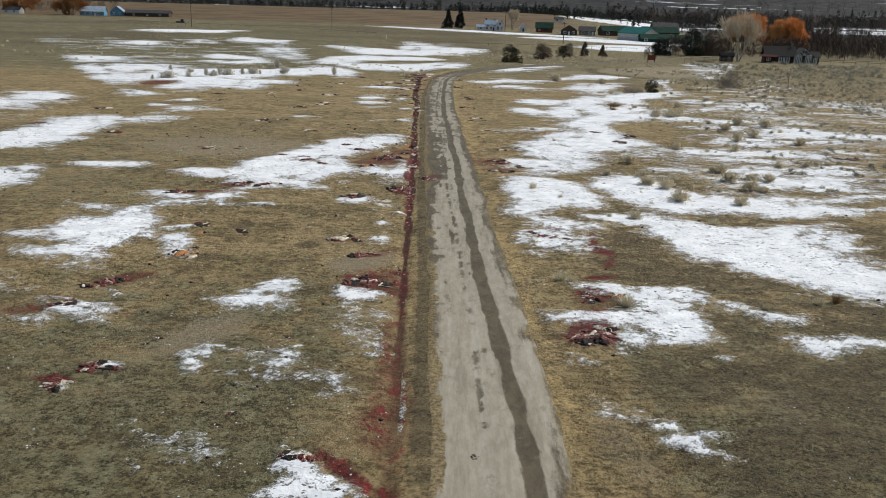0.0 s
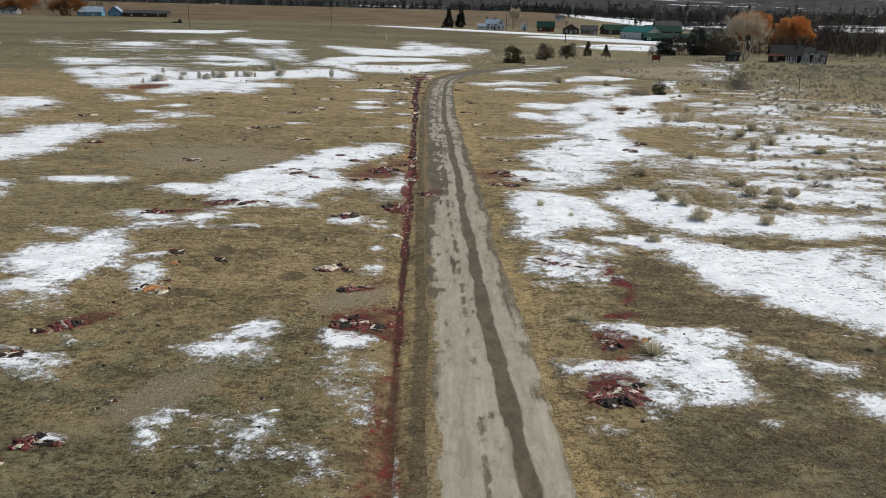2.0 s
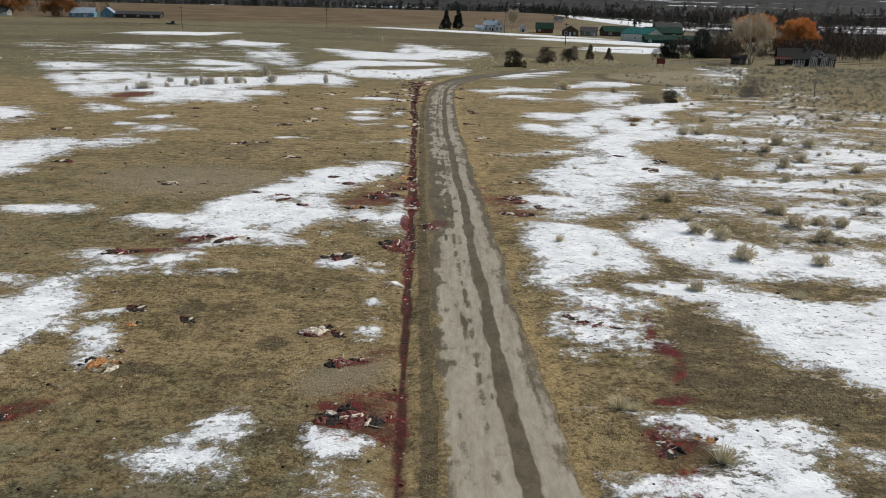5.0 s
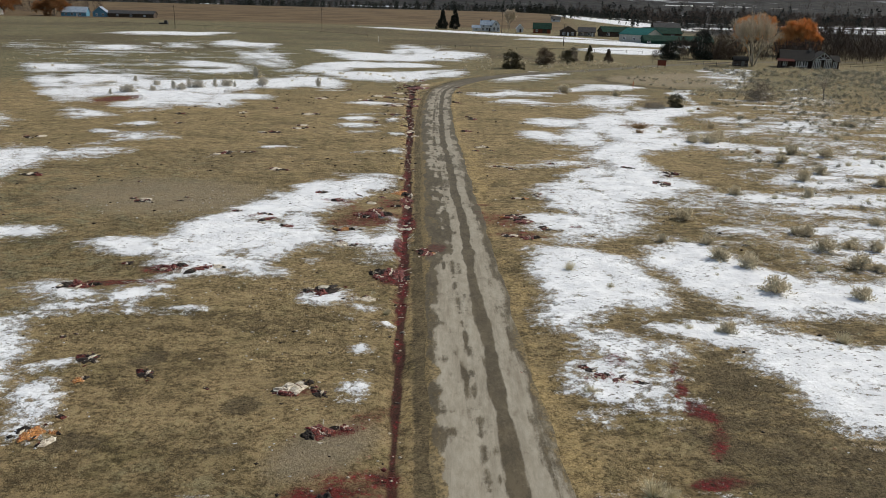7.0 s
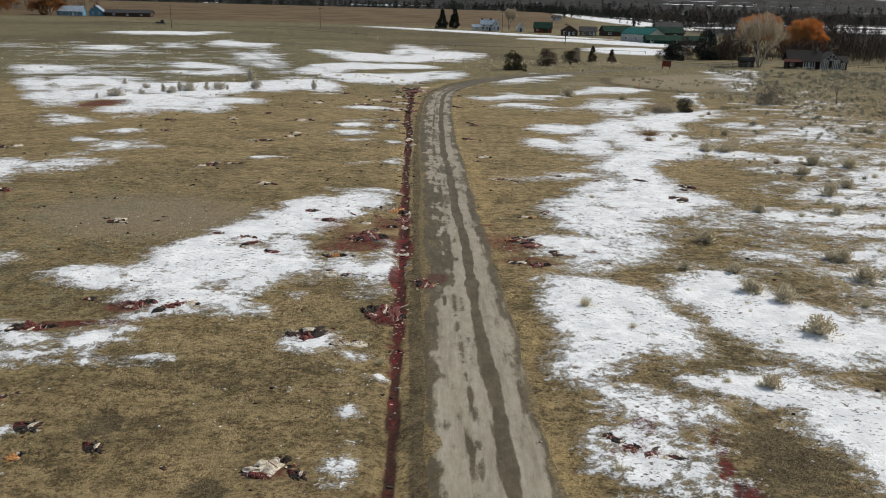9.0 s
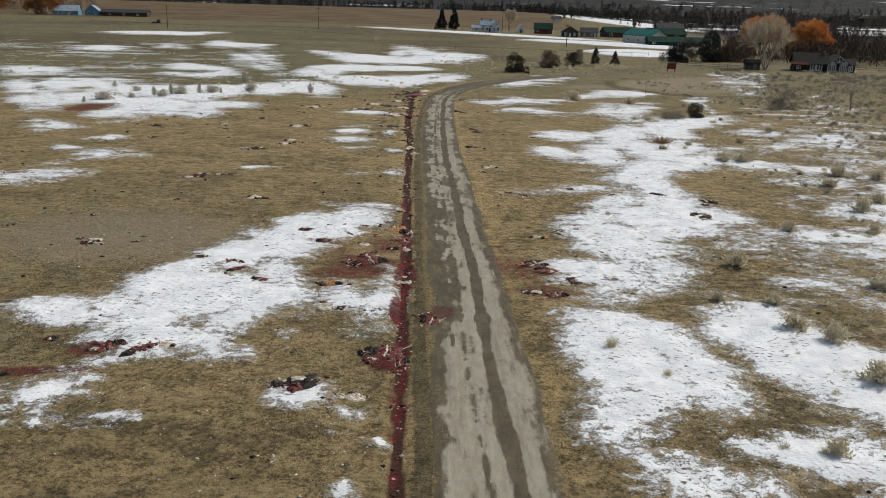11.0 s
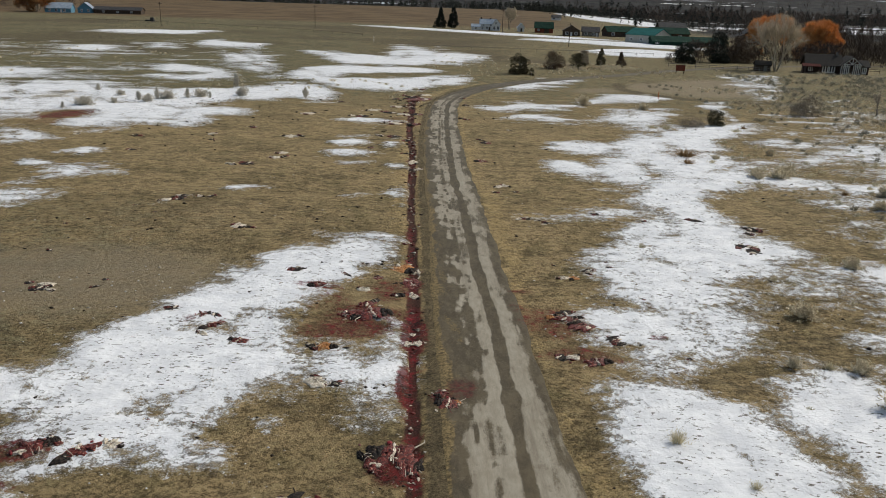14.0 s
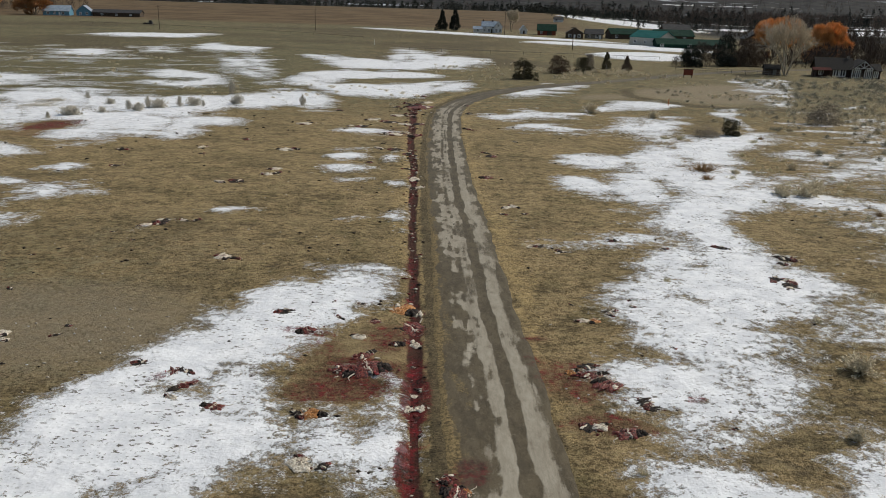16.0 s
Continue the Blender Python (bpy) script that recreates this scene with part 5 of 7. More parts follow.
snow_patch(0.7, [(24.7, 143.2, 7.47, 2.04, -89), (25.4, 151.4, 9.83, 2.66, 71), (29.4, 150.4, 7.72, 3.02, 59), (29.9, 154.0, 7.40, 2.44, -89), (26.7, 139.6, 5.91, 1.54, 77)])
snow_patch(1.0, [(65.5, 193.5, 13.82, 1.40, 69), (65.5, 209.2, 14.99, 1.53, 70), (73.6, 224.3, 17.88, 2.98, 66), (75.1, 218.2, 23.42, 2.04, 70), (64.5, 198.5, 15.40, 2.34, 72)])
snow_patch(0.5, [(44.2, 159.8, 4.70, 0.84, 76), (44.6, 166.7, 3.71, 1.62, 62), (47.6, 168.0, 2.49, 1.27, -81), (45.7, 166.5, 7.16, 0.99, 67), (42.9, 152.7, 4.86, 0.57, 76)])
snow_patch(0.9, [(47.6, 130.2, 5.19, 0.55, 52), (40.6, 130.3, 3.10, 2.64, 29), (38.2, 130.2, 2.73, 1.30, 60), (43.0, 129.1, 2.95, 2.20, 60), (44.1, 127.7, 2.82, 1.34, 74)])
snow_patch(0.6, [(41.4, 142.0, 4.02, 1.82, 56), (39.6, 140.9, 7.08, 1.78, 61), (37.2, 140.3, 7.19, 1.60, 55), (35.9, 136.7, 4.23, 1.23, 54)])
snow_patch(1.0, [(75.9, 183.2, 3.77, 0.54, 60), (71.4, 180.7, 1.50, 0.61, 71), (74.8, 182.7, 3.53, 0.60, 60), (73.1, 181.5, 2.75, 1.12, 48)])


def snow_streaks(seed, x0, x1, y0, y1, lean, count, long, deep, rough):
    """Thin strips of snow left between the sagebrush, lying across the slope in a slanted field."""
    g = np.random.default_rng(seed)
    lobes = []
    for _ in range(count):
        f = g.uniform(0, 1)
        cy = y0 + (y1 - y0) * f
        cx = g.uniform(x0, x1) + lean * f
        lobes.append((float(cx), float(cy), float(long * g.uniform(0.5, 1.5)), float(deep * g.uniform(0.5, 1.4)), float(g.normal(4, 9))))
    snow_patch(rough, lobes)


snow_streaks(401, 20, 31, 54, 75, 7, 16, 3.0, 1.25, 0.75)
snow_streaks(402, 27, 42, 75, 98, 7, 20, 4.0, 1.7, 0.8)
snow_streaks(403, 34, 46, 98, 134, 9, 22, 4.5, 2.2, 0.9)


def snow_over(x, y):
    """Snow depth number at places, over all patches."""
    out = np.full_like(x, -9.0)
    for rough, lobes, sparse, (x0, x1, y0, y1) in PATCHES:
        k = (x > x0) & (x < x1) & (y > y0) & (y < y1)
        if k.any():
            out[k] = np.maximum(out[k], snow_depth(rough, lobes, x[k], y[k], sparse))
    return out


# ---- buildings ----
def gable(bm, x0, x1, y0, y1, z0, z1, ridge, over, thick=0.18):
    """Both slopes of a pitched roof with its eaves over the walls; ridge runs along 'x' or 'y'."""
    if ridge == "x":
        a, b, m, s0, s1 = y0 - over, y1 + over, (y0 + y1) / 2, x0 - over, x1 + over
    else:
        a, b, m, s0, s1 = x0 - over, x1 + over, (x0 + x1) / 2, y0 - over, y1 + over
    drop = (z1 - z0) * over / (m - a - over)
    out = [(a, z0 - drop), (m, z1), (b, z0 - drop), (b, z0 - drop + thick), (m, z1 + thick * 1.4), (a, z0 - drop + thick)]
    return prism(bm, out, ridge, s0, s1)


def gable_wall(bm, x0, x1, y0, y1, z1, z2, ridge):
    m = (y0 + y1) / 2 if ridge == "x" else (x0 + x1) / 2
    a, b = (y0, y1) if ridge == "x" else (x0, x1)
    return prism(bm, [(a, 0), (b, 0), (b, z1), (m, z2 - 0.02), (a, z1)], ridge, *((x0, x1) if ridge == "x" else (y0, y1)))


def window(parent, x, y, z, w, h, material=None, bars=1, side="y", trim=0.19):
    """A framed window on the wall that faces the near side; its frame stands a little proud."""
    bm, t, d = bmesh.new(), trim, 0.09
    def put(u0, v0, u1, v1, q0, q1):
        if side == "y":
            box(bm, x + u0, y - q1, z + v0, x + u1, y - q0, z + v1)
        else:
            box(bm, x - q1, y + u0, z + v0, x - q0, y + u1, z + v1)
    put(-w / 2 - t, -t, w / 2 + t, 0, 0, d)
    put(-w / 2 - t, h, w / 2 + t, h + t, 0, d)
    put(-w / 2 - t, 0, -w / 2, h, 0, d)
    put(w / 2, 0, w / 2 + t, h, 0, d)
    for i in range(1, bars + 1):
        c = -w / 2 + w * i / (bars + 1)
        put(c - t / 2, 0, c + t / 2, h, 0, d * 0.8)
    f = part("window", bm, material or WHITE, parent)
    bm = bmesh.new()
    put(-w / 2, 0, w / 2, h, 0.0, 0.03)
    part("pane", bm, GLASS, f)
    return f


def simple_building(name, x, y, turn, length, width, eaves, top, wall, roof, label, category, ridge="x", openings=(), over=0.5, chimneys=(), doors=()):
    """A pitched-roof building, front on its near side, with framed windows (x, z, width, height), doors and chimneys."""
    h = base(name, x, y, ground_at(x, y) - 0.15, turn)
    part("wall", gable_wall(bmesh.new(), -length / 2, length / 2, 0, width, eaves, top, ridge), wall, h)
    r = part("roof", gable(bmesh.new(), -length / 2, length / 2, 0, width, eaves, top, ridge, over), roof, h)
    for cx, cy, ch in chimneys:
        part("chimney", box(bmesh.new(), cx - 0.35, cy - 0.35, eaves, cx + 0.35, cy + 0.35, ch), BROWN_WOOD, r)
    for wx, wz, ww, wh in openings:
        window(h, wx, 0, wz, ww, wh)
    for dx, dw, dh, dm in doors:
        part("door", box(bmesh.new(), dx - dw / 2, -0.07, 0.1, dx + dw / 2, 0.0, dh), dm, h)
    return tagged(h, label, category)


def log_house(x, y, turn):
    """The long dark log house: a side-ridged wing with a porch roof, and a gabled front wing with white trusses."""
    h = base("log_house", x, y, ground_at(x, y) - 0.1, turn, 0.78)
    part("wall", gable_wall(bmesh.new(), -10, 1, 1.5, 9.5, 3.3, 6.6, "x"), LOG, h)
    part("wall", gable_wall(bmesh.new(), 1.0, 8.2, 0, 9, 3.4, 6.3, "y"), LOG, h)
    part("wall", gable_wall(bmesh.new(), 8.2, 11, 2.0, 8.5, 3.0, 4.9, "x"), LOG, h)
    r = part("roof", gable(bmesh.new(), -10, 1.4, 1.5, 9.5, 3.3, 6.6, "x", 0.7), SLATE, h, "grey shingled roof")
    part("chimney", box(bmesh.new(), 0.2, 5.0, 5.5, 1.0, 5.8, 7.6), GREY_WOOD, r)
    part("roof", gable(bmesh.new(), 1.0, 8.2, -0.6, 9, 3.4, 6.3, "y", 0.6), SLATE, h, "grey shingled roof")
    part("roof", gable(bmesh.new(), 8.2, 11, 2.0, 8.5, 3.0, 4.9, "x", 0.4), SLATE, h, "grey shingled roof")
    bm = prism(bmesh.new(), [(-1.2, 2.55), (1.4, 3.35), (1.4, 3.5), (-1.2, 2.7)], "x", -11.8, -5.6)
    porch = part("porch_roof", bm, RED_METAL, h, "weathered red metal porch roof")
    for px in (-11.5, -8.6, -5.9):
        part("post", box(bmesh.new(), px - 0.13, -1.05, 0, px + 0.13, -0.79, 2.6), LOG, porch)
    part("deck", box(bmesh.new(), -11.8, -1.3, 0.0, 0.9, 1.5, 0.3), BROWN_WOOD, h)
    window(h, -3.6, 1.5, 0.8, 1.4, 1.9, trim=0.34)
    window(h, -1.4, 1.5, 0.8, 1.4, 1.9, trim=0.34)
    window(h, -8.6, 1.5, 1.2, 1.0, 1.2, trim=0.32)
    for wx in (1.9, 3.2):
        window(h, wx, 0, 0.6, 0.9, 2.3, trim=0.32)
    for wx in (6.0, 7.2):
        window(h, wx, 0, 0.6, 0.9, 2.3, trim=0.32)
    for wx in (2.4, 6.8):
        window(h, wx, 0, 3.15, 1.5, 0.5, bars=2, trim=0.32)
    window(h, 9.6, 2.0, 0.8, 0.9, 1.7, trim=0.32)
    door = part("door", box(bmesh.new(), 4.2, -0.07, 0.1, 5.1, 0.0, 2.2), BROWN_WOOD, h)
    part("handle", box(bmesh.new(), 4.95, -0.12, 1.05, 5.0, -0.07, 1.2), WHITE, door)
    truss = bmesh.new()
    for (u0, z0, u1, z1) in ((1.6, 3.75, 7.6, 3.75), (4.6, 3.75, 4.6, 6.1), (4.6, 3.85, 3.2, 5.0), (4.6, 3.85, 6.0, 5.0), (1.4, 3.5, 4.6, 6.2), (7.8, 3.5, 4.6, 6.2)):
        a, b = Vector((u0, -1.0, z0)), Vector((u1, -1.0, z1))
        side = (b - a).normalized().cross(Vector((0, 1, 0))) * 0.11
        v = [truss.verts.new(p + Vector((0, dy, 0))) for dy in (-0.1, 0.1) for p in (a - side, b - side, b + side, a + side)]
        for f in ((0, 1, 2, 3), (7, 6, 5, 4), (0, 4, 5, 1), (1, 5, 6, 2), (2, 6, 7, 3), (3, 7, 4, 0)):
            truss.faces.new([v[i] for i in f])
    part("gable_truss", truss, WHITE, h, "white timber gable truss")
    for px in (1.5, 3.9, 5.4, 7.7):
        part("post", box(bmesh.new(), px - 0.12, -1.1, 0, px + 0.12, -0.86, 3.7), GREY_WOOD, h)
    return tagged(h, "long dark log house with grey roof and white-framed windows", "house")


log_house(110.8, 258.5, -13)
simple_building("shed", 91.6, 262.5, -10, 4.0, 3.0, 1.9, 2.8, BROWN_WOOD, SLATE, "small weathered brown shed beside the cottonwood", "shed", over=0.3, doors=((0.6, 0.9, 1.7, GREY_WOOD),))
simple_building("white_farmhouse", 27.0, 500, -2, 7.6, 6, 3.8, 6.2, WHITE, BLUE_ROOF, "white two-storey farmhouse with a pale blue-grey roof", "house",
                openings=((-2.5, 0.8, 0.9, 1.3), (0, 0.8, 0.9, 1.3), (-2.0, 2.6, 0.8, 0.9), (2.2, 2.6, 0.8, 0.9)), chimneys=((-3.2, 3.0, 7.3), (2.0, 3.0, 7.1)), doors=((1.5, 1.0, 2.1, BROWN_WOOD),))
simple_building("farmhouse_wing", 32.2, 498, -2, 4.4, 7, 3.8, 6.4, WHITE, BLUE_ROOF, "white gabled farmhouse wing with tall windows", "house wing", "y",
                openings=((-1.1, 0.8, 0.9, 1.7), (1.1, 0.8, 0.9, 1.7), (0, 3.7, 0.9, 1.2)))
simple_building("garden_shed", 20.6, 498, 0, 4.6, 4, 2.2, 3.4, WHITE, BLUE_ROOF, "small white lean shed beside the farmhouse", "shed", openings=((0, 0.9, 0.9, 0.9),))
simple_building("white_shed", 46.5, 497, 4, 3.4, 4, 2.6, 4.6, WHITE, WHITE, "small white gabled shed in snow", "shed", "y", doors=((0, 1.0, 2.0, BROWN_WOOD),))
simple_building("red_barn", 58.5, 490, -6, 10.0, 8, 2.8, 5.8, RED_WOOD, GREEN_METAL, "red board barn with a green metal roof", "barn", openings=((-3, 1.2, 0.9, 0.9),), doors=((1.5, 2.6, 2.8, BROWN_WOOD),))
simple_building("brown_house", 69.5, 463, -8, 9.0, 8, 2.8, 5.4, BROWN_WOOD, DARK_ROOF, "low dark brown house with a shallow roof", "house", "y", openings=((-2.4, 0.9, 1.2, 1.2), (2.4, 0.9, 1.2, 1.2)), doors=((0, 1.0, 2.1, WHITE),))
simple_building("brown_house", 80.5, 467, -8, 9.0, 7, 2.6, 4.8, GREY_WOOD, DARK_ROOF, "low grey-brown house beside the snowy lane", "house", openings=((-2.4, 0.9, 1.2, 1.2), (1.4, 0.9, 1.2, 1.2)), doors=((3.2, 1.0, 2.1, WHITE),))
barn = simple_building("livestock_barn", 93.5, 414, -52, 16.5, 12.5, 3.9, 6.7, CREAM, TEAL_METAL, "large cream metal barn with a teal roof", "barn", openings=((-5, 1.4, 1.2, 0.9), (1, 1.4, 1.2, 0.9)), over=0.4, doors=((5.2, 3.2, 3.2, CREAM),))
simple_building("long_barn", 112, 398, -4, 32, 12, 1.9, 4.0, GREEN_METAL, GREEN_METAL, "long low dark green metal barn", "barn", openings=((-14, 1.0, 1.2, 0.9), (-2, 1.0, 1.2, 0.9), (9, 1.0, 1.2, 0.9)), doors=((13, 2.6, 1.7, BROWN_WOOD),))
simple_building("green_house", 98, 470, 6, 16, 10, 2.8, 5.4, BROWN_WOOD, GREEN_METAL, "dark green roofed house behind the barn", "house", openings=((-5, 1, 1.3, 1.2), (4, 1, 1.3, 1.2)))
simple_building("green_house", 122, 462, 3, 20, 10, 3.0, 5.8, BROWN_WOOD, GREEN_METAL, "dark green roofed house with a broad front", "house", openings=((-6, 1, 1.3, 1.2), (5, 1, 1.3, 1.2)))
simple_building("dark_house", 158, 440, -5, 14, 10, 3.6, 8.0, BROWN_WOOD, DARK_ROOF, "dark tall-roofed house among bare trees", "house", "y", openings=((-3.5, 1.0, 1.0, 1.8), (-1.5, 1.0, 1.0, 1.8), (1.5, 1.0, 1.0, 1.8)))
simple_building("dark_house", 140, 520, 0, 16, 10, 3.4, 6.8, BROWN_WOOD, DARK_ROOF, "dark low house among bare trees", "house", openings=((-3.5, 1.0, 1.0, 1.3), (2.5, 1.0, 1.0, 1.3)))
simple_building("blue_house", -247, 566, 8, 16, 9, 3.0, 6.2, BLUE, BLUE_ROOF, "pale blue house beside an orange willow", "house", openings=((-5, 1, 1.2, 1.2), (-1, 1, 1.2, 1.2), (4, 1, 1.2, 1.2)), doors=((2, 1.0, 2.1, WHITE),))
simple_building("blue_house", -232, 572, 8, 9, 8, 3.0, 6.6, BLUE, BLUE_ROOF, "small blue gabled house", "house", "y", openings=((-2, 1, 1.0, 1.2), (2, 1, 1.0, 1.2)))
simple_building("long_shed", -211, 572, 4, 30, 9, 2.6, 4.4, BROWN_WOOD, DARK_ROOF, "long low brown livestock shed", "shed", openings=((-9, 1, 1.2, 0.8), (0, 1, 1.2, 0.8), (9, 1, 1.2, 0.8)))
simple_building("white_cottage", -300, 560, 5, 11, 8, 2.8, 5.2, WHITE, DARK_ROOF, "white cottage among bare orange willows", "house", openings=((-3, 1, 1.2, 1.2), (2, 1, 1.2, 1.2)))
simple_building("far_shed", 96, 700, 0, 7, 6, 2.4, 4.2, WHITE, DARK_ROOF, "distant white shed beside dark trees", "shed", openings=((-2, 1, 1.4, 1.2),))


# ---- utility poles, fences and signs ----
def utility_pole(x, y, height):
    p = base("utility_pole", x, y, ground_at(x, y) - 0.2)
    sheet("pole", *tubes([((0, 0, 0), (0, 0, height), 0.17, 0.11)], 8), BROWN_WOOD, p)
    part("crossarm", box(bmesh.new(), -1.1, -0.06, height - 0.75, 1.1, 0.06, height - 0.6), BROWN_WOOD, p)
    for ix in (-1.0, -0.45, 0.45, 1.0):
        sheet("insulator", *tubes([((ix, 0, height - 0.6), (ix, 0, height - 0.4), 0.05, 0.03)], 6), GREY_WOOD, p)
    return tagged(p, "tall weathered brown wooden utility pole in pasture", "utility pole", "utility poles")


for px, py, ph in ((-137, 435.4, 11.5), (-67, 472.6, 11.5), (52.7, 366.4, 9.5), (33.5, 470, 12.5)):
    utility_pole(px, py, ph)


def post_fence(points, gap, height, label, rails=2, material=GREY_WOOD):
    """A post and rail fence along a line of corners."""
    x0, y0 = points[0]
    f = base("fence", x0, y0, 0)
    for (ax, ay), (bx, by) in zip(points, points[1:]):
        n = max(1, round(math.hypot(bx - ax, by - ay) / gap))
        last = None
        for i in range(n + 1):
            x, y = ax + (bx - ax) * i / n, ay + (by - ay) * i / n
            z = ground_at(x, y)
            top = height * (1 + 0.06 * math.sin(i * 2.7))
            sheet("post", *tubes([((x - x0, y - y0, z - 0.2), (x - x0 + 0.04 * math.sin(i), y - y0, z + top), 0.08, 0.07)], 6), material, f)
            if last and rails:
                for k in range(rails):
                    h0 = height * (0.9 - 0.42 * k)
                    sheet("rail", *tubes([((last[0] - x0, last[1] - y0, last[2] + h0), (x - x0, y - y0, z + h0), 0.05, 0.05)], 5), material, f)
            last = (x, y, z)
    return tagged(f, label, "fence")


post_fence([(66, 268), (84, 262), (92, 258)], 3.5, 1.2, "weathered grey post and rail fence by the yard")
post_fence([(124, 268), (150, 262), (185, 255)], 4.0, 1.2, "dark weathered post fence beside the log house", 2, BROWN_WOOD)
post_fence([(-12, 330), (40, 322), (75, 318)], 6.0, 1.2, "thin wooden post fence beyond the road", 1)
post_fence([(-190, 470), (-120, 452), (-60, 420), (-35, 400)], 7.0, 1.2, "line of old wooden fence posts across the pasture", 1, BROWN_WOOD)


def sign_board(x, y):
    s = base("sign_board", x, y, ground_at(x, y))
    part("panel", box(bmesh.new(), -1.2, -0.06, 0.7, 1.2, 0.06, 2.1), RED_WOOD, s, "rust-brown wooden panel")
    for ix in (-1.0, 1.0):
        part("post", box(bmesh.new(), ix - 0.08, 0.062, -0.2, ix + 0.08, 0.2, 2.3), BROWN_WOOD, s)
    part("crossbar", box(bmesh.new(), -1.3, -0.07, 2.12, 1.3, 0.2, 2.24), BROWN_WOOD, s)
    return tagged(s, "small rust-brown wooden board on two posts", "sign board")


sign_board(62, 243)


def marker_post(x, y, h, material, label):
    m = sheet("marker_post", *tubes([((x, y, ground_at(x, y) - 0.2), (x, y, ground_at(x, y) + h), 0.07, 0.06)], 6), material)
    return tagged(m, label, "post")


marker_post(38.5, 177.4, 1.3, POST_ORANGE, "short orange marker post in grass")
marker_post(-27, 362, 2.2, WHITE, "slim white marker post in pasture")


def farm_implement(x, y):
    f = base("farm_implement", x, y, ground_at(x, y))
    part("bed", box(bmesh.new(), -2.6, -0.9, 0.7, 2.0, 0.9, 1.5), MACHINE, f)
    part("cab", prism(bmesh.new(), [(-0.9, 1.5), (0.9, 1.5), (0.7, 2.7), (-0.7, 2.7)], "x", 0.2, 1.7), MACHINE, f)
    for wx in (-1.8, 1.2):
        for wy in (-1.05, 1.05):
            sheet("wheel", *tubes([((wx, wy - 0.15, 0.55), (wx, wy + 0.15, 0.55), 0.55, 0.55)], 14), MACHINE, f)
    return tagged(f, "old dark farm vehicle parked in the pasture", "farm vehicle")


farm_implement(-153, 466.6)


# ---- trees ----
def grow(g, start, way, length, radius, depth, segments, tips, spread=0.55, lift=0.1):
    """Branching limbs; fills segments and, at the ends, tips (place, direction)."""
    p, d = Vector(start), Vector(way).normalized()
    n = 3
    for i in range(n):
        q = p + d * (length / n)
        segments.append((p.copy(), q.copy(), radius * (1 - 0.25 * i / n), radius * (1 - 0.25 * (i + 1) / n)))
        p = q
        d = (d + Vector(g.normal(0, 0.13, 3)) + Vector((0, 0, lift * 0.3))).normalized()
        if depth <= 2:
            tips.append((p.copy(), d.copy()))
    if depth == 0:
        return
    for _ in range(int(g.integers(3, 5)) if depth > 1 else 3):
        w = (d + Vector(g.normal(0, spread, 3)) + Vector((0, 0, lift))).normalized()
        grow(g, p - d * float(g.uniform(0, length * 0.35)), w, length * float(g.uniform(0.58, 0.80)), radius * 0.6, depth - 1, segments, tips, spread, lift)


def bare_tree(name, x, y, height, width, stems, label, twig, bark, seed, depth=4, per_tip=7, spread=0.5, twig_len=1.0, twig_width=0.05):
    g = np.random.default_rng(seed)
    t = base(name, x, y, ground_at(x, y) - 0.1)
    segments, tips = [], []
    for i in range(stems):
        a = 2 * math.pi * (i + g.uniform(0, 0.6)) / stems
        out = 0.0 if stems == 1 else g.uniform(0.3, 0.75)
        grow(g, (0.3 * math.cos(a) * (stems > 1), 0.3 * math.sin(a) * (stems > 1), 0), (out * math.cos(a), out * math.sin(a), 1), height * 0.30, height * (0.030 if stems == 1 else 0.014), depth, segments, tips, spread)
    top = max(q.z for _, q, _, _ in segments)
    side = np.percentile([math.hypot(q.x, q.y) for _, q, _, _ in segments], 96)
    fit = Matrix.Diagonal((width * 0.47 / side, width * 0.47 / side, height * 0.95 / top))
    segments = [(fit @ p, fit @ q, r0, r1) for p, q, r0, r1 in segments]
    sheet("trunk", *tubes(segments, 4), bark, t)
    P = np.repeat(np.array([fit @ p for p, _ in tips]), per_tip, 0)
    D = np.repeat(np.array([d for _, d in tips]), per_tip, 0) + g.normal(0, 0.45, P.shape)
    P = P + g.normal(0, 0.12, P.shape)
    v, f = slivers(P, D, twig_len * g.uniform(0.5, 1.2, len(P)), twig_width, g)
    sheet("crown", v, f, twig, t, shade=False)
    return tagged(t, label, "tree")


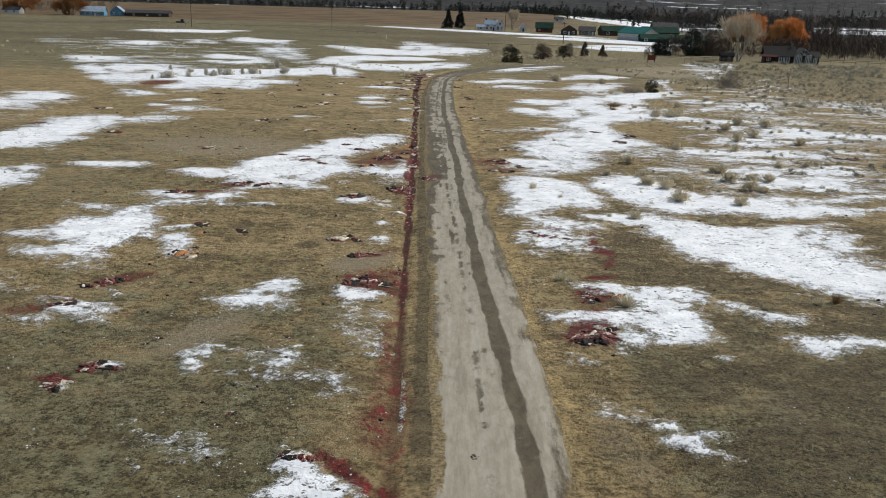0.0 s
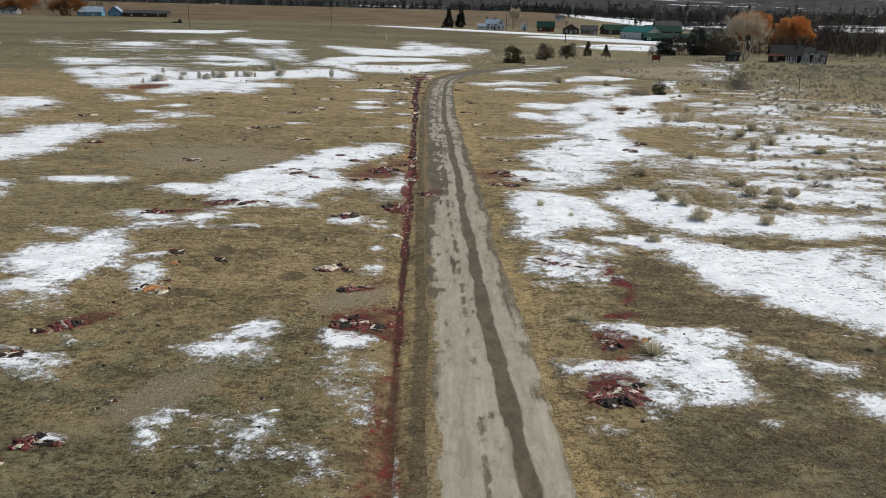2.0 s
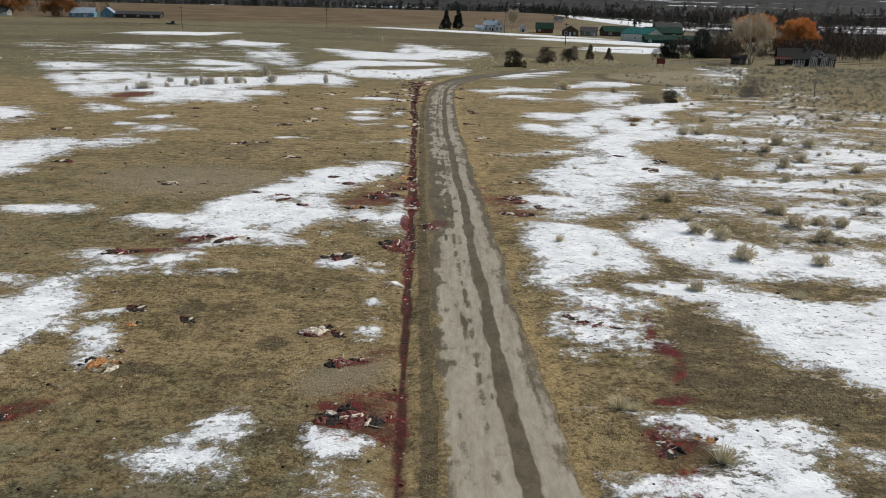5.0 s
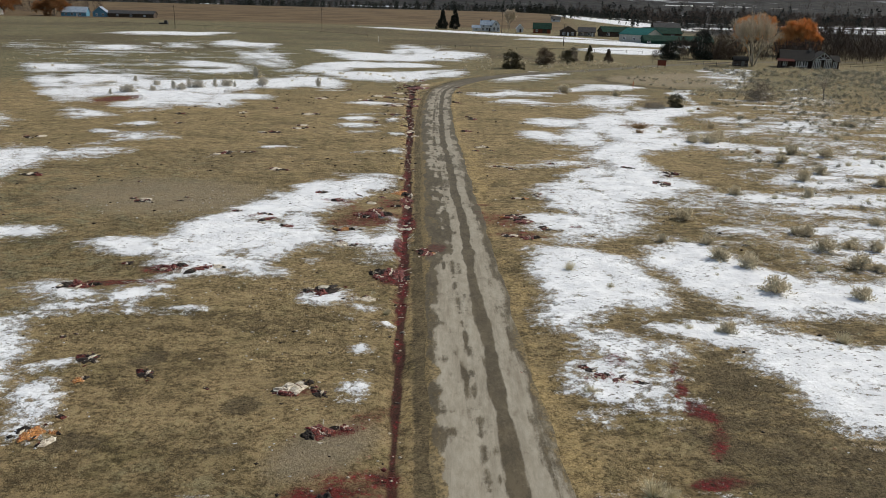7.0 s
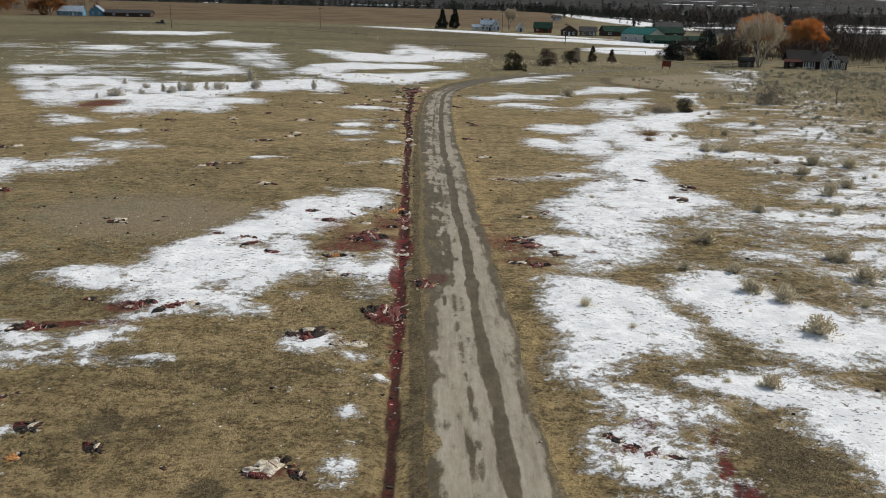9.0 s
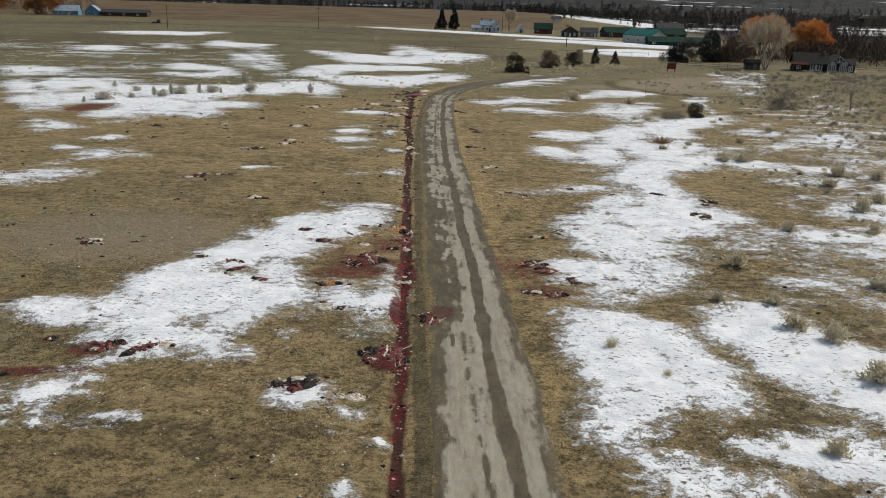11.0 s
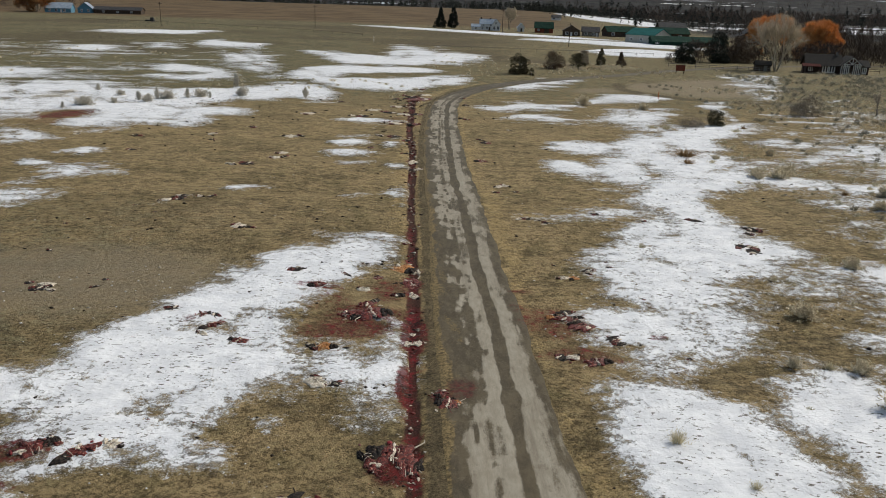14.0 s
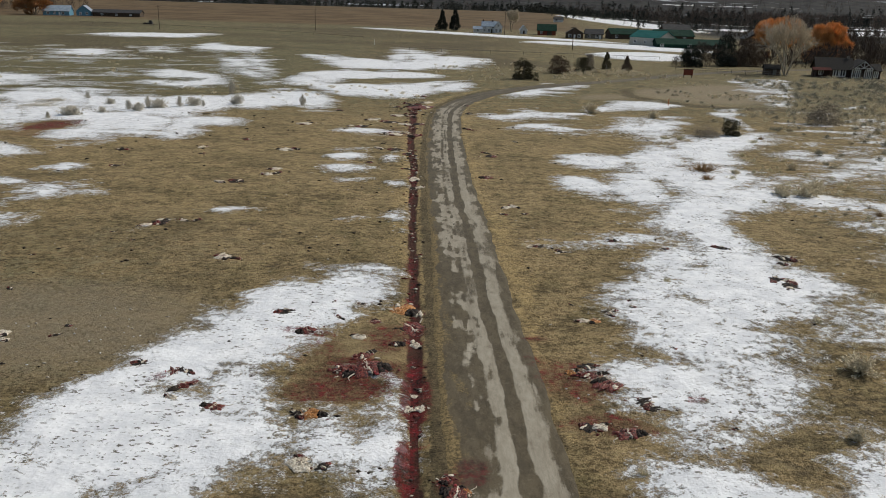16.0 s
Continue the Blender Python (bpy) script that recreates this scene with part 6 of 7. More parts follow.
def leafy_tree(name, x, y, height, width, label, leaf, seed, shape="round", n=2200, size=0.34, category="tree"):
    """A trunk with short limbs and a crown of many small leaf sprays with gaps between clumps."""
    g = np.random.default_rng(seed)
    n, size = int(n * 2.8), size * 0.62
    t = base(name, x, y, ground_at(x, y) - 0.08)
    limbs = [((0, 0, 0), (0, 0, height * 0.8), 0.03 * height, 0.008 * height)]
    centres, radii = [], []
    count = 26 if shape == "round" else 60
    for i in range(count):
        a = g.uniform(0, 2 * math.pi)
        if shape == "round" and i < 8:
            z, reach, rad = g.uniform(0.08, 0.2), width * 0.5 * g.uniform(0.45, 0.75), width * 0.17
        elif shape == "round":
            z = g.uniform(0.06, 0.88)
            reach = width / 2 * math.sqrt(max(0.03, 1 - ((z - 0.38) / 0.58) ** 2)) * g.uniform(0.3, 0.85)
            rad = width * g.uniform(0.14, 0.24)
        else:
            z = 0.08 + 0.88 * (i / count)
            reach = width / 2 * (1 - z) ** 0.8 * g.uniform(0.55, 1.0)
            rad = width * 0.13 * (1.15 - z)
        c = (reach * math.cos(a), reach * math.sin(a), z * height)
        centres.append(c)
        radii.append(rad)
        limbs.append(((0, 0, z * height * 0.8), c, 0.008 * height, 0.003 * height))
    sheet("trunk", *tubes(limbs, 5), BARK, t)
    k = g.integers(0, count, n)
    w = g.normal(size=(n, 3))
    w /= np.linalg.norm(w, axis=1, keepdims=True)
    P = np.array(centres)[k] + w * (np.array(radii)[k] * g.uniform(0.5, 1.1, n))[:, None] * (1, 1, 0.8)
    P[:, 2] = np.maximum(P[:, 2], 0.1)
    D = w + g.normal(0, 0.5, w.shape) + ((0, 0, 0.25) if shape == "round" else (0, 0, -0.25))
    v, f = slivers(P, D, size * g.uniform(0.6, 1.4, n), size * 0.55, g)
    sheet("crown", v, f, leaf, t, shade=False)
    return tagged(t, label, category)


leafy_tree("fir_tree", 0.6, 512, 12.0, 7.4, "dark green pointed fir beside a twin", FIR, 1, "cone", 3000, 0.9)
leafy_tree("fir_tree", 8.0, 515, 12.6, 7.2, "dark green tall fir beside a twin", FIR, 2, "cone", 3000, 0.9)
leafy_tree("juniper", 18.1, 225.6, 5.0, 5.0, "round dark olive juniper on snow by the road bend", JUNIPER, 3, n=3200)
leafy_tree("juniper", 20.6, 221, 2.2, 1.3, "small dark juniper beside a larger one", JUNIPER, 4, n=500, size=0.22)
leafy_tree("juniper", 29.4, 246, 4.4, 5.6, "brownish round bush by the road bend", RUSSET, 5, n=2600)
leafy_tree("juniper", 36.4, 252, 4.0, 4.2, "dark juniper in a row by the road bend", JUNIPER, 6, n=2000)
leafy_tree("juniper", 38.8, 255, 5.2, 3.0, "slim grey leafless juniper in a row", BROWN_TWIG, 7, n=1500)
leafy_tree("juniper", 44.4, 259, 5.4, 3.4, "upright dark juniper in a row", JUNIPER, 8, "cone", n=1800)
leafy_tree("juniper", 51.0, 263.5, 4.2, 3.2, "reddish brown pointed juniper in a row", RUSSET, 9, "cone", n=1500)
leafy_tree("pine", 76.6, 288, 6.8, 7.0, "dark green spreading pine near the yard", FIR, 10, n=3000, size=0.5)
leafy_tree("pine", 89.5, 295, 9.8, 8.5, "tall dark pine by the barn", FIR, 11, n=3400, size=0.55)
leafy_tree("shrub", 97.5, 300, 8.0, 12.0, "wide brown leafless shrub near the big tree", RUSSET, 12, n=3600, size=0.6)
leafy_tree("juniper", 37.4, 143.6, 2.3, 2.5, "dark round juniper on the snowy bank", JUNIPER, 13, n=1800, size=0.2)
leafy_tree("shrub", 33.6, 142.4, 1.3, 4.2, "low grey-brown leafless shrub beside a dark juniper", BROWN_TWIG, 14, n=1500, size=0.2)
leafy_tree("shrub", 56.5, 158.6, 3.0, 5.6, "rounded grey leafless shrub in the sagebrush", BROWN_TWIG, 15, n=1700, size=0.26)
bare_tree("sapling", 69.1, 160.4, 4.4, 1.6, 1, "thin leafless sapling standing in the sagebrush", ASH_TWIG, BARK, 26, 3, 4, 0.35, 0.5, 0.03)
bare_tree("cottonwood", 95.6, 263.4, 17.0, 15.5, 5, "large pale leafless cottonwood beside the log house", ASH_TWIG, PALE_BARK, 20, 4, 5, 0.42, 1.3, 0.045)
bare_tree("willow", 131, 357, 15.5, 20, 6, "tall bright orange leafless willow", ORANGE, BARK, 21, 4, 40, 0.5, 1.9, 0.09)
bare_tree("willow", 137.5, 329, 14.0, 16, 6, "broad bright orange leafless willow behind the log house", ORANGE, BARK, 22, 4, 40, 0.5, 1.9, 0.09)
bare_tree("willow", -262, 570, 13, 22, 5, "dull orange leafless willow beside a blue house", DULL_ORANGE, BARK, 23, 4, 12, 0.5, 2.0, 0.12)
bare_tree("willow", -298, 572, 13, 24, 5, "dull orange leafless willow by a white cottage", DULL_ORANGE, BARK, 24, 4, 12, 0.5, 2.0, 0.12)
bare_tree("cottonwood", 41.5, 520, 13, 7, 2, "thin grey leafless tree behind the farmhouse", ASH_TWIG, BARK, 25, 4, 8, 0.45, 1.6, 0.08)


def woods(name, areas, label, crown, seed, cone=False, detail=46):
    """Many simple trees over strips (x0, x1, y0, y1, count, height) as one mesh."""
    g = np.random.default_rng(seed)
    V, F, k = [], [], 0
    for x0, x1, y0, y1, count, height in areas:
        for _ in range(count):
            x, y, h = g.uniform(x0, x1), g.uniform(y0, y1), height * g.uniform(0.55, 1.25)
            z = ground_at(x, y)
            u = g.uniform(0, 1, detail) ** 0.8
            r = h * (0.24 * (1 - u) if cone else 0.34 * np.sqrt(np.clip(1 - (2 * u - 0.9) ** 2 * 0.8, 0.02, 1))) * g.uniform(0.3, 1.0, detail)
            a = g.uniform(0, 2 * math.pi, detail)
            P = np.stack([x + r * np.cos(a), y + r * np.sin(a), z + h * (0.06 + 0.86 * u)], 1)
            D = np.stack([np.cos(a) * 0.6, np.sin(a) * 0.6, np.full(detail, -0.3 if cone else 1.0)], 1) + g.normal(0, 0.25, (detail, 3))
            P = np.vstack([P, [[x, y, z - 0.3]]])
            D = np.vstack([D, [[0, 0, 1]]])
            ln = np.append(h * g.uniform(0.12, 0.28, detail), h * 0.9)
            wd = np.append(np.full(detail, h * (0.09 if cone else 0.026)), h * 0.03)
            v, f = slivers(P, D, ln, wd, g)
            V.append(v)
            F.append(f + k)
            k += len(v)
    ob = sheet(name, np.vstack(V), np.vstack(F), crown, shade=False)
    return tagged(ob, label, "woods", kind="stuff")


woods("far_conifers", [(-700, 260, 1060, 1150, 380, 9), (110, 330, 760, 900, 220, 7), (140, 300, 545, 680, 160, 5.5), (60, 160, 1040, 1100, 40, 10), (430, 900, 900, 1300, 160, 11), (-800, 1300, 1300, 1900, 700, 15), (100, 900, 1000, 1300, 260, 12), (330, 520, 430, 520, 20, 6)],
      "distant belt of dark conifers across the valley", FIR, 31, True, 44)
woods("far_bare_trees", [(160, 380, 300, 400, 700, 5.6), (165, 380, 400, 540, 420, 5.2), (180, 330, 600, 760, 160, 6), (330, 560, 600, 760, 70, 4.5), (260, 800, 900, 1200, 220, 13), (-460, -262, 590, 680, 90, 9), (-700, 200, 1160, 1300, 120, 11), (200, 1300, 1250, 1800, 420, 16), (150, 210, 380, 460, 50, 10)],
      "distant leafless brown woods along the valley floor", BROWN_BUSH, 32, False, 84)
woods("brown_thicket", [(82, 132, 294, 316, 90, 5.6), (122, 210, 292, 322, 190, 6.2), (70, 84, 285, 296, 12, 3.0)], "dense dark brown leafless thicket behind the log house", BROWN_BUSH, 34, False, 90)
woods("hillside_trees", [(-900, 2300, 1900, 2900, 900, 22), (300, 1500, 1350, 1900, 260, 18)], "dark trees scattered over a distant hillside", BROWN_BUSH, 35, False, 26)
woods("far_pale_trees", [(170, 520, 650, 820, 60, 12), (300, 700, 850, 1000, 60, 13)], "distant thin leafless trees above the snow", BROWN_BUSH, 33, False, 50)


# ---- far snowfields on the valley floor ----
snow_patch(1.1, [(300, 640, 110, 35, 0), (420, 700, 130, 30, 5)])
snow_patch(1.2, [(560, 900, 200, 60, 0), (300, 900, 120, 40, 0)])
snow_patch(1.3, [(780, 1250, 260, 70, 4), (520, 1150, 160, 40, 0)], 1)
snow_patch(1.3, [(960, 1780, 220, 60, 5), (720, 2000, 180, 40, 0)], 1)


# ---- sagebrush and tussocks ----
def brush_arrays(g, size, kind):
    """Twigs and leaf sprays of one low bush, one metre wide at size 1."""
    n = 70 if kind == "sage" else 200
    a, tilt = g.uniform(0, 2 * math.pi, n), np.abs(g.normal(0, 0.62 if kind == "sage" else 0.6, n))
    d = np.stack([np.sin(tilt) * np.cos(a), np.sin(tilt) * np.sin(a), np.cos(tilt)], 1)
    h = (0.62 if kind == "sage" else 0.62) * g.uniform(0.6, 1.1, n)
    p = np.stack([0.10 * np.cos(a) * g.uniform(0, 1, n), 0.10 * np.sin(a) * g.uniform(0, 1, n), np.zeros(n) - 0.02], 1)
    twigs = slivers(p * size, d, h * size, (0.016 if kind == "sage" else 0.018) * size, g)
    m = 1700 if kind == "sage" else 160
    k = g.integers(0, n, m)
    q = p[k] + d[k] * (h[k] * g.uniform(0.35, 1.0, m))[:, None] + g.normal(0, 0.035 if kind == "sage" else 0.0, (m, 3))
    q[:, 2] = np.maximum(q[:, 2], 0.01)
    e = d[k] + g.normal(0, 0.9 if kind == "sage" else 0.45, (m, 3)) + (0, 0, 0.3)
    leaves = slivers(q * size, e, size * g.uniform(0.05, 0.11, m), size * (0.042 if kind == "sage" else 0.02), g)
    return twigs, leaves


def make_brush(name, kind, leaf, twig, label, category, seed):
    g = np.random.default_rng(seed)
    t = base(name, 0, -40, ground_at(0, -40))
    twigs, leaves = brush_arrays(g, 1.0, kind)
    sheet("twig_clump", *twigs, twig, t, shade=False)
    sheet("foliage", *leaves, leaf, t, shade=False)
    return tagged(t, label, category, group=f"{category} plants")


BUSHES = []
BUSHES += [(16.7, 62.0, 1.49, 's'), (17.9, 60.5, 1.37, 's'), (17.7, 56.3, 1.76, 's'), (22.0, 55.6, 1.24, 's'), (21.9, 60.0, 1.03, 'g'), (24.7, 61.0, 1.19, 's'), (24.2, 64.4, 0.98, 's'), (27.6, 64.6, 0.91, 's'), (17.0, 65.4, 0.68, 's'), (14.2, 65.8, 0.53, 's'), (17.4, 71.8, 0.93, 's'), (15.8, 65.8, 0.84, 'g'), (24.2, 68.4, 0.81, 's'), (24.9, 68.3, 0.73, 's'), (28.2, 70.2, 0.84, 'g'), (37.8, 101.0, 1.32, 's'), (34.5, 95.9, 1.11, 's'), (40.7, 99.3, 1.30, 's'), (40.6, 94.3, 1.22, 'g'), (29.0, 107.2, 0.97, 's')]
BUSHES += [(31.1, 107.5, 1.40, 's'), (32.6, 86.4, 1.09, 's'), (35.8, 90.0, 0.92, 's'), (24.3, 113.8, 2.22, 't'), (56.3, 125.7, 1.57, 's'), (18.2, 49.8, 1.12, 'g'), (12.7, 50.5, 0.81, 'g'), (13.1, 50.5, 0.70, 's'), (11.4, 50.8, 0.60, 'g'), (5.6, 44.3, 0.98, 'g'), (6.3, 37.6, 1.05, 'g'), (-2.8, 52.1, 0.65, 'g'), (8.2, 22.2, 0.56, 'g'), (8.9, 34.0, 0.92, 'g'), (15.6, 34.2, 0.55, 'g'), (5.8, 32.7, 0.52, 'g'), (6.8, 37.4, 0.76, 'g'), (18.5, 35.1, 0.85, 'g'), (19.5, 35.5, 0.86, 't'), (7.1, 59.2, 0.85, 'g')]
BUSHES += [(8.9, 56.5, 0.62, 'g'), (-3.7, 54.8, 0.46, 'g'), (26.2, 65.1, 0.77, 's'), (25.6, 60.5, 0.84, 's'), (39.1, 85.2, 1.08, 's'), (30.1, 79.9, 0.79, 's'), (24.2, 80.3, 0.69, 's'), (31.5, 160.3, 1.55, 's'), (27.0, 79.1, 0.78, 'g'), (31.1, 71.1, 0.86, 's'), (5.4, 63.1, 0.67, 'g'), (11.9, 83.5, 0.55, 'g'), (29.1, 108.3, 0.97, 's'), (32.4, 108.7, 1.42, 's'), (34.0, 100.8, 1.08, 't'), (28.2, 116.9, 0.85, 's'), (40.2, 140.8, 1.28, 't'), (25.4, 118.0, 2.43, 't')]
BUSHES += [(22.6, 164.6, 1.53, 's'), (27.3, 139.2, 2.2, 'g'), (29.0, 138.6, 1.5, 'g'), (38.2, 138.0, 1.9, 'g'), (58.6, 137.4, 2.4, 'w'), (35.6, 120.8, 0.90, 's'), (-56.9, 165.1, 1.82, 'f'), (-50.9, 158.9, 1.98, 'f'), (-46.0, 153.2, 1.68, 'f'), (-44.3, 152.3, 1.44, 'f'), (-44.1, 155.6, 1.72, 'f'), (-42.6, 155.9, 1.73, 'f'), (-40.2, 157.9, 2.01, 'f'), (-38.7, 159.6, 1.80, 'f'), (-36.9, 158.6, 0.98, 'f'), (-32.9, 163.1, 1.62, 'f'), (-22.8, 163.2, 1.91, 'f'), (-51.0, 146.0, 2.26, 'f'), (-52.6, 142.8, 1.09, 'f'), (-48.3, 149.5, 0.88, 'f'), (-37.7, 178.9, 1.53, 'f'), (-60.1, 154.7, 3.00, 'w'), (-60.3, 161.9, 2.40, 'w')]

MODELS = {
    "s": [make_brush("sagebrush", "sage", SAGE, TWIG, "pale grey-tan rounded sagebrush on snow and grass", "sagebrush", 50 + i) for i in range(4)],
    "g": [make_brush("grass_tussock", "grass", STRAW, STRAW, "pale straw-coloured grass tussock", "grass tussock", 60 + i) for i in range(3)],
    "t": [make_brush("rusty_tussock", "grass", RUST_GRASS, RUST_GRASS, "rusty tan grass tussock on snow", "grass tussock", 70 + i) for i in range(2)],
    "f": [make_brush("frosted_brush", "sage", FROST, FROST, "pale frosted leafless brush standing in snow", "brush", 85 + i) for i in range(2)],
    "w": [make_brush("dead_brush", "sage", FROST, TWIG, "sprawling grey dead brush on snow", "dead brush", 80)],
}
used = set()
for i, (x, y, w, kind) in enumerate(BUSHES):
    models = MODELS[kind]
    model = models[i % len(models)]
    s = w * (0.72 + 0.2 * math.sin(i * 3.3)) if kind == 'f' else w / 0.95
    m = Matrix.LocRotScale((x, y, ground_at(x, y)), Euler((0, 0, i * 2.1)), (s, s, (w * (0.95 + 0.3 * math.sin(i * 5.1)) if kind == 'f' else min(s, 0.7) if kind == 'w' else min(s, 1.35)) * (0.95 + 0.2 * math.sin(i))))
    if model.name in used:
        copy_thing(model, m)
    else:
        model.matrix_basis = m
        used.add(model.name)


def brush_stuff(name, areas, label, leaf, seed, kind="sage"):
    """Low scrub over rounded areas (x0, x1, y0, y1, count, size), in clumps with gaps between."""
    g = np.random.default_rng(seed)
    V, F, k = [], [], 0
    for x0, x1, y0, y1, count, size in areas:
        x, y = g.uniform(x0, x1, count * 2), g.uniform(y0, y1, count * 2)
        rim = np.hypot((x - (x0 + x1) / 2) / (x1 - x0) * 2, (y - (y0 + y1) / 2) / (y1 - y0) * 2)
        worth = 1.15 - rim + 0.9 * fractal(x / 8, y / 14, 4, 120) + 0.15 * g.normal(size=len(x))
        order = np.argsort(-worth)[:count]
        for cx, cy in zip(x[order], y[order]):
            tw, lv = brush_arrays(g, size * g.uniform(0.5, 1.4), kind)
            keep = g.permutation(len(lv[0]) // 3)[:170]
            leafy = lv[0].reshape(-1, 3, 3)[keep]
            leafy = (leafy - leafy.mean(1, keepdims=True)) * 1.35 + leafy.mean(1, keepdims=True)
            v = np.vstack([leafy.reshape(-1, 3), tw[0].reshape(-1, 3, 3)[:8].reshape(-1, 3)])
            V.append(v * (1.1, 1.1, 0.85) + (cx, cy, ground_at(cx, cy)))
            F.append(np.arange(len(v)).reshape(-1, 3) + k)
            k += len(v)
    ob = sheet(name, np.vstack(V), np.vstack(F), leaf, shade=False)
    return tagged(ob, label, "brush", kind="stuff")


brush_stuff("sagebrush_scrub", [(24, 60, 55, 105, 130, 0.75), (35, 85, 105, 165, 220, 0.9), (42, 125, 130, 205, 450, 0.95), (72, 160, 188, 256, 480, 1.3), (80, 150, 190, 254, 360, 0.9), (120, 180, 180, 260, 200, 1.2), (26, 50, 60, 80, 40, 0.6)],
            "scattered grey sagebrush scrub over snow streaks", SCRUB, 91)
brush_stuff("pale_scrub", [(40, 90, 108, 165, 240, 0.85), (46, 125, 132, 205, 560, 0.95), (72, 160, 186, 256, 640, 1.25)], "scattered pale olive sagebrush scrub", SAGE, 94)
brush_stuff("straw_tufts", [(18, 48, 58, 92, 90, 0.55), (26, 66, 88, 130, 170, 0.75), (12, 26, 44, 66, 26, 0.4)], "small pale straw tufts between snow streaks", STRAW, 93)
brush_stuff("far_scrub", [(-60, -5, 165, 200, 60, 0.9), (-5, 30, 205, 300, 60, 1.0), (10, 60, 215, 260, 60, 1.2), (26, 56, 238, 264, 110, 1.6), (-150, -30, 185, 300, 60, 0.9)], "low grey scrub along the snow band", SAGE, 92)


# ---- matted grass ----
def grass_stuff(name, x0, x1, y0, y1, count, tall, lean, material, label, seed, rule):
    g = np.random.default_rng(seed)
    x, y = g.uniform(x0, x1, count), g.uniform(y0, y1, count)
    k = rule(x, y) & (snow_over(x, y) < 0.25)
    x, y = x[k], y[k]
    b = 5
    X, Y = np.repeat(x, b) + g.normal(0, 0.05, len(x) * b), np.repeat(y, b) + g.normal(0, 0.05, len(x) * b)
    a, tilt = g.uniform(0, 2 * math.pi, len(X)), np.abs(g.normal(lean, 0.35, len(X)))
    d = np.stack([np.sin(tilt) * np.cos(a), np.sin(tilt) * np.sin(a), np.cos(tilt)], 1)
    P = np.stack([X, Y, ground_z(X, Y) - 0.01], 1)
    v, f = slivers(P, d, tall * g.uniform(0.5, 1.3, len(X)), tall * 0.16, g)
    ob = sheet(name, v, f, material, shade=False)
    return tagged(ob, label, "grass", kind="stuff")


def open_field(x, y):
    u = x - road_x(y)
    bare = lobed(SOILS, x, y, 0.7)
    return ((u < -3.6) | (u > 2.6)) & (rng.uniform(0, 1, len(x)) > bare * 0.9) & (fractal(x / 1.2, y / 1.2, 3, 77) > -0.15)


def verge_only(x, y):
    u = x - road_x(y)
    w = 0.8 * fractal(x / 1.5, y / 3, 2, 5)
    return (u > 2.2) & (u < 4.3 + w) | (u > -3.0) & (u < -2.4) & (fractal(x, y / 2, 2, 6) > -0.1)


grass_stuff("matted_grass", -26, 30, 17, 90, 60000, 0.11, 1.0, GRASS, "short matted brown winter grass", 101, open_field)
grass_stuff("verge_grass", -8, 9, 14, 150, 10000, 0.12, 1.2, VERGE, "taller tan dry grass along the road verge", 102, verge_only)


# ---- clods and debris ----
def lump(bm, g, x, y, z, rx, ry, rz, rough=0.35, level=1):
    """A knobbly flattened lump."""
    made = bmesh.ops.create_icosphere(bm, subdivisions=level, radius=1.0)["verts"]
    turn = Matrix.Rotation(float(g.uniform(0, 6.28)), 3, "Z")
    for v in made:
        s = 1 + rough * float(g.normal())
        v.co = turn @ Vector((v.co.x * rx * s, v.co.y * ry * s, v.co.z * rz * s)) + Vector((x, y, z))


def hide_sheet(g, seed, long, deep, tall):
    """A slumped, folded sheet with a torn rim and a thickness, lying on the ground."""
    rings, spokes = 7, 26
    verts, faces = [], []
    for k in range(rings + 1):
        f = k / rings
        for i in range(spokes):
            a = 2 * math.pi * i / spokes
            rim = 0.74 + 0.50 * noise.noise(Vector((math.cos(a) * 1.6, math.sin(a) * 1.6, seed * 0.7))) + 0.45 * noise.noise(Vector((math.cos(a) * 4.5, math.sin(a) * 4.5, seed)))
            x, y = math.cos(a) * f * rim * long, math.sin(a) * f * rim * deep
            fold = 0.35 + 1.3 * abs(noise.noise(Vector((x * 7, y * 10, seed)))) + 0.8 * noise.noise(Vector((x * 19, y * 19, seed)))
            verts.append((x, y, tall * (1 - f ** 2.2) * fold + 0.02 - 0.05 * (f > 0.99)))
    for k in range(rings):
        for i in range(spokes):
            j = (i + 1) % spokes
            faces.append((k * spokes + i, (k + 1) * spokes + i, (k + 1) * spokes + j, k * spokes + j))
    return np.array(verts), np.array(faces)


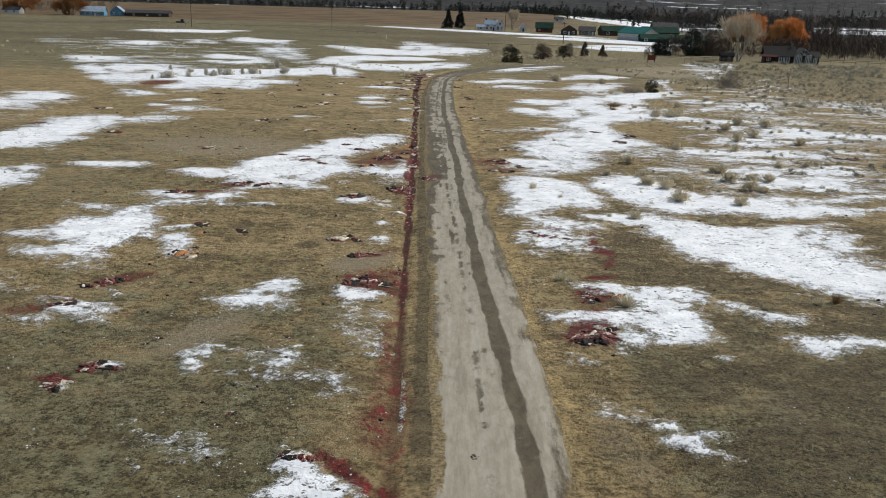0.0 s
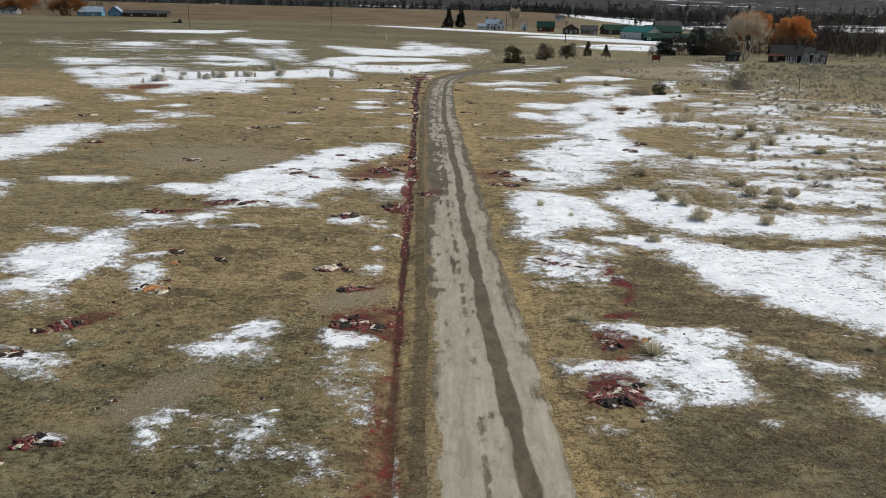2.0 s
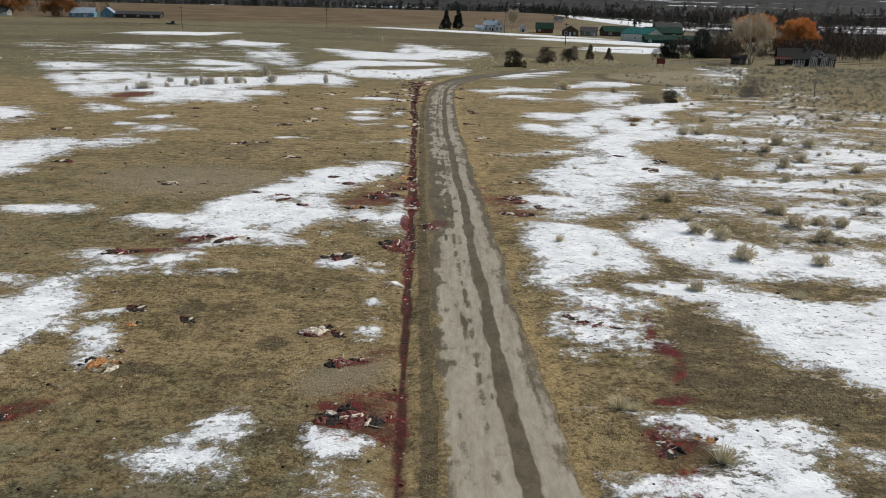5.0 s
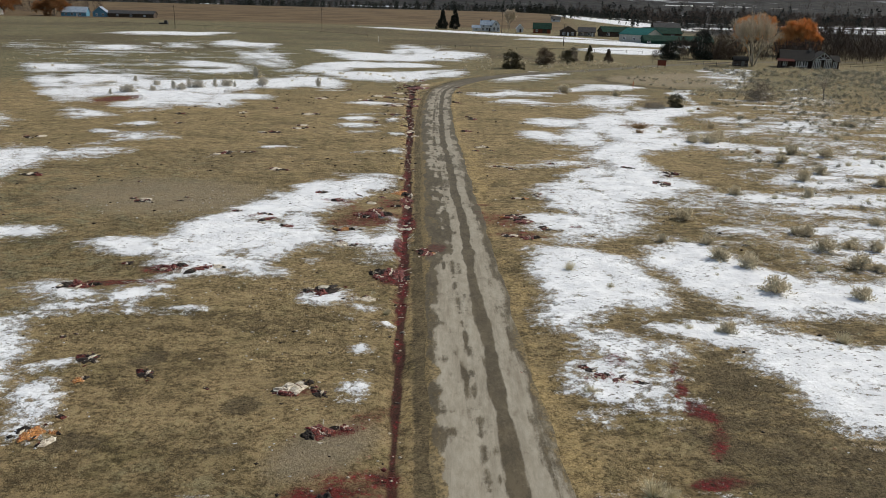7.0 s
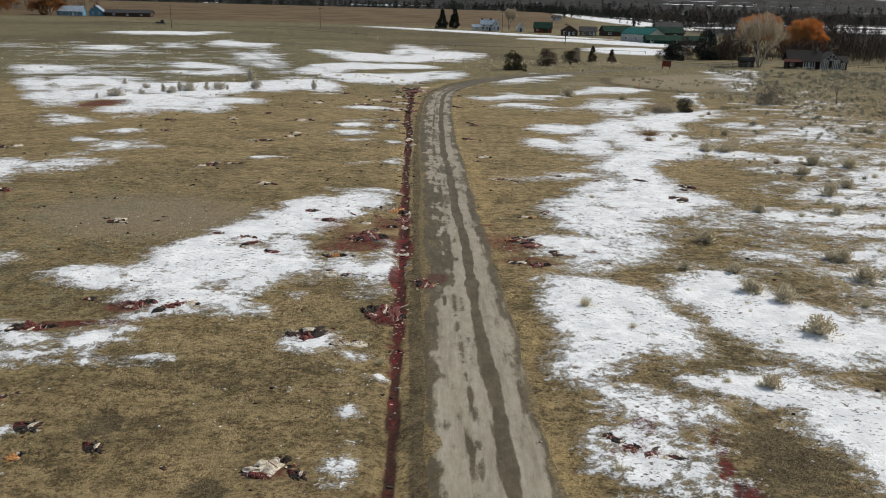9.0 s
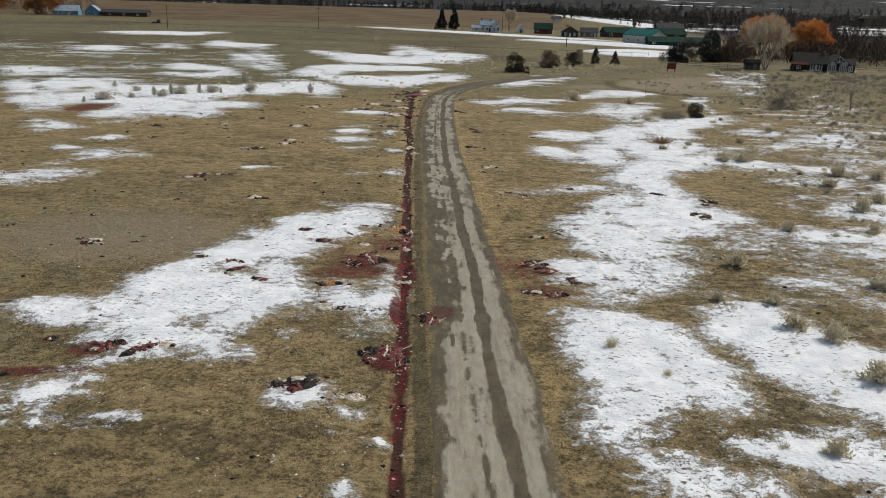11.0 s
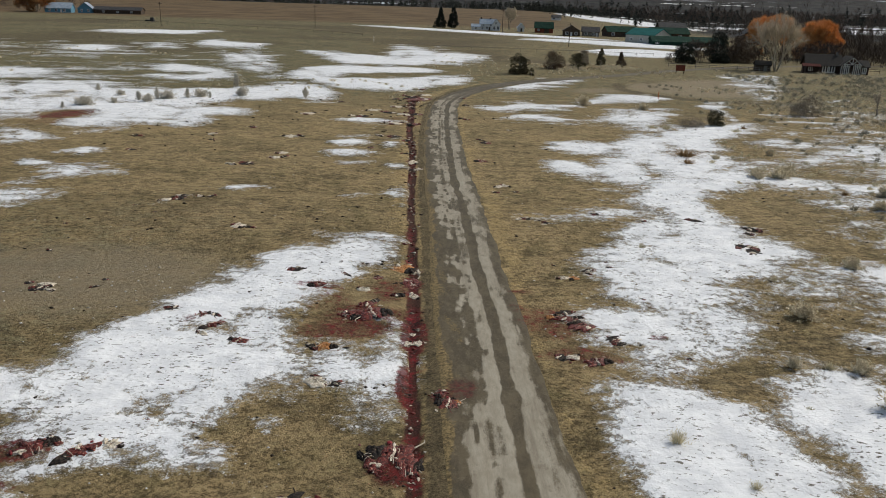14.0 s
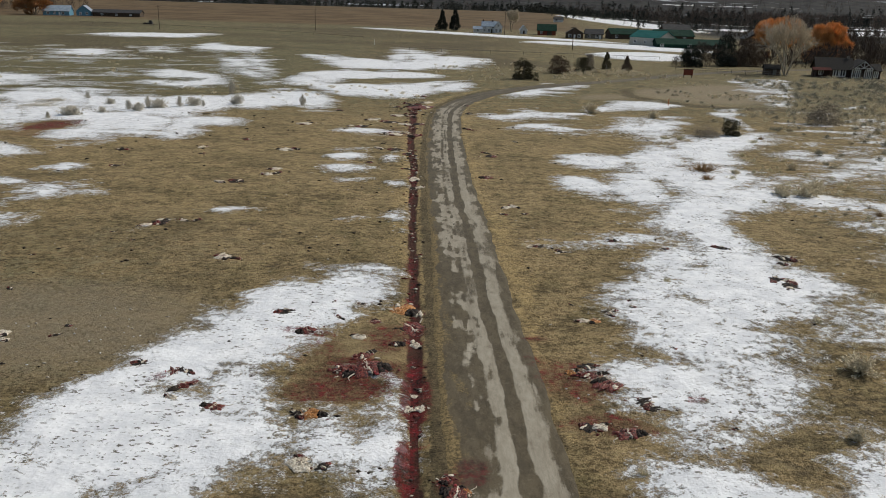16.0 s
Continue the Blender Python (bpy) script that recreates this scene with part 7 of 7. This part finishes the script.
def debris_heap(style, seed):
    """A low plain heap about one metre wide, standing in for animal remains: a slumped matted sheet, with lumps, bent
    pale sticks and scraps through it.
    """
    g = np.random.default_rng(seed)
    main, second, third = {"d": (HEAP_DARK, HEAP_RUST, HEAP_PALE), "r": (HEAP_RUST, HEAP_DARK, HEAP_PALE), "p": (HEAP_PALE, HEAP_DARK, HEAP_RUST), "o": (HEAP_OCHRE, HEAP_DARK, HEAP_PALE)}[style]
    h = base("debris_heap", 0, -60, ground_at(0, -60))
    sheet("matted_sheet", *hide_sheet(g, seed, 0.46, 0.33, 0.15), main, h)
    turn = Matrix.Rotation(float(g.uniform(-0.6, 0.6)), 3, "Z")
    v, f = hide_sheet(g, seed + 31, *((0.19, 0.13, 0.13) if style == "p" else (0.26, 0.17, 0.17)))
    v = np.array([turn @ Vector(p) for p in v]) + (0.30 * (1 if seed % 2 else -1) + g.uniform(-0.06, 0.06), g.uniform(-0.10, 0.08), 0.02)
    sheet("matted_sheet", v, f, second, h)
    for i in range(2):
        bm = bmesh.new()
        lump(bm, g, g.uniform(-0.32, 0.32), g.uniform(-0.15, 0.12), 0.06, g.uniform(0.09, 0.17), g.uniform(0.05, 0.09), g.uniform(0.06, 0.10), 0.20, 2)
        part("mound", bm, (main, third)[i], h)
    bend = g.uniform(-0.25, 0.25)
    for i in range({"d": 0, "r": 2, "p": 4, "o": 2}[style]):
        x0, lift, reach = bend + 0.05 * i + g.uniform(-0.03, 0.03), g.uniform(0.06, 0.17), g.uniform(0.06, 0.2)
        pts = [Vector((x0 + (0.08 * i - 0.1) * math.sin(q), -0.10 + reach * (1 - math.cos(q)), 0.02 + lift * math.sin(q))) for q in (0.1, 0.7, 1.3, 1.9, 2.5)]
        sheet("bent_stick", *tubes([(a, b, 0.010, 0.008) for a, b in zip(pts, pts[1:])], 4), PALE if i % 2 else third, h)
    for i in range(3):
        p = Vector((g.uniform(-0.34, 0.34), g.uniform(-0.16, 0.16), 0.05))
        a = g.uniform(0, 6.28)
        q = p + Vector((math.cos(a) * 0.20, math.sin(a) * 0.15, 0.02))
        sheet("stick", *tubes([(p, q, 0.013, 0.010), (q, q + Vector((math.cos(a + 0.9) * 0.09, math.sin(a + 0.9) * 0.07, -0.04)), 0.010, 0.006)], 5), (main, PALE, second)[i], h)
    for i in range(6):
        bm = bmesh.new()
        far = 1.0 if i < 3 else 1.6
        lump(bm, g, far * g.uniform(-0.4, 0.4), far * g.uniform(-0.22, 0.22), (0.07 if i < 3 else 0.005), g.uniform(0.03, 0.075), g.uniform(0.02, 0.05), g.uniform(0.02, 0.05), 0.2, 1)
        part("clod", bm, (second, PALE, HEAP_RED if style in "ro" else EARTH, third, main, RUST)[i], h)
    label = {"d": "low dark matted heap standing in for animal remains", "r": "low wet rust-red matted heap standing in for animal remains", "p": "low pale heap of bent sticks standing in for animal remains", "o": "low ochre matted heap standing in for animal remains"}[style]
    return tagged(h, label, "debris heap", "debris heaps in the pasture")


# Places of animal remains, each filled with a made-up heap (x, y, width, style).
HEAPS = []
HEAPS += [(-9.5, 77.3, 1.16, 'd'), (-8.0, 75.0, 1.24, 'r'), (-5.5, 74.5, 0.97, 'p'), (-5.8, 70.8, 1.44, 'r'), (-4.8, 71.0, 1.50, 'r'), (-5.1, 72.3, 1.40, 'r'), (-14.6, 70.9, 0.62, 'd'), (-12.3, 67.9, 0.80, 'p'), (-12.1, 69.0, 0.83, 'r'), (-12.9, 70.2, 0.58, 'r'), (-7.1, 66.9, 1.05, 'd'), (-6.5, 66.8, 1.15, 'o'), (-8.0, 66.3, 0.42, 'd'), (-10.4, 67.2, 0.88, 'r'), (-6.4, 63.4, 1.14, 'p'), (-5.6, 63.2, 0.49, 'd'), (-5.5, 67.0, 0.40, 'd'), (-3.5, 78.1, 1.28, 'o'), (-2.7, 77.9, 1.16, 'p'), (-2.9, 75.9, 1.68, 'r'), (-3.5, 73.8, 0.92, 'd'), (-2.7, 74.0, 0.97, 'p'), (-2.6, 68.9, 0.62, 'p'), (-2.8, 67.6, 0.75, 'p')]
HEAPS += [(-2.3, 67.7, 0.78, 'p'), (-4.8, 76.4, 0.51, 'r'), (-5.7, 78.7, 0.48, 'd'), (-7.2, 78.8, 0.42, 'd'), (-8.1, 79.2, 0.36, 'd'), (-6.7, 76.8, 0.56, 'r'), (-10.0, 75.0, 0.32, 'd'), (-10.7, 74.4, 0.30, 'd'), (-9.6, 70.0, 0.30, 'd'), (5.1, 71.7, 0.78, 'd'), (4.2, 71.0, 0.85, 'o'), (4.9, 70.7, 1.00, 'r'), (5.6, 69.8, 0.86, 'r'), (5.8, 77.2, 1.08, 'p'), (6.4, 77.2, 0.70, 'o'), (7.5, 78.5, 0.75, 'd'), (7.4, 77.9, 0.48, 'd'), (8.8, 79.1, 0.50, 'd'), (8.9, 80.2, 0.38, 'd'), (5.6, 79.4, 0.37, 'd'), (4.1, 66.3, 0.79, 'd'), (4.6, 66.4, 0.66, 'p'), (5.5, 65.9, 1.10, 'r'), (6.8, 68.4, 0.86, 'd')]
HEAPS += [(7.0, 67.9, 0.60, 'd'), (18.8, 84.4, 1.40, 'd'), (19.5, 84.3, 1.08, 'p'), (21.2, 88.9, 1.25, 'd'), (13.5, 89.9, 0.78, 'd'), (13.1, 89.6, 0.53, 'p'), (17.7, 90.8, 1.04, 'd'), (14.8, 85.1, 0.58, 'p'), (9.8, 66.4, 0.32, 'd'), (11.2, 73.3, 0.32, 'd'), (9.5, 73.9, 0.49, 'd'), (20.9, 89.3, 0.63, 'd'), (-1.3, 62.7, 0.53, 'r'), (-1.0, 61.8, 0.84, 'r'), (-0.7, 62.0, 0.57, 'o'), (-17.5, 111.6, 1.13, 'p'), (-16.8, 112.2, 1.03, 'd'), (-20.9, 107.7, 1.45, 'p'), (-19.5, 108.1, 1.16, 'd'), (-22.3, 93.0, 1.57, 'p'), (-21.3, 93.4, 1.02, 'd'), (-15.0, 86.1, 0.96, 'p'), (-14.3, 85.9, 0.89, 'd'), (-27.3, 124.9, 1.43, 'p')]
HEAPS += [(-18.3, 124.6, 1.55, 'p'), (-17.2, 125.1, 1.36, 'd'), (-32.3, 113.3, 1.11, 'd'), (-19.4, 144.5, 1.94, 'p'), (-9.4, 132.6, 0.68, 'p'), (-8.6, 118.4, 0.92, 'd'), (-11.7, 143.3, 1.78, 'd'), (-13.3, 143.6, 1.49, 'p'), (-16.6, 159.0, 1.53, 'd'), (-20.0, 94.5, 0.71, 'p'), (-19.2, 94.6, 0.80, 'd'), (-19.6, 75.0, 0.42, 'd'), (-24.8, 79.7, 0.47, 'd'), (-23.9, 91.4, 0.37, 'd'), (-21.8, 89.5, 0.36, 'd'), (-26.6, 85.7, 0.33, 'd'), (-41.6, 121.9, 1.23, 'p'), (-26.4, 120.9, 0.79, 'd'), (-10.8, 150.1, 2.07, 'p'), (-8.3, 147.8, 2.67, 'd'), (-6.3, 146.5, 2.35, 'p'), (-7.0, 137.4, 2.14, 'p'), (-8.4, 137.6, 1.85, 'd'), (-8.3, 126.9, 1.76, 'p')]
HEAPS += [(-6.4, 126.4, 1.28, 'd'), (-4.9, 124.2, 1.60, 'd'), (-4.1, 123.3, 1.11, 'd'), (-3.8, 111.1, 1.57, 'p'), (-4.0, 107.4, 1.18, 'd'), (-3.2, 107.5, 1.11, 'p'), (-4.4, 166.1, 3.14, 'r'), (-6.3, 169.5, 2.46, 'd'), (-3.6, 172.5, 2.71, 'p'), (-7.5, 155.1, 1.84, 'p'), (-5.4, 155.5, 2.04, 'r'), (-4.4, 146.9, 1.88, 'd'), (-4.5, 136.9, 1.56, 'r'), (-4.7, 115.5, 1.00, 'd'), (-7.6, 177.5, 1.80, 'p'), (-5.2, 180.9, 2.48, 'd'), (-8.4, 165.1, 1.65, 'd'), (4.0, 123.8, 1.50, 'd'), (3.6, 125.5, 0.89, 'd'), (3.0, 112.4, 1.09, 'r'), (3.8, 100.9, 1.02, 'p'), (4.5, 101.2, 1.02, 'p'), (3.4, 98.7, 0.72, 'd'), (4.6, 90.3, 0.84, 'p')]
HEAPS += [(5.2, 90.4, 0.78, 'd'), (6.5, 89.3, 0.76, 'd'), (6.2, 89.0, 0.52, 'p'), (3.0, 159.3, 1.23, 'd'), (2.7, 169.2, 1.16, 'd'), (7.7, 133.8, 0.98, 'p'), (10.5, 91.9, 0.72, 'd'), (11.1, 92.0, 0.56, 'p'), (2.4, 143.0, 1.22, 'r'), (5.1, 98.9, 0.45, 'd'), (-19.6, 55.0, 1.35, 'd'), (-18.8, 55.0, 1.04, 'r'), (-14.7, 46.3, 0.80, 'd'), (-14.3, 46.1, 0.45, 'p'), (-13.5, 57.7, 1.05, 'r'), (-12.6, 58.2, 0.75, 'p'), (-12.0, 57.6, 0.40, 'd'), (-7.0, 54.8, 1.08, 'd'), (-6.1, 55.0, 1.35, 'd'), (-4.5, 54.1, 0.92, 'p'), (-3.9, 54.1, 0.92, 'p'), (-5.9, 44.15, 1.30, 'p'), (-5.2, 44.2, 0.40, 'd'), (-6.5, 43.9, 0.50, 'd')]
HEAPS += [(-5.9, 43.65, 0.50, 'r'), (-4.4, 40.9, 0.90, 'r'), (-3.6, 41.2, 0.50, 'r'), (-12.3, 70.2, 0.67, 'd'), (7.3, 45.1, 0.63, 'p'), (6.9, 45.3, 0.57, 'r'), (7.8, 45.1, 0.50, 'd'), (5.9, 46.1, 0.66, 'd'), (5.7, 46.5, 0.53, 'd'), (6.3, 45.6, 0.50, 'r'), (-9.2, 44.0, 0.30, 'd'), (-16.3, 48.8, 0.30, 'd'), (-16.7, 48.5, 0.30, 'd'), (-2.9, 58.2, 1.46, 'r'), (-3.7, 57.5, 0.99, 'r'), (-2.5, 57.6, 0.87, 'r'), (-14.3, 44.5, 0.75, 'o'), (-21.7, 73.1, 0.76, 'p'), (-22.4, 73.2, 0.69, 'd'), (-19.6, 73.8, 0.55, 'd'), (-17.8, 58.9, 0.70, 'd'), (-12.1, 60.0, 0.30, 'd'), (-10.4, 59.9, 0.30, 'd'), (-23.3, 74.1, 0.53, 'd')]
HEAPS += [(-4.1, 36.4, 1.09, 'd'), (-3.4, 36.3, 1.40, 'r'), (-2.6, 36.1, 0.95, 'd'), (-12.8, 26.2, 0.84, 'r'), (-12.2, 26.2, 0.80, 'd'), (-13.6, 24.8, 0.80, 'r'), (-13.3, 24.9, 0.68, 'p'), (-17.0, 32.4, 0.72, 'd'), (-16.5, 32.5, 0.85, 'd'), (-17.0, 35.1, 0.76, 'd'), (-16.2, 35.7, 1.08, 'r'), (-15.6, 36.1, 0.54, 'd'), (-4.8, 43.7, 0.66, 'd'), (-14.1, 40.4, 1.05, 'o'), (-13.4, 40.0, 0.78, 'p'), (-13.4, 40.6, 0.50, 'o'), (6.1, 30.1, 1.06, 'r'), (6.8, 30.6, 1.25, 'r'), (7.1, 30.1, 0.96, 'r'), (6.2, 29.4, 0.78, 'd'), (7.1, 31.1, 0.75, 'p'), (8.5, 35.4, 0.56, 'o'), (8.9, 35.3, 0.56, 'o'), (7.3, 35.1, 0.84, 'r')]
HEAPS += [(7.3, 34.4, 0.54, 'd'), (-4.4, 20.5, 0.51, 'd'), (-3.8, 20.2, 0.68, 'r'), (-34.5, 81.8, 1.23, 'd'), (-35.3, 81.7, 0.89, 'd'), (-44.8, 85.8, 1.16, 'r'), (-52.4, 108.7, 1.01, 'd'), (-44.1, 100.1, 1.73, 'd'), (-43.2, 101.0, 1.22, 'p'), (-15.1, 57.9, 1.10, 'r'), (-14.6, 58.4, 0.85, 'd'), (-22.2, 73.8, 1.05, 'p'), (-21.4, 94.0, 1.33, 'd'), (-17.3, 114.0, 1.79, 'p'), (39.3, 77.2, 1.48, 'd'), (40.7, 77.1, 1.60, 'd'), (19.1, 83.2, 1.66, 'd'), (20.6, 87.8, 0.81, 'd'), (-11.9, 45.1, 0.80, 'd'), (3.2, 46.0, 0.35, 'd'), (-11.6, 28.5, 0.30, 'd'), (-11.3, 29.1, 0.30, 'd'), (-13.7, 41.7, 0.44, 'd'), (-2.8, 24.8, 0.36, 'd')]
HEAPS += [(-6.7, 23.0, 0.30, 'd'), (-6.1, 29.4, 0.32, 'd'), (-7.0, 22.2, 0.30, 'd'), (1.3, 20.6, 0.30, 'd'), (-35.1, 122.1, 1.34, 'd'), (-24.0, 130.8, 1.48, 'd')]

HEAP_MODELS = {s: [debris_heap(s, 200 + 10 * k + i) for i in range(3)] for k, s in enumerate("drpo")}
used = set()
for i, (x, y, w, style) in enumerate(HEAPS):
    model = HEAP_MODELS[style][i % 3]
    s = w * 1.12
    tall = min(0.75, 1.1 / s)
    lift = 0.06 if snow_over(np.array([x]), np.array([y]))[0] > 0.3 else 0.0
    m = Matrix.LocRotScale((x, y, ground_at(x, y) + lift), Euler((0, 0, 1.0 * math.sin(i * 1.7) + math.pi * (i % 2))), (s, s * (1.1 + 0.3 * math.sin(i * 2.3)), s * tall))
    if model.name in used:
        copy_thing(model, m)
    else:
        model.matrix_basis = m
        used.add(model.name)
for models in HEAP_MODELS.values():
    for k, model in enumerate(models):
        if model.name not in used:
            model.matrix_basis = Matrix.LocRotScale((-30 - 2 * k, 96 + 3 * k, ground_at(-30 - 2 * k, 96 + 3 * k)), Euler((0, 0, k)), (0.9, 0.9, 0.6))


def clod_stuff(name, count, seed, x0, x1, y1, small, large, material, label):
    """Small loose pieces over the pasture, kept off the road."""
    g = np.random.default_rng(seed)
    x, y = g.uniform(x0, x1, count), 18 + (y1 - 18) * g.uniform(0, 1, count) ** 1.2
    k = ((x < ditch_x(y)) | (x > road_x(y) + 3)) & ((x < 0) | (g.uniform(0, 1, count) < 0.45)) & (fractal(x / 5, y / 6, 3, 140) > -0.1)
    x, y = x[k], y[k]
    unit = np.array([(1, 0, 0), (0, 1, 0), (-1, 0, 0), (0, -1, 0), (0, 0, 1), (0, 0, -1)], float)
    tri = np.array([(0, 1, 4), (1, 2, 4), (2, 3, 4), (3, 0, 4), (1, 0, 5), (2, 1, 5), (3, 2, 5), (0, 3, 5)])
    size = g.uniform(small, large, len(x)) * np.interp(y, [20, 160], [0.8, 1.6])
    z = ground_z(x, y) + np.where(snow_over(x, y) > 0.2, 0.06, 0.0) + size * 0.2
    V = (unit[None] * g.uniform(0.6, 1.4, (len(x), 6, 1)) * size[:, None, None] * (1.2, 1, 0.6)) + np.stack([x, y, z], 1)[:, None]
    F = (tri[None] + 6 * np.arange(len(x))[:, None, None]).reshape(-1, 3)
    return tagged(sheet(name, V.reshape(-1, 3), F, material), label, "clods", kind="stuff")


clod_stuff("earth_clods", 1300, 301, -48, 34, 168, 0.04, 0.12, EARTH, "small dark clods scattered over pasture and snow")
clod_stuff("snow_crumbs", 1700, 302, -26, 26, 80, 0.02, 0.055, WHITE_CRUMB, "tiny crumbs of old snow and pale stones on the grass")
clod_stuff("straw_scraps", 700, 303, -30, 26, 110, 0.03, 0.08, PALE, "pale scraps of straw and wood on the grass")


def ditch_debris(name, count, seed, material, spread, label, near=32, far=172, large=0.15):
    """Loose scraps strewn along the stained ditch."""
    g = np.random.default_rng(seed)
    y = near + (far - near) * g.uniform(0, 1, count) ** 0.75
    x = ditch_x(y) + g.normal(-0.15, 1, count) * spread * np.interp(y, [32, 60, 120, 150, 172], [0.3, 0.5, 0.5, 1.0, 2.4])
    k = (fractal(y * 0.25, y * 0, 3, 150) > -0.35) & (x < road_x(y) - 2.3)
    x, y = x[k], y[k]
    unit = np.array([(1, 0, 0), (0, 1, 0), (-1, 0, 0), (0, -1, 0), (0, 0, 1), (0, 0, -1)], float)
    tri = np.array([(0, 1, 4), (1, 2, 4), (2, 3, 4), (3, 0, 4), (1, 0, 5), (2, 1, 5), (3, 2, 5), (0, 3, 5)])
    size = g.uniform(0.04, large, len(x)) * np.interp(y, [60, 170], [0.8, 1.7])
    V = unit[None] * g.uniform(0.4, 1.5, (len(x), 6, 1)) * size[:, None, None] * (1.4, 1, 0.5) + np.stack([x, y, ground_z(x, y) + size * 0.2], 1)[:, None]
    F = (tri[None] + 6 * np.arange(len(x))[:, None, None]).reshape(-1, 3)
    return tagged(sheet(name, V.reshape(-1, 3), F, material), label, "scraps", kind="stuff")


ditch_debris("ditch_clods", 150, 311, EARTH, 0.8, "dark clods strewn along the stained ditch")
ditch_debris("ditch_scraps", 130, 312, PALE, 0.7, "pale scraps strewn along the stained ditch")
ditch_debris("ditch_crumbs", 60, 314, HEAP_PALE, 0.5, "small pale crumbs along the bottom of the ditch", 33, 62, 0.070)
ditch_debris("ditch_rust", 150, 313, RUST, 0.5, "rust-red lumps strewn along the stained ditch")
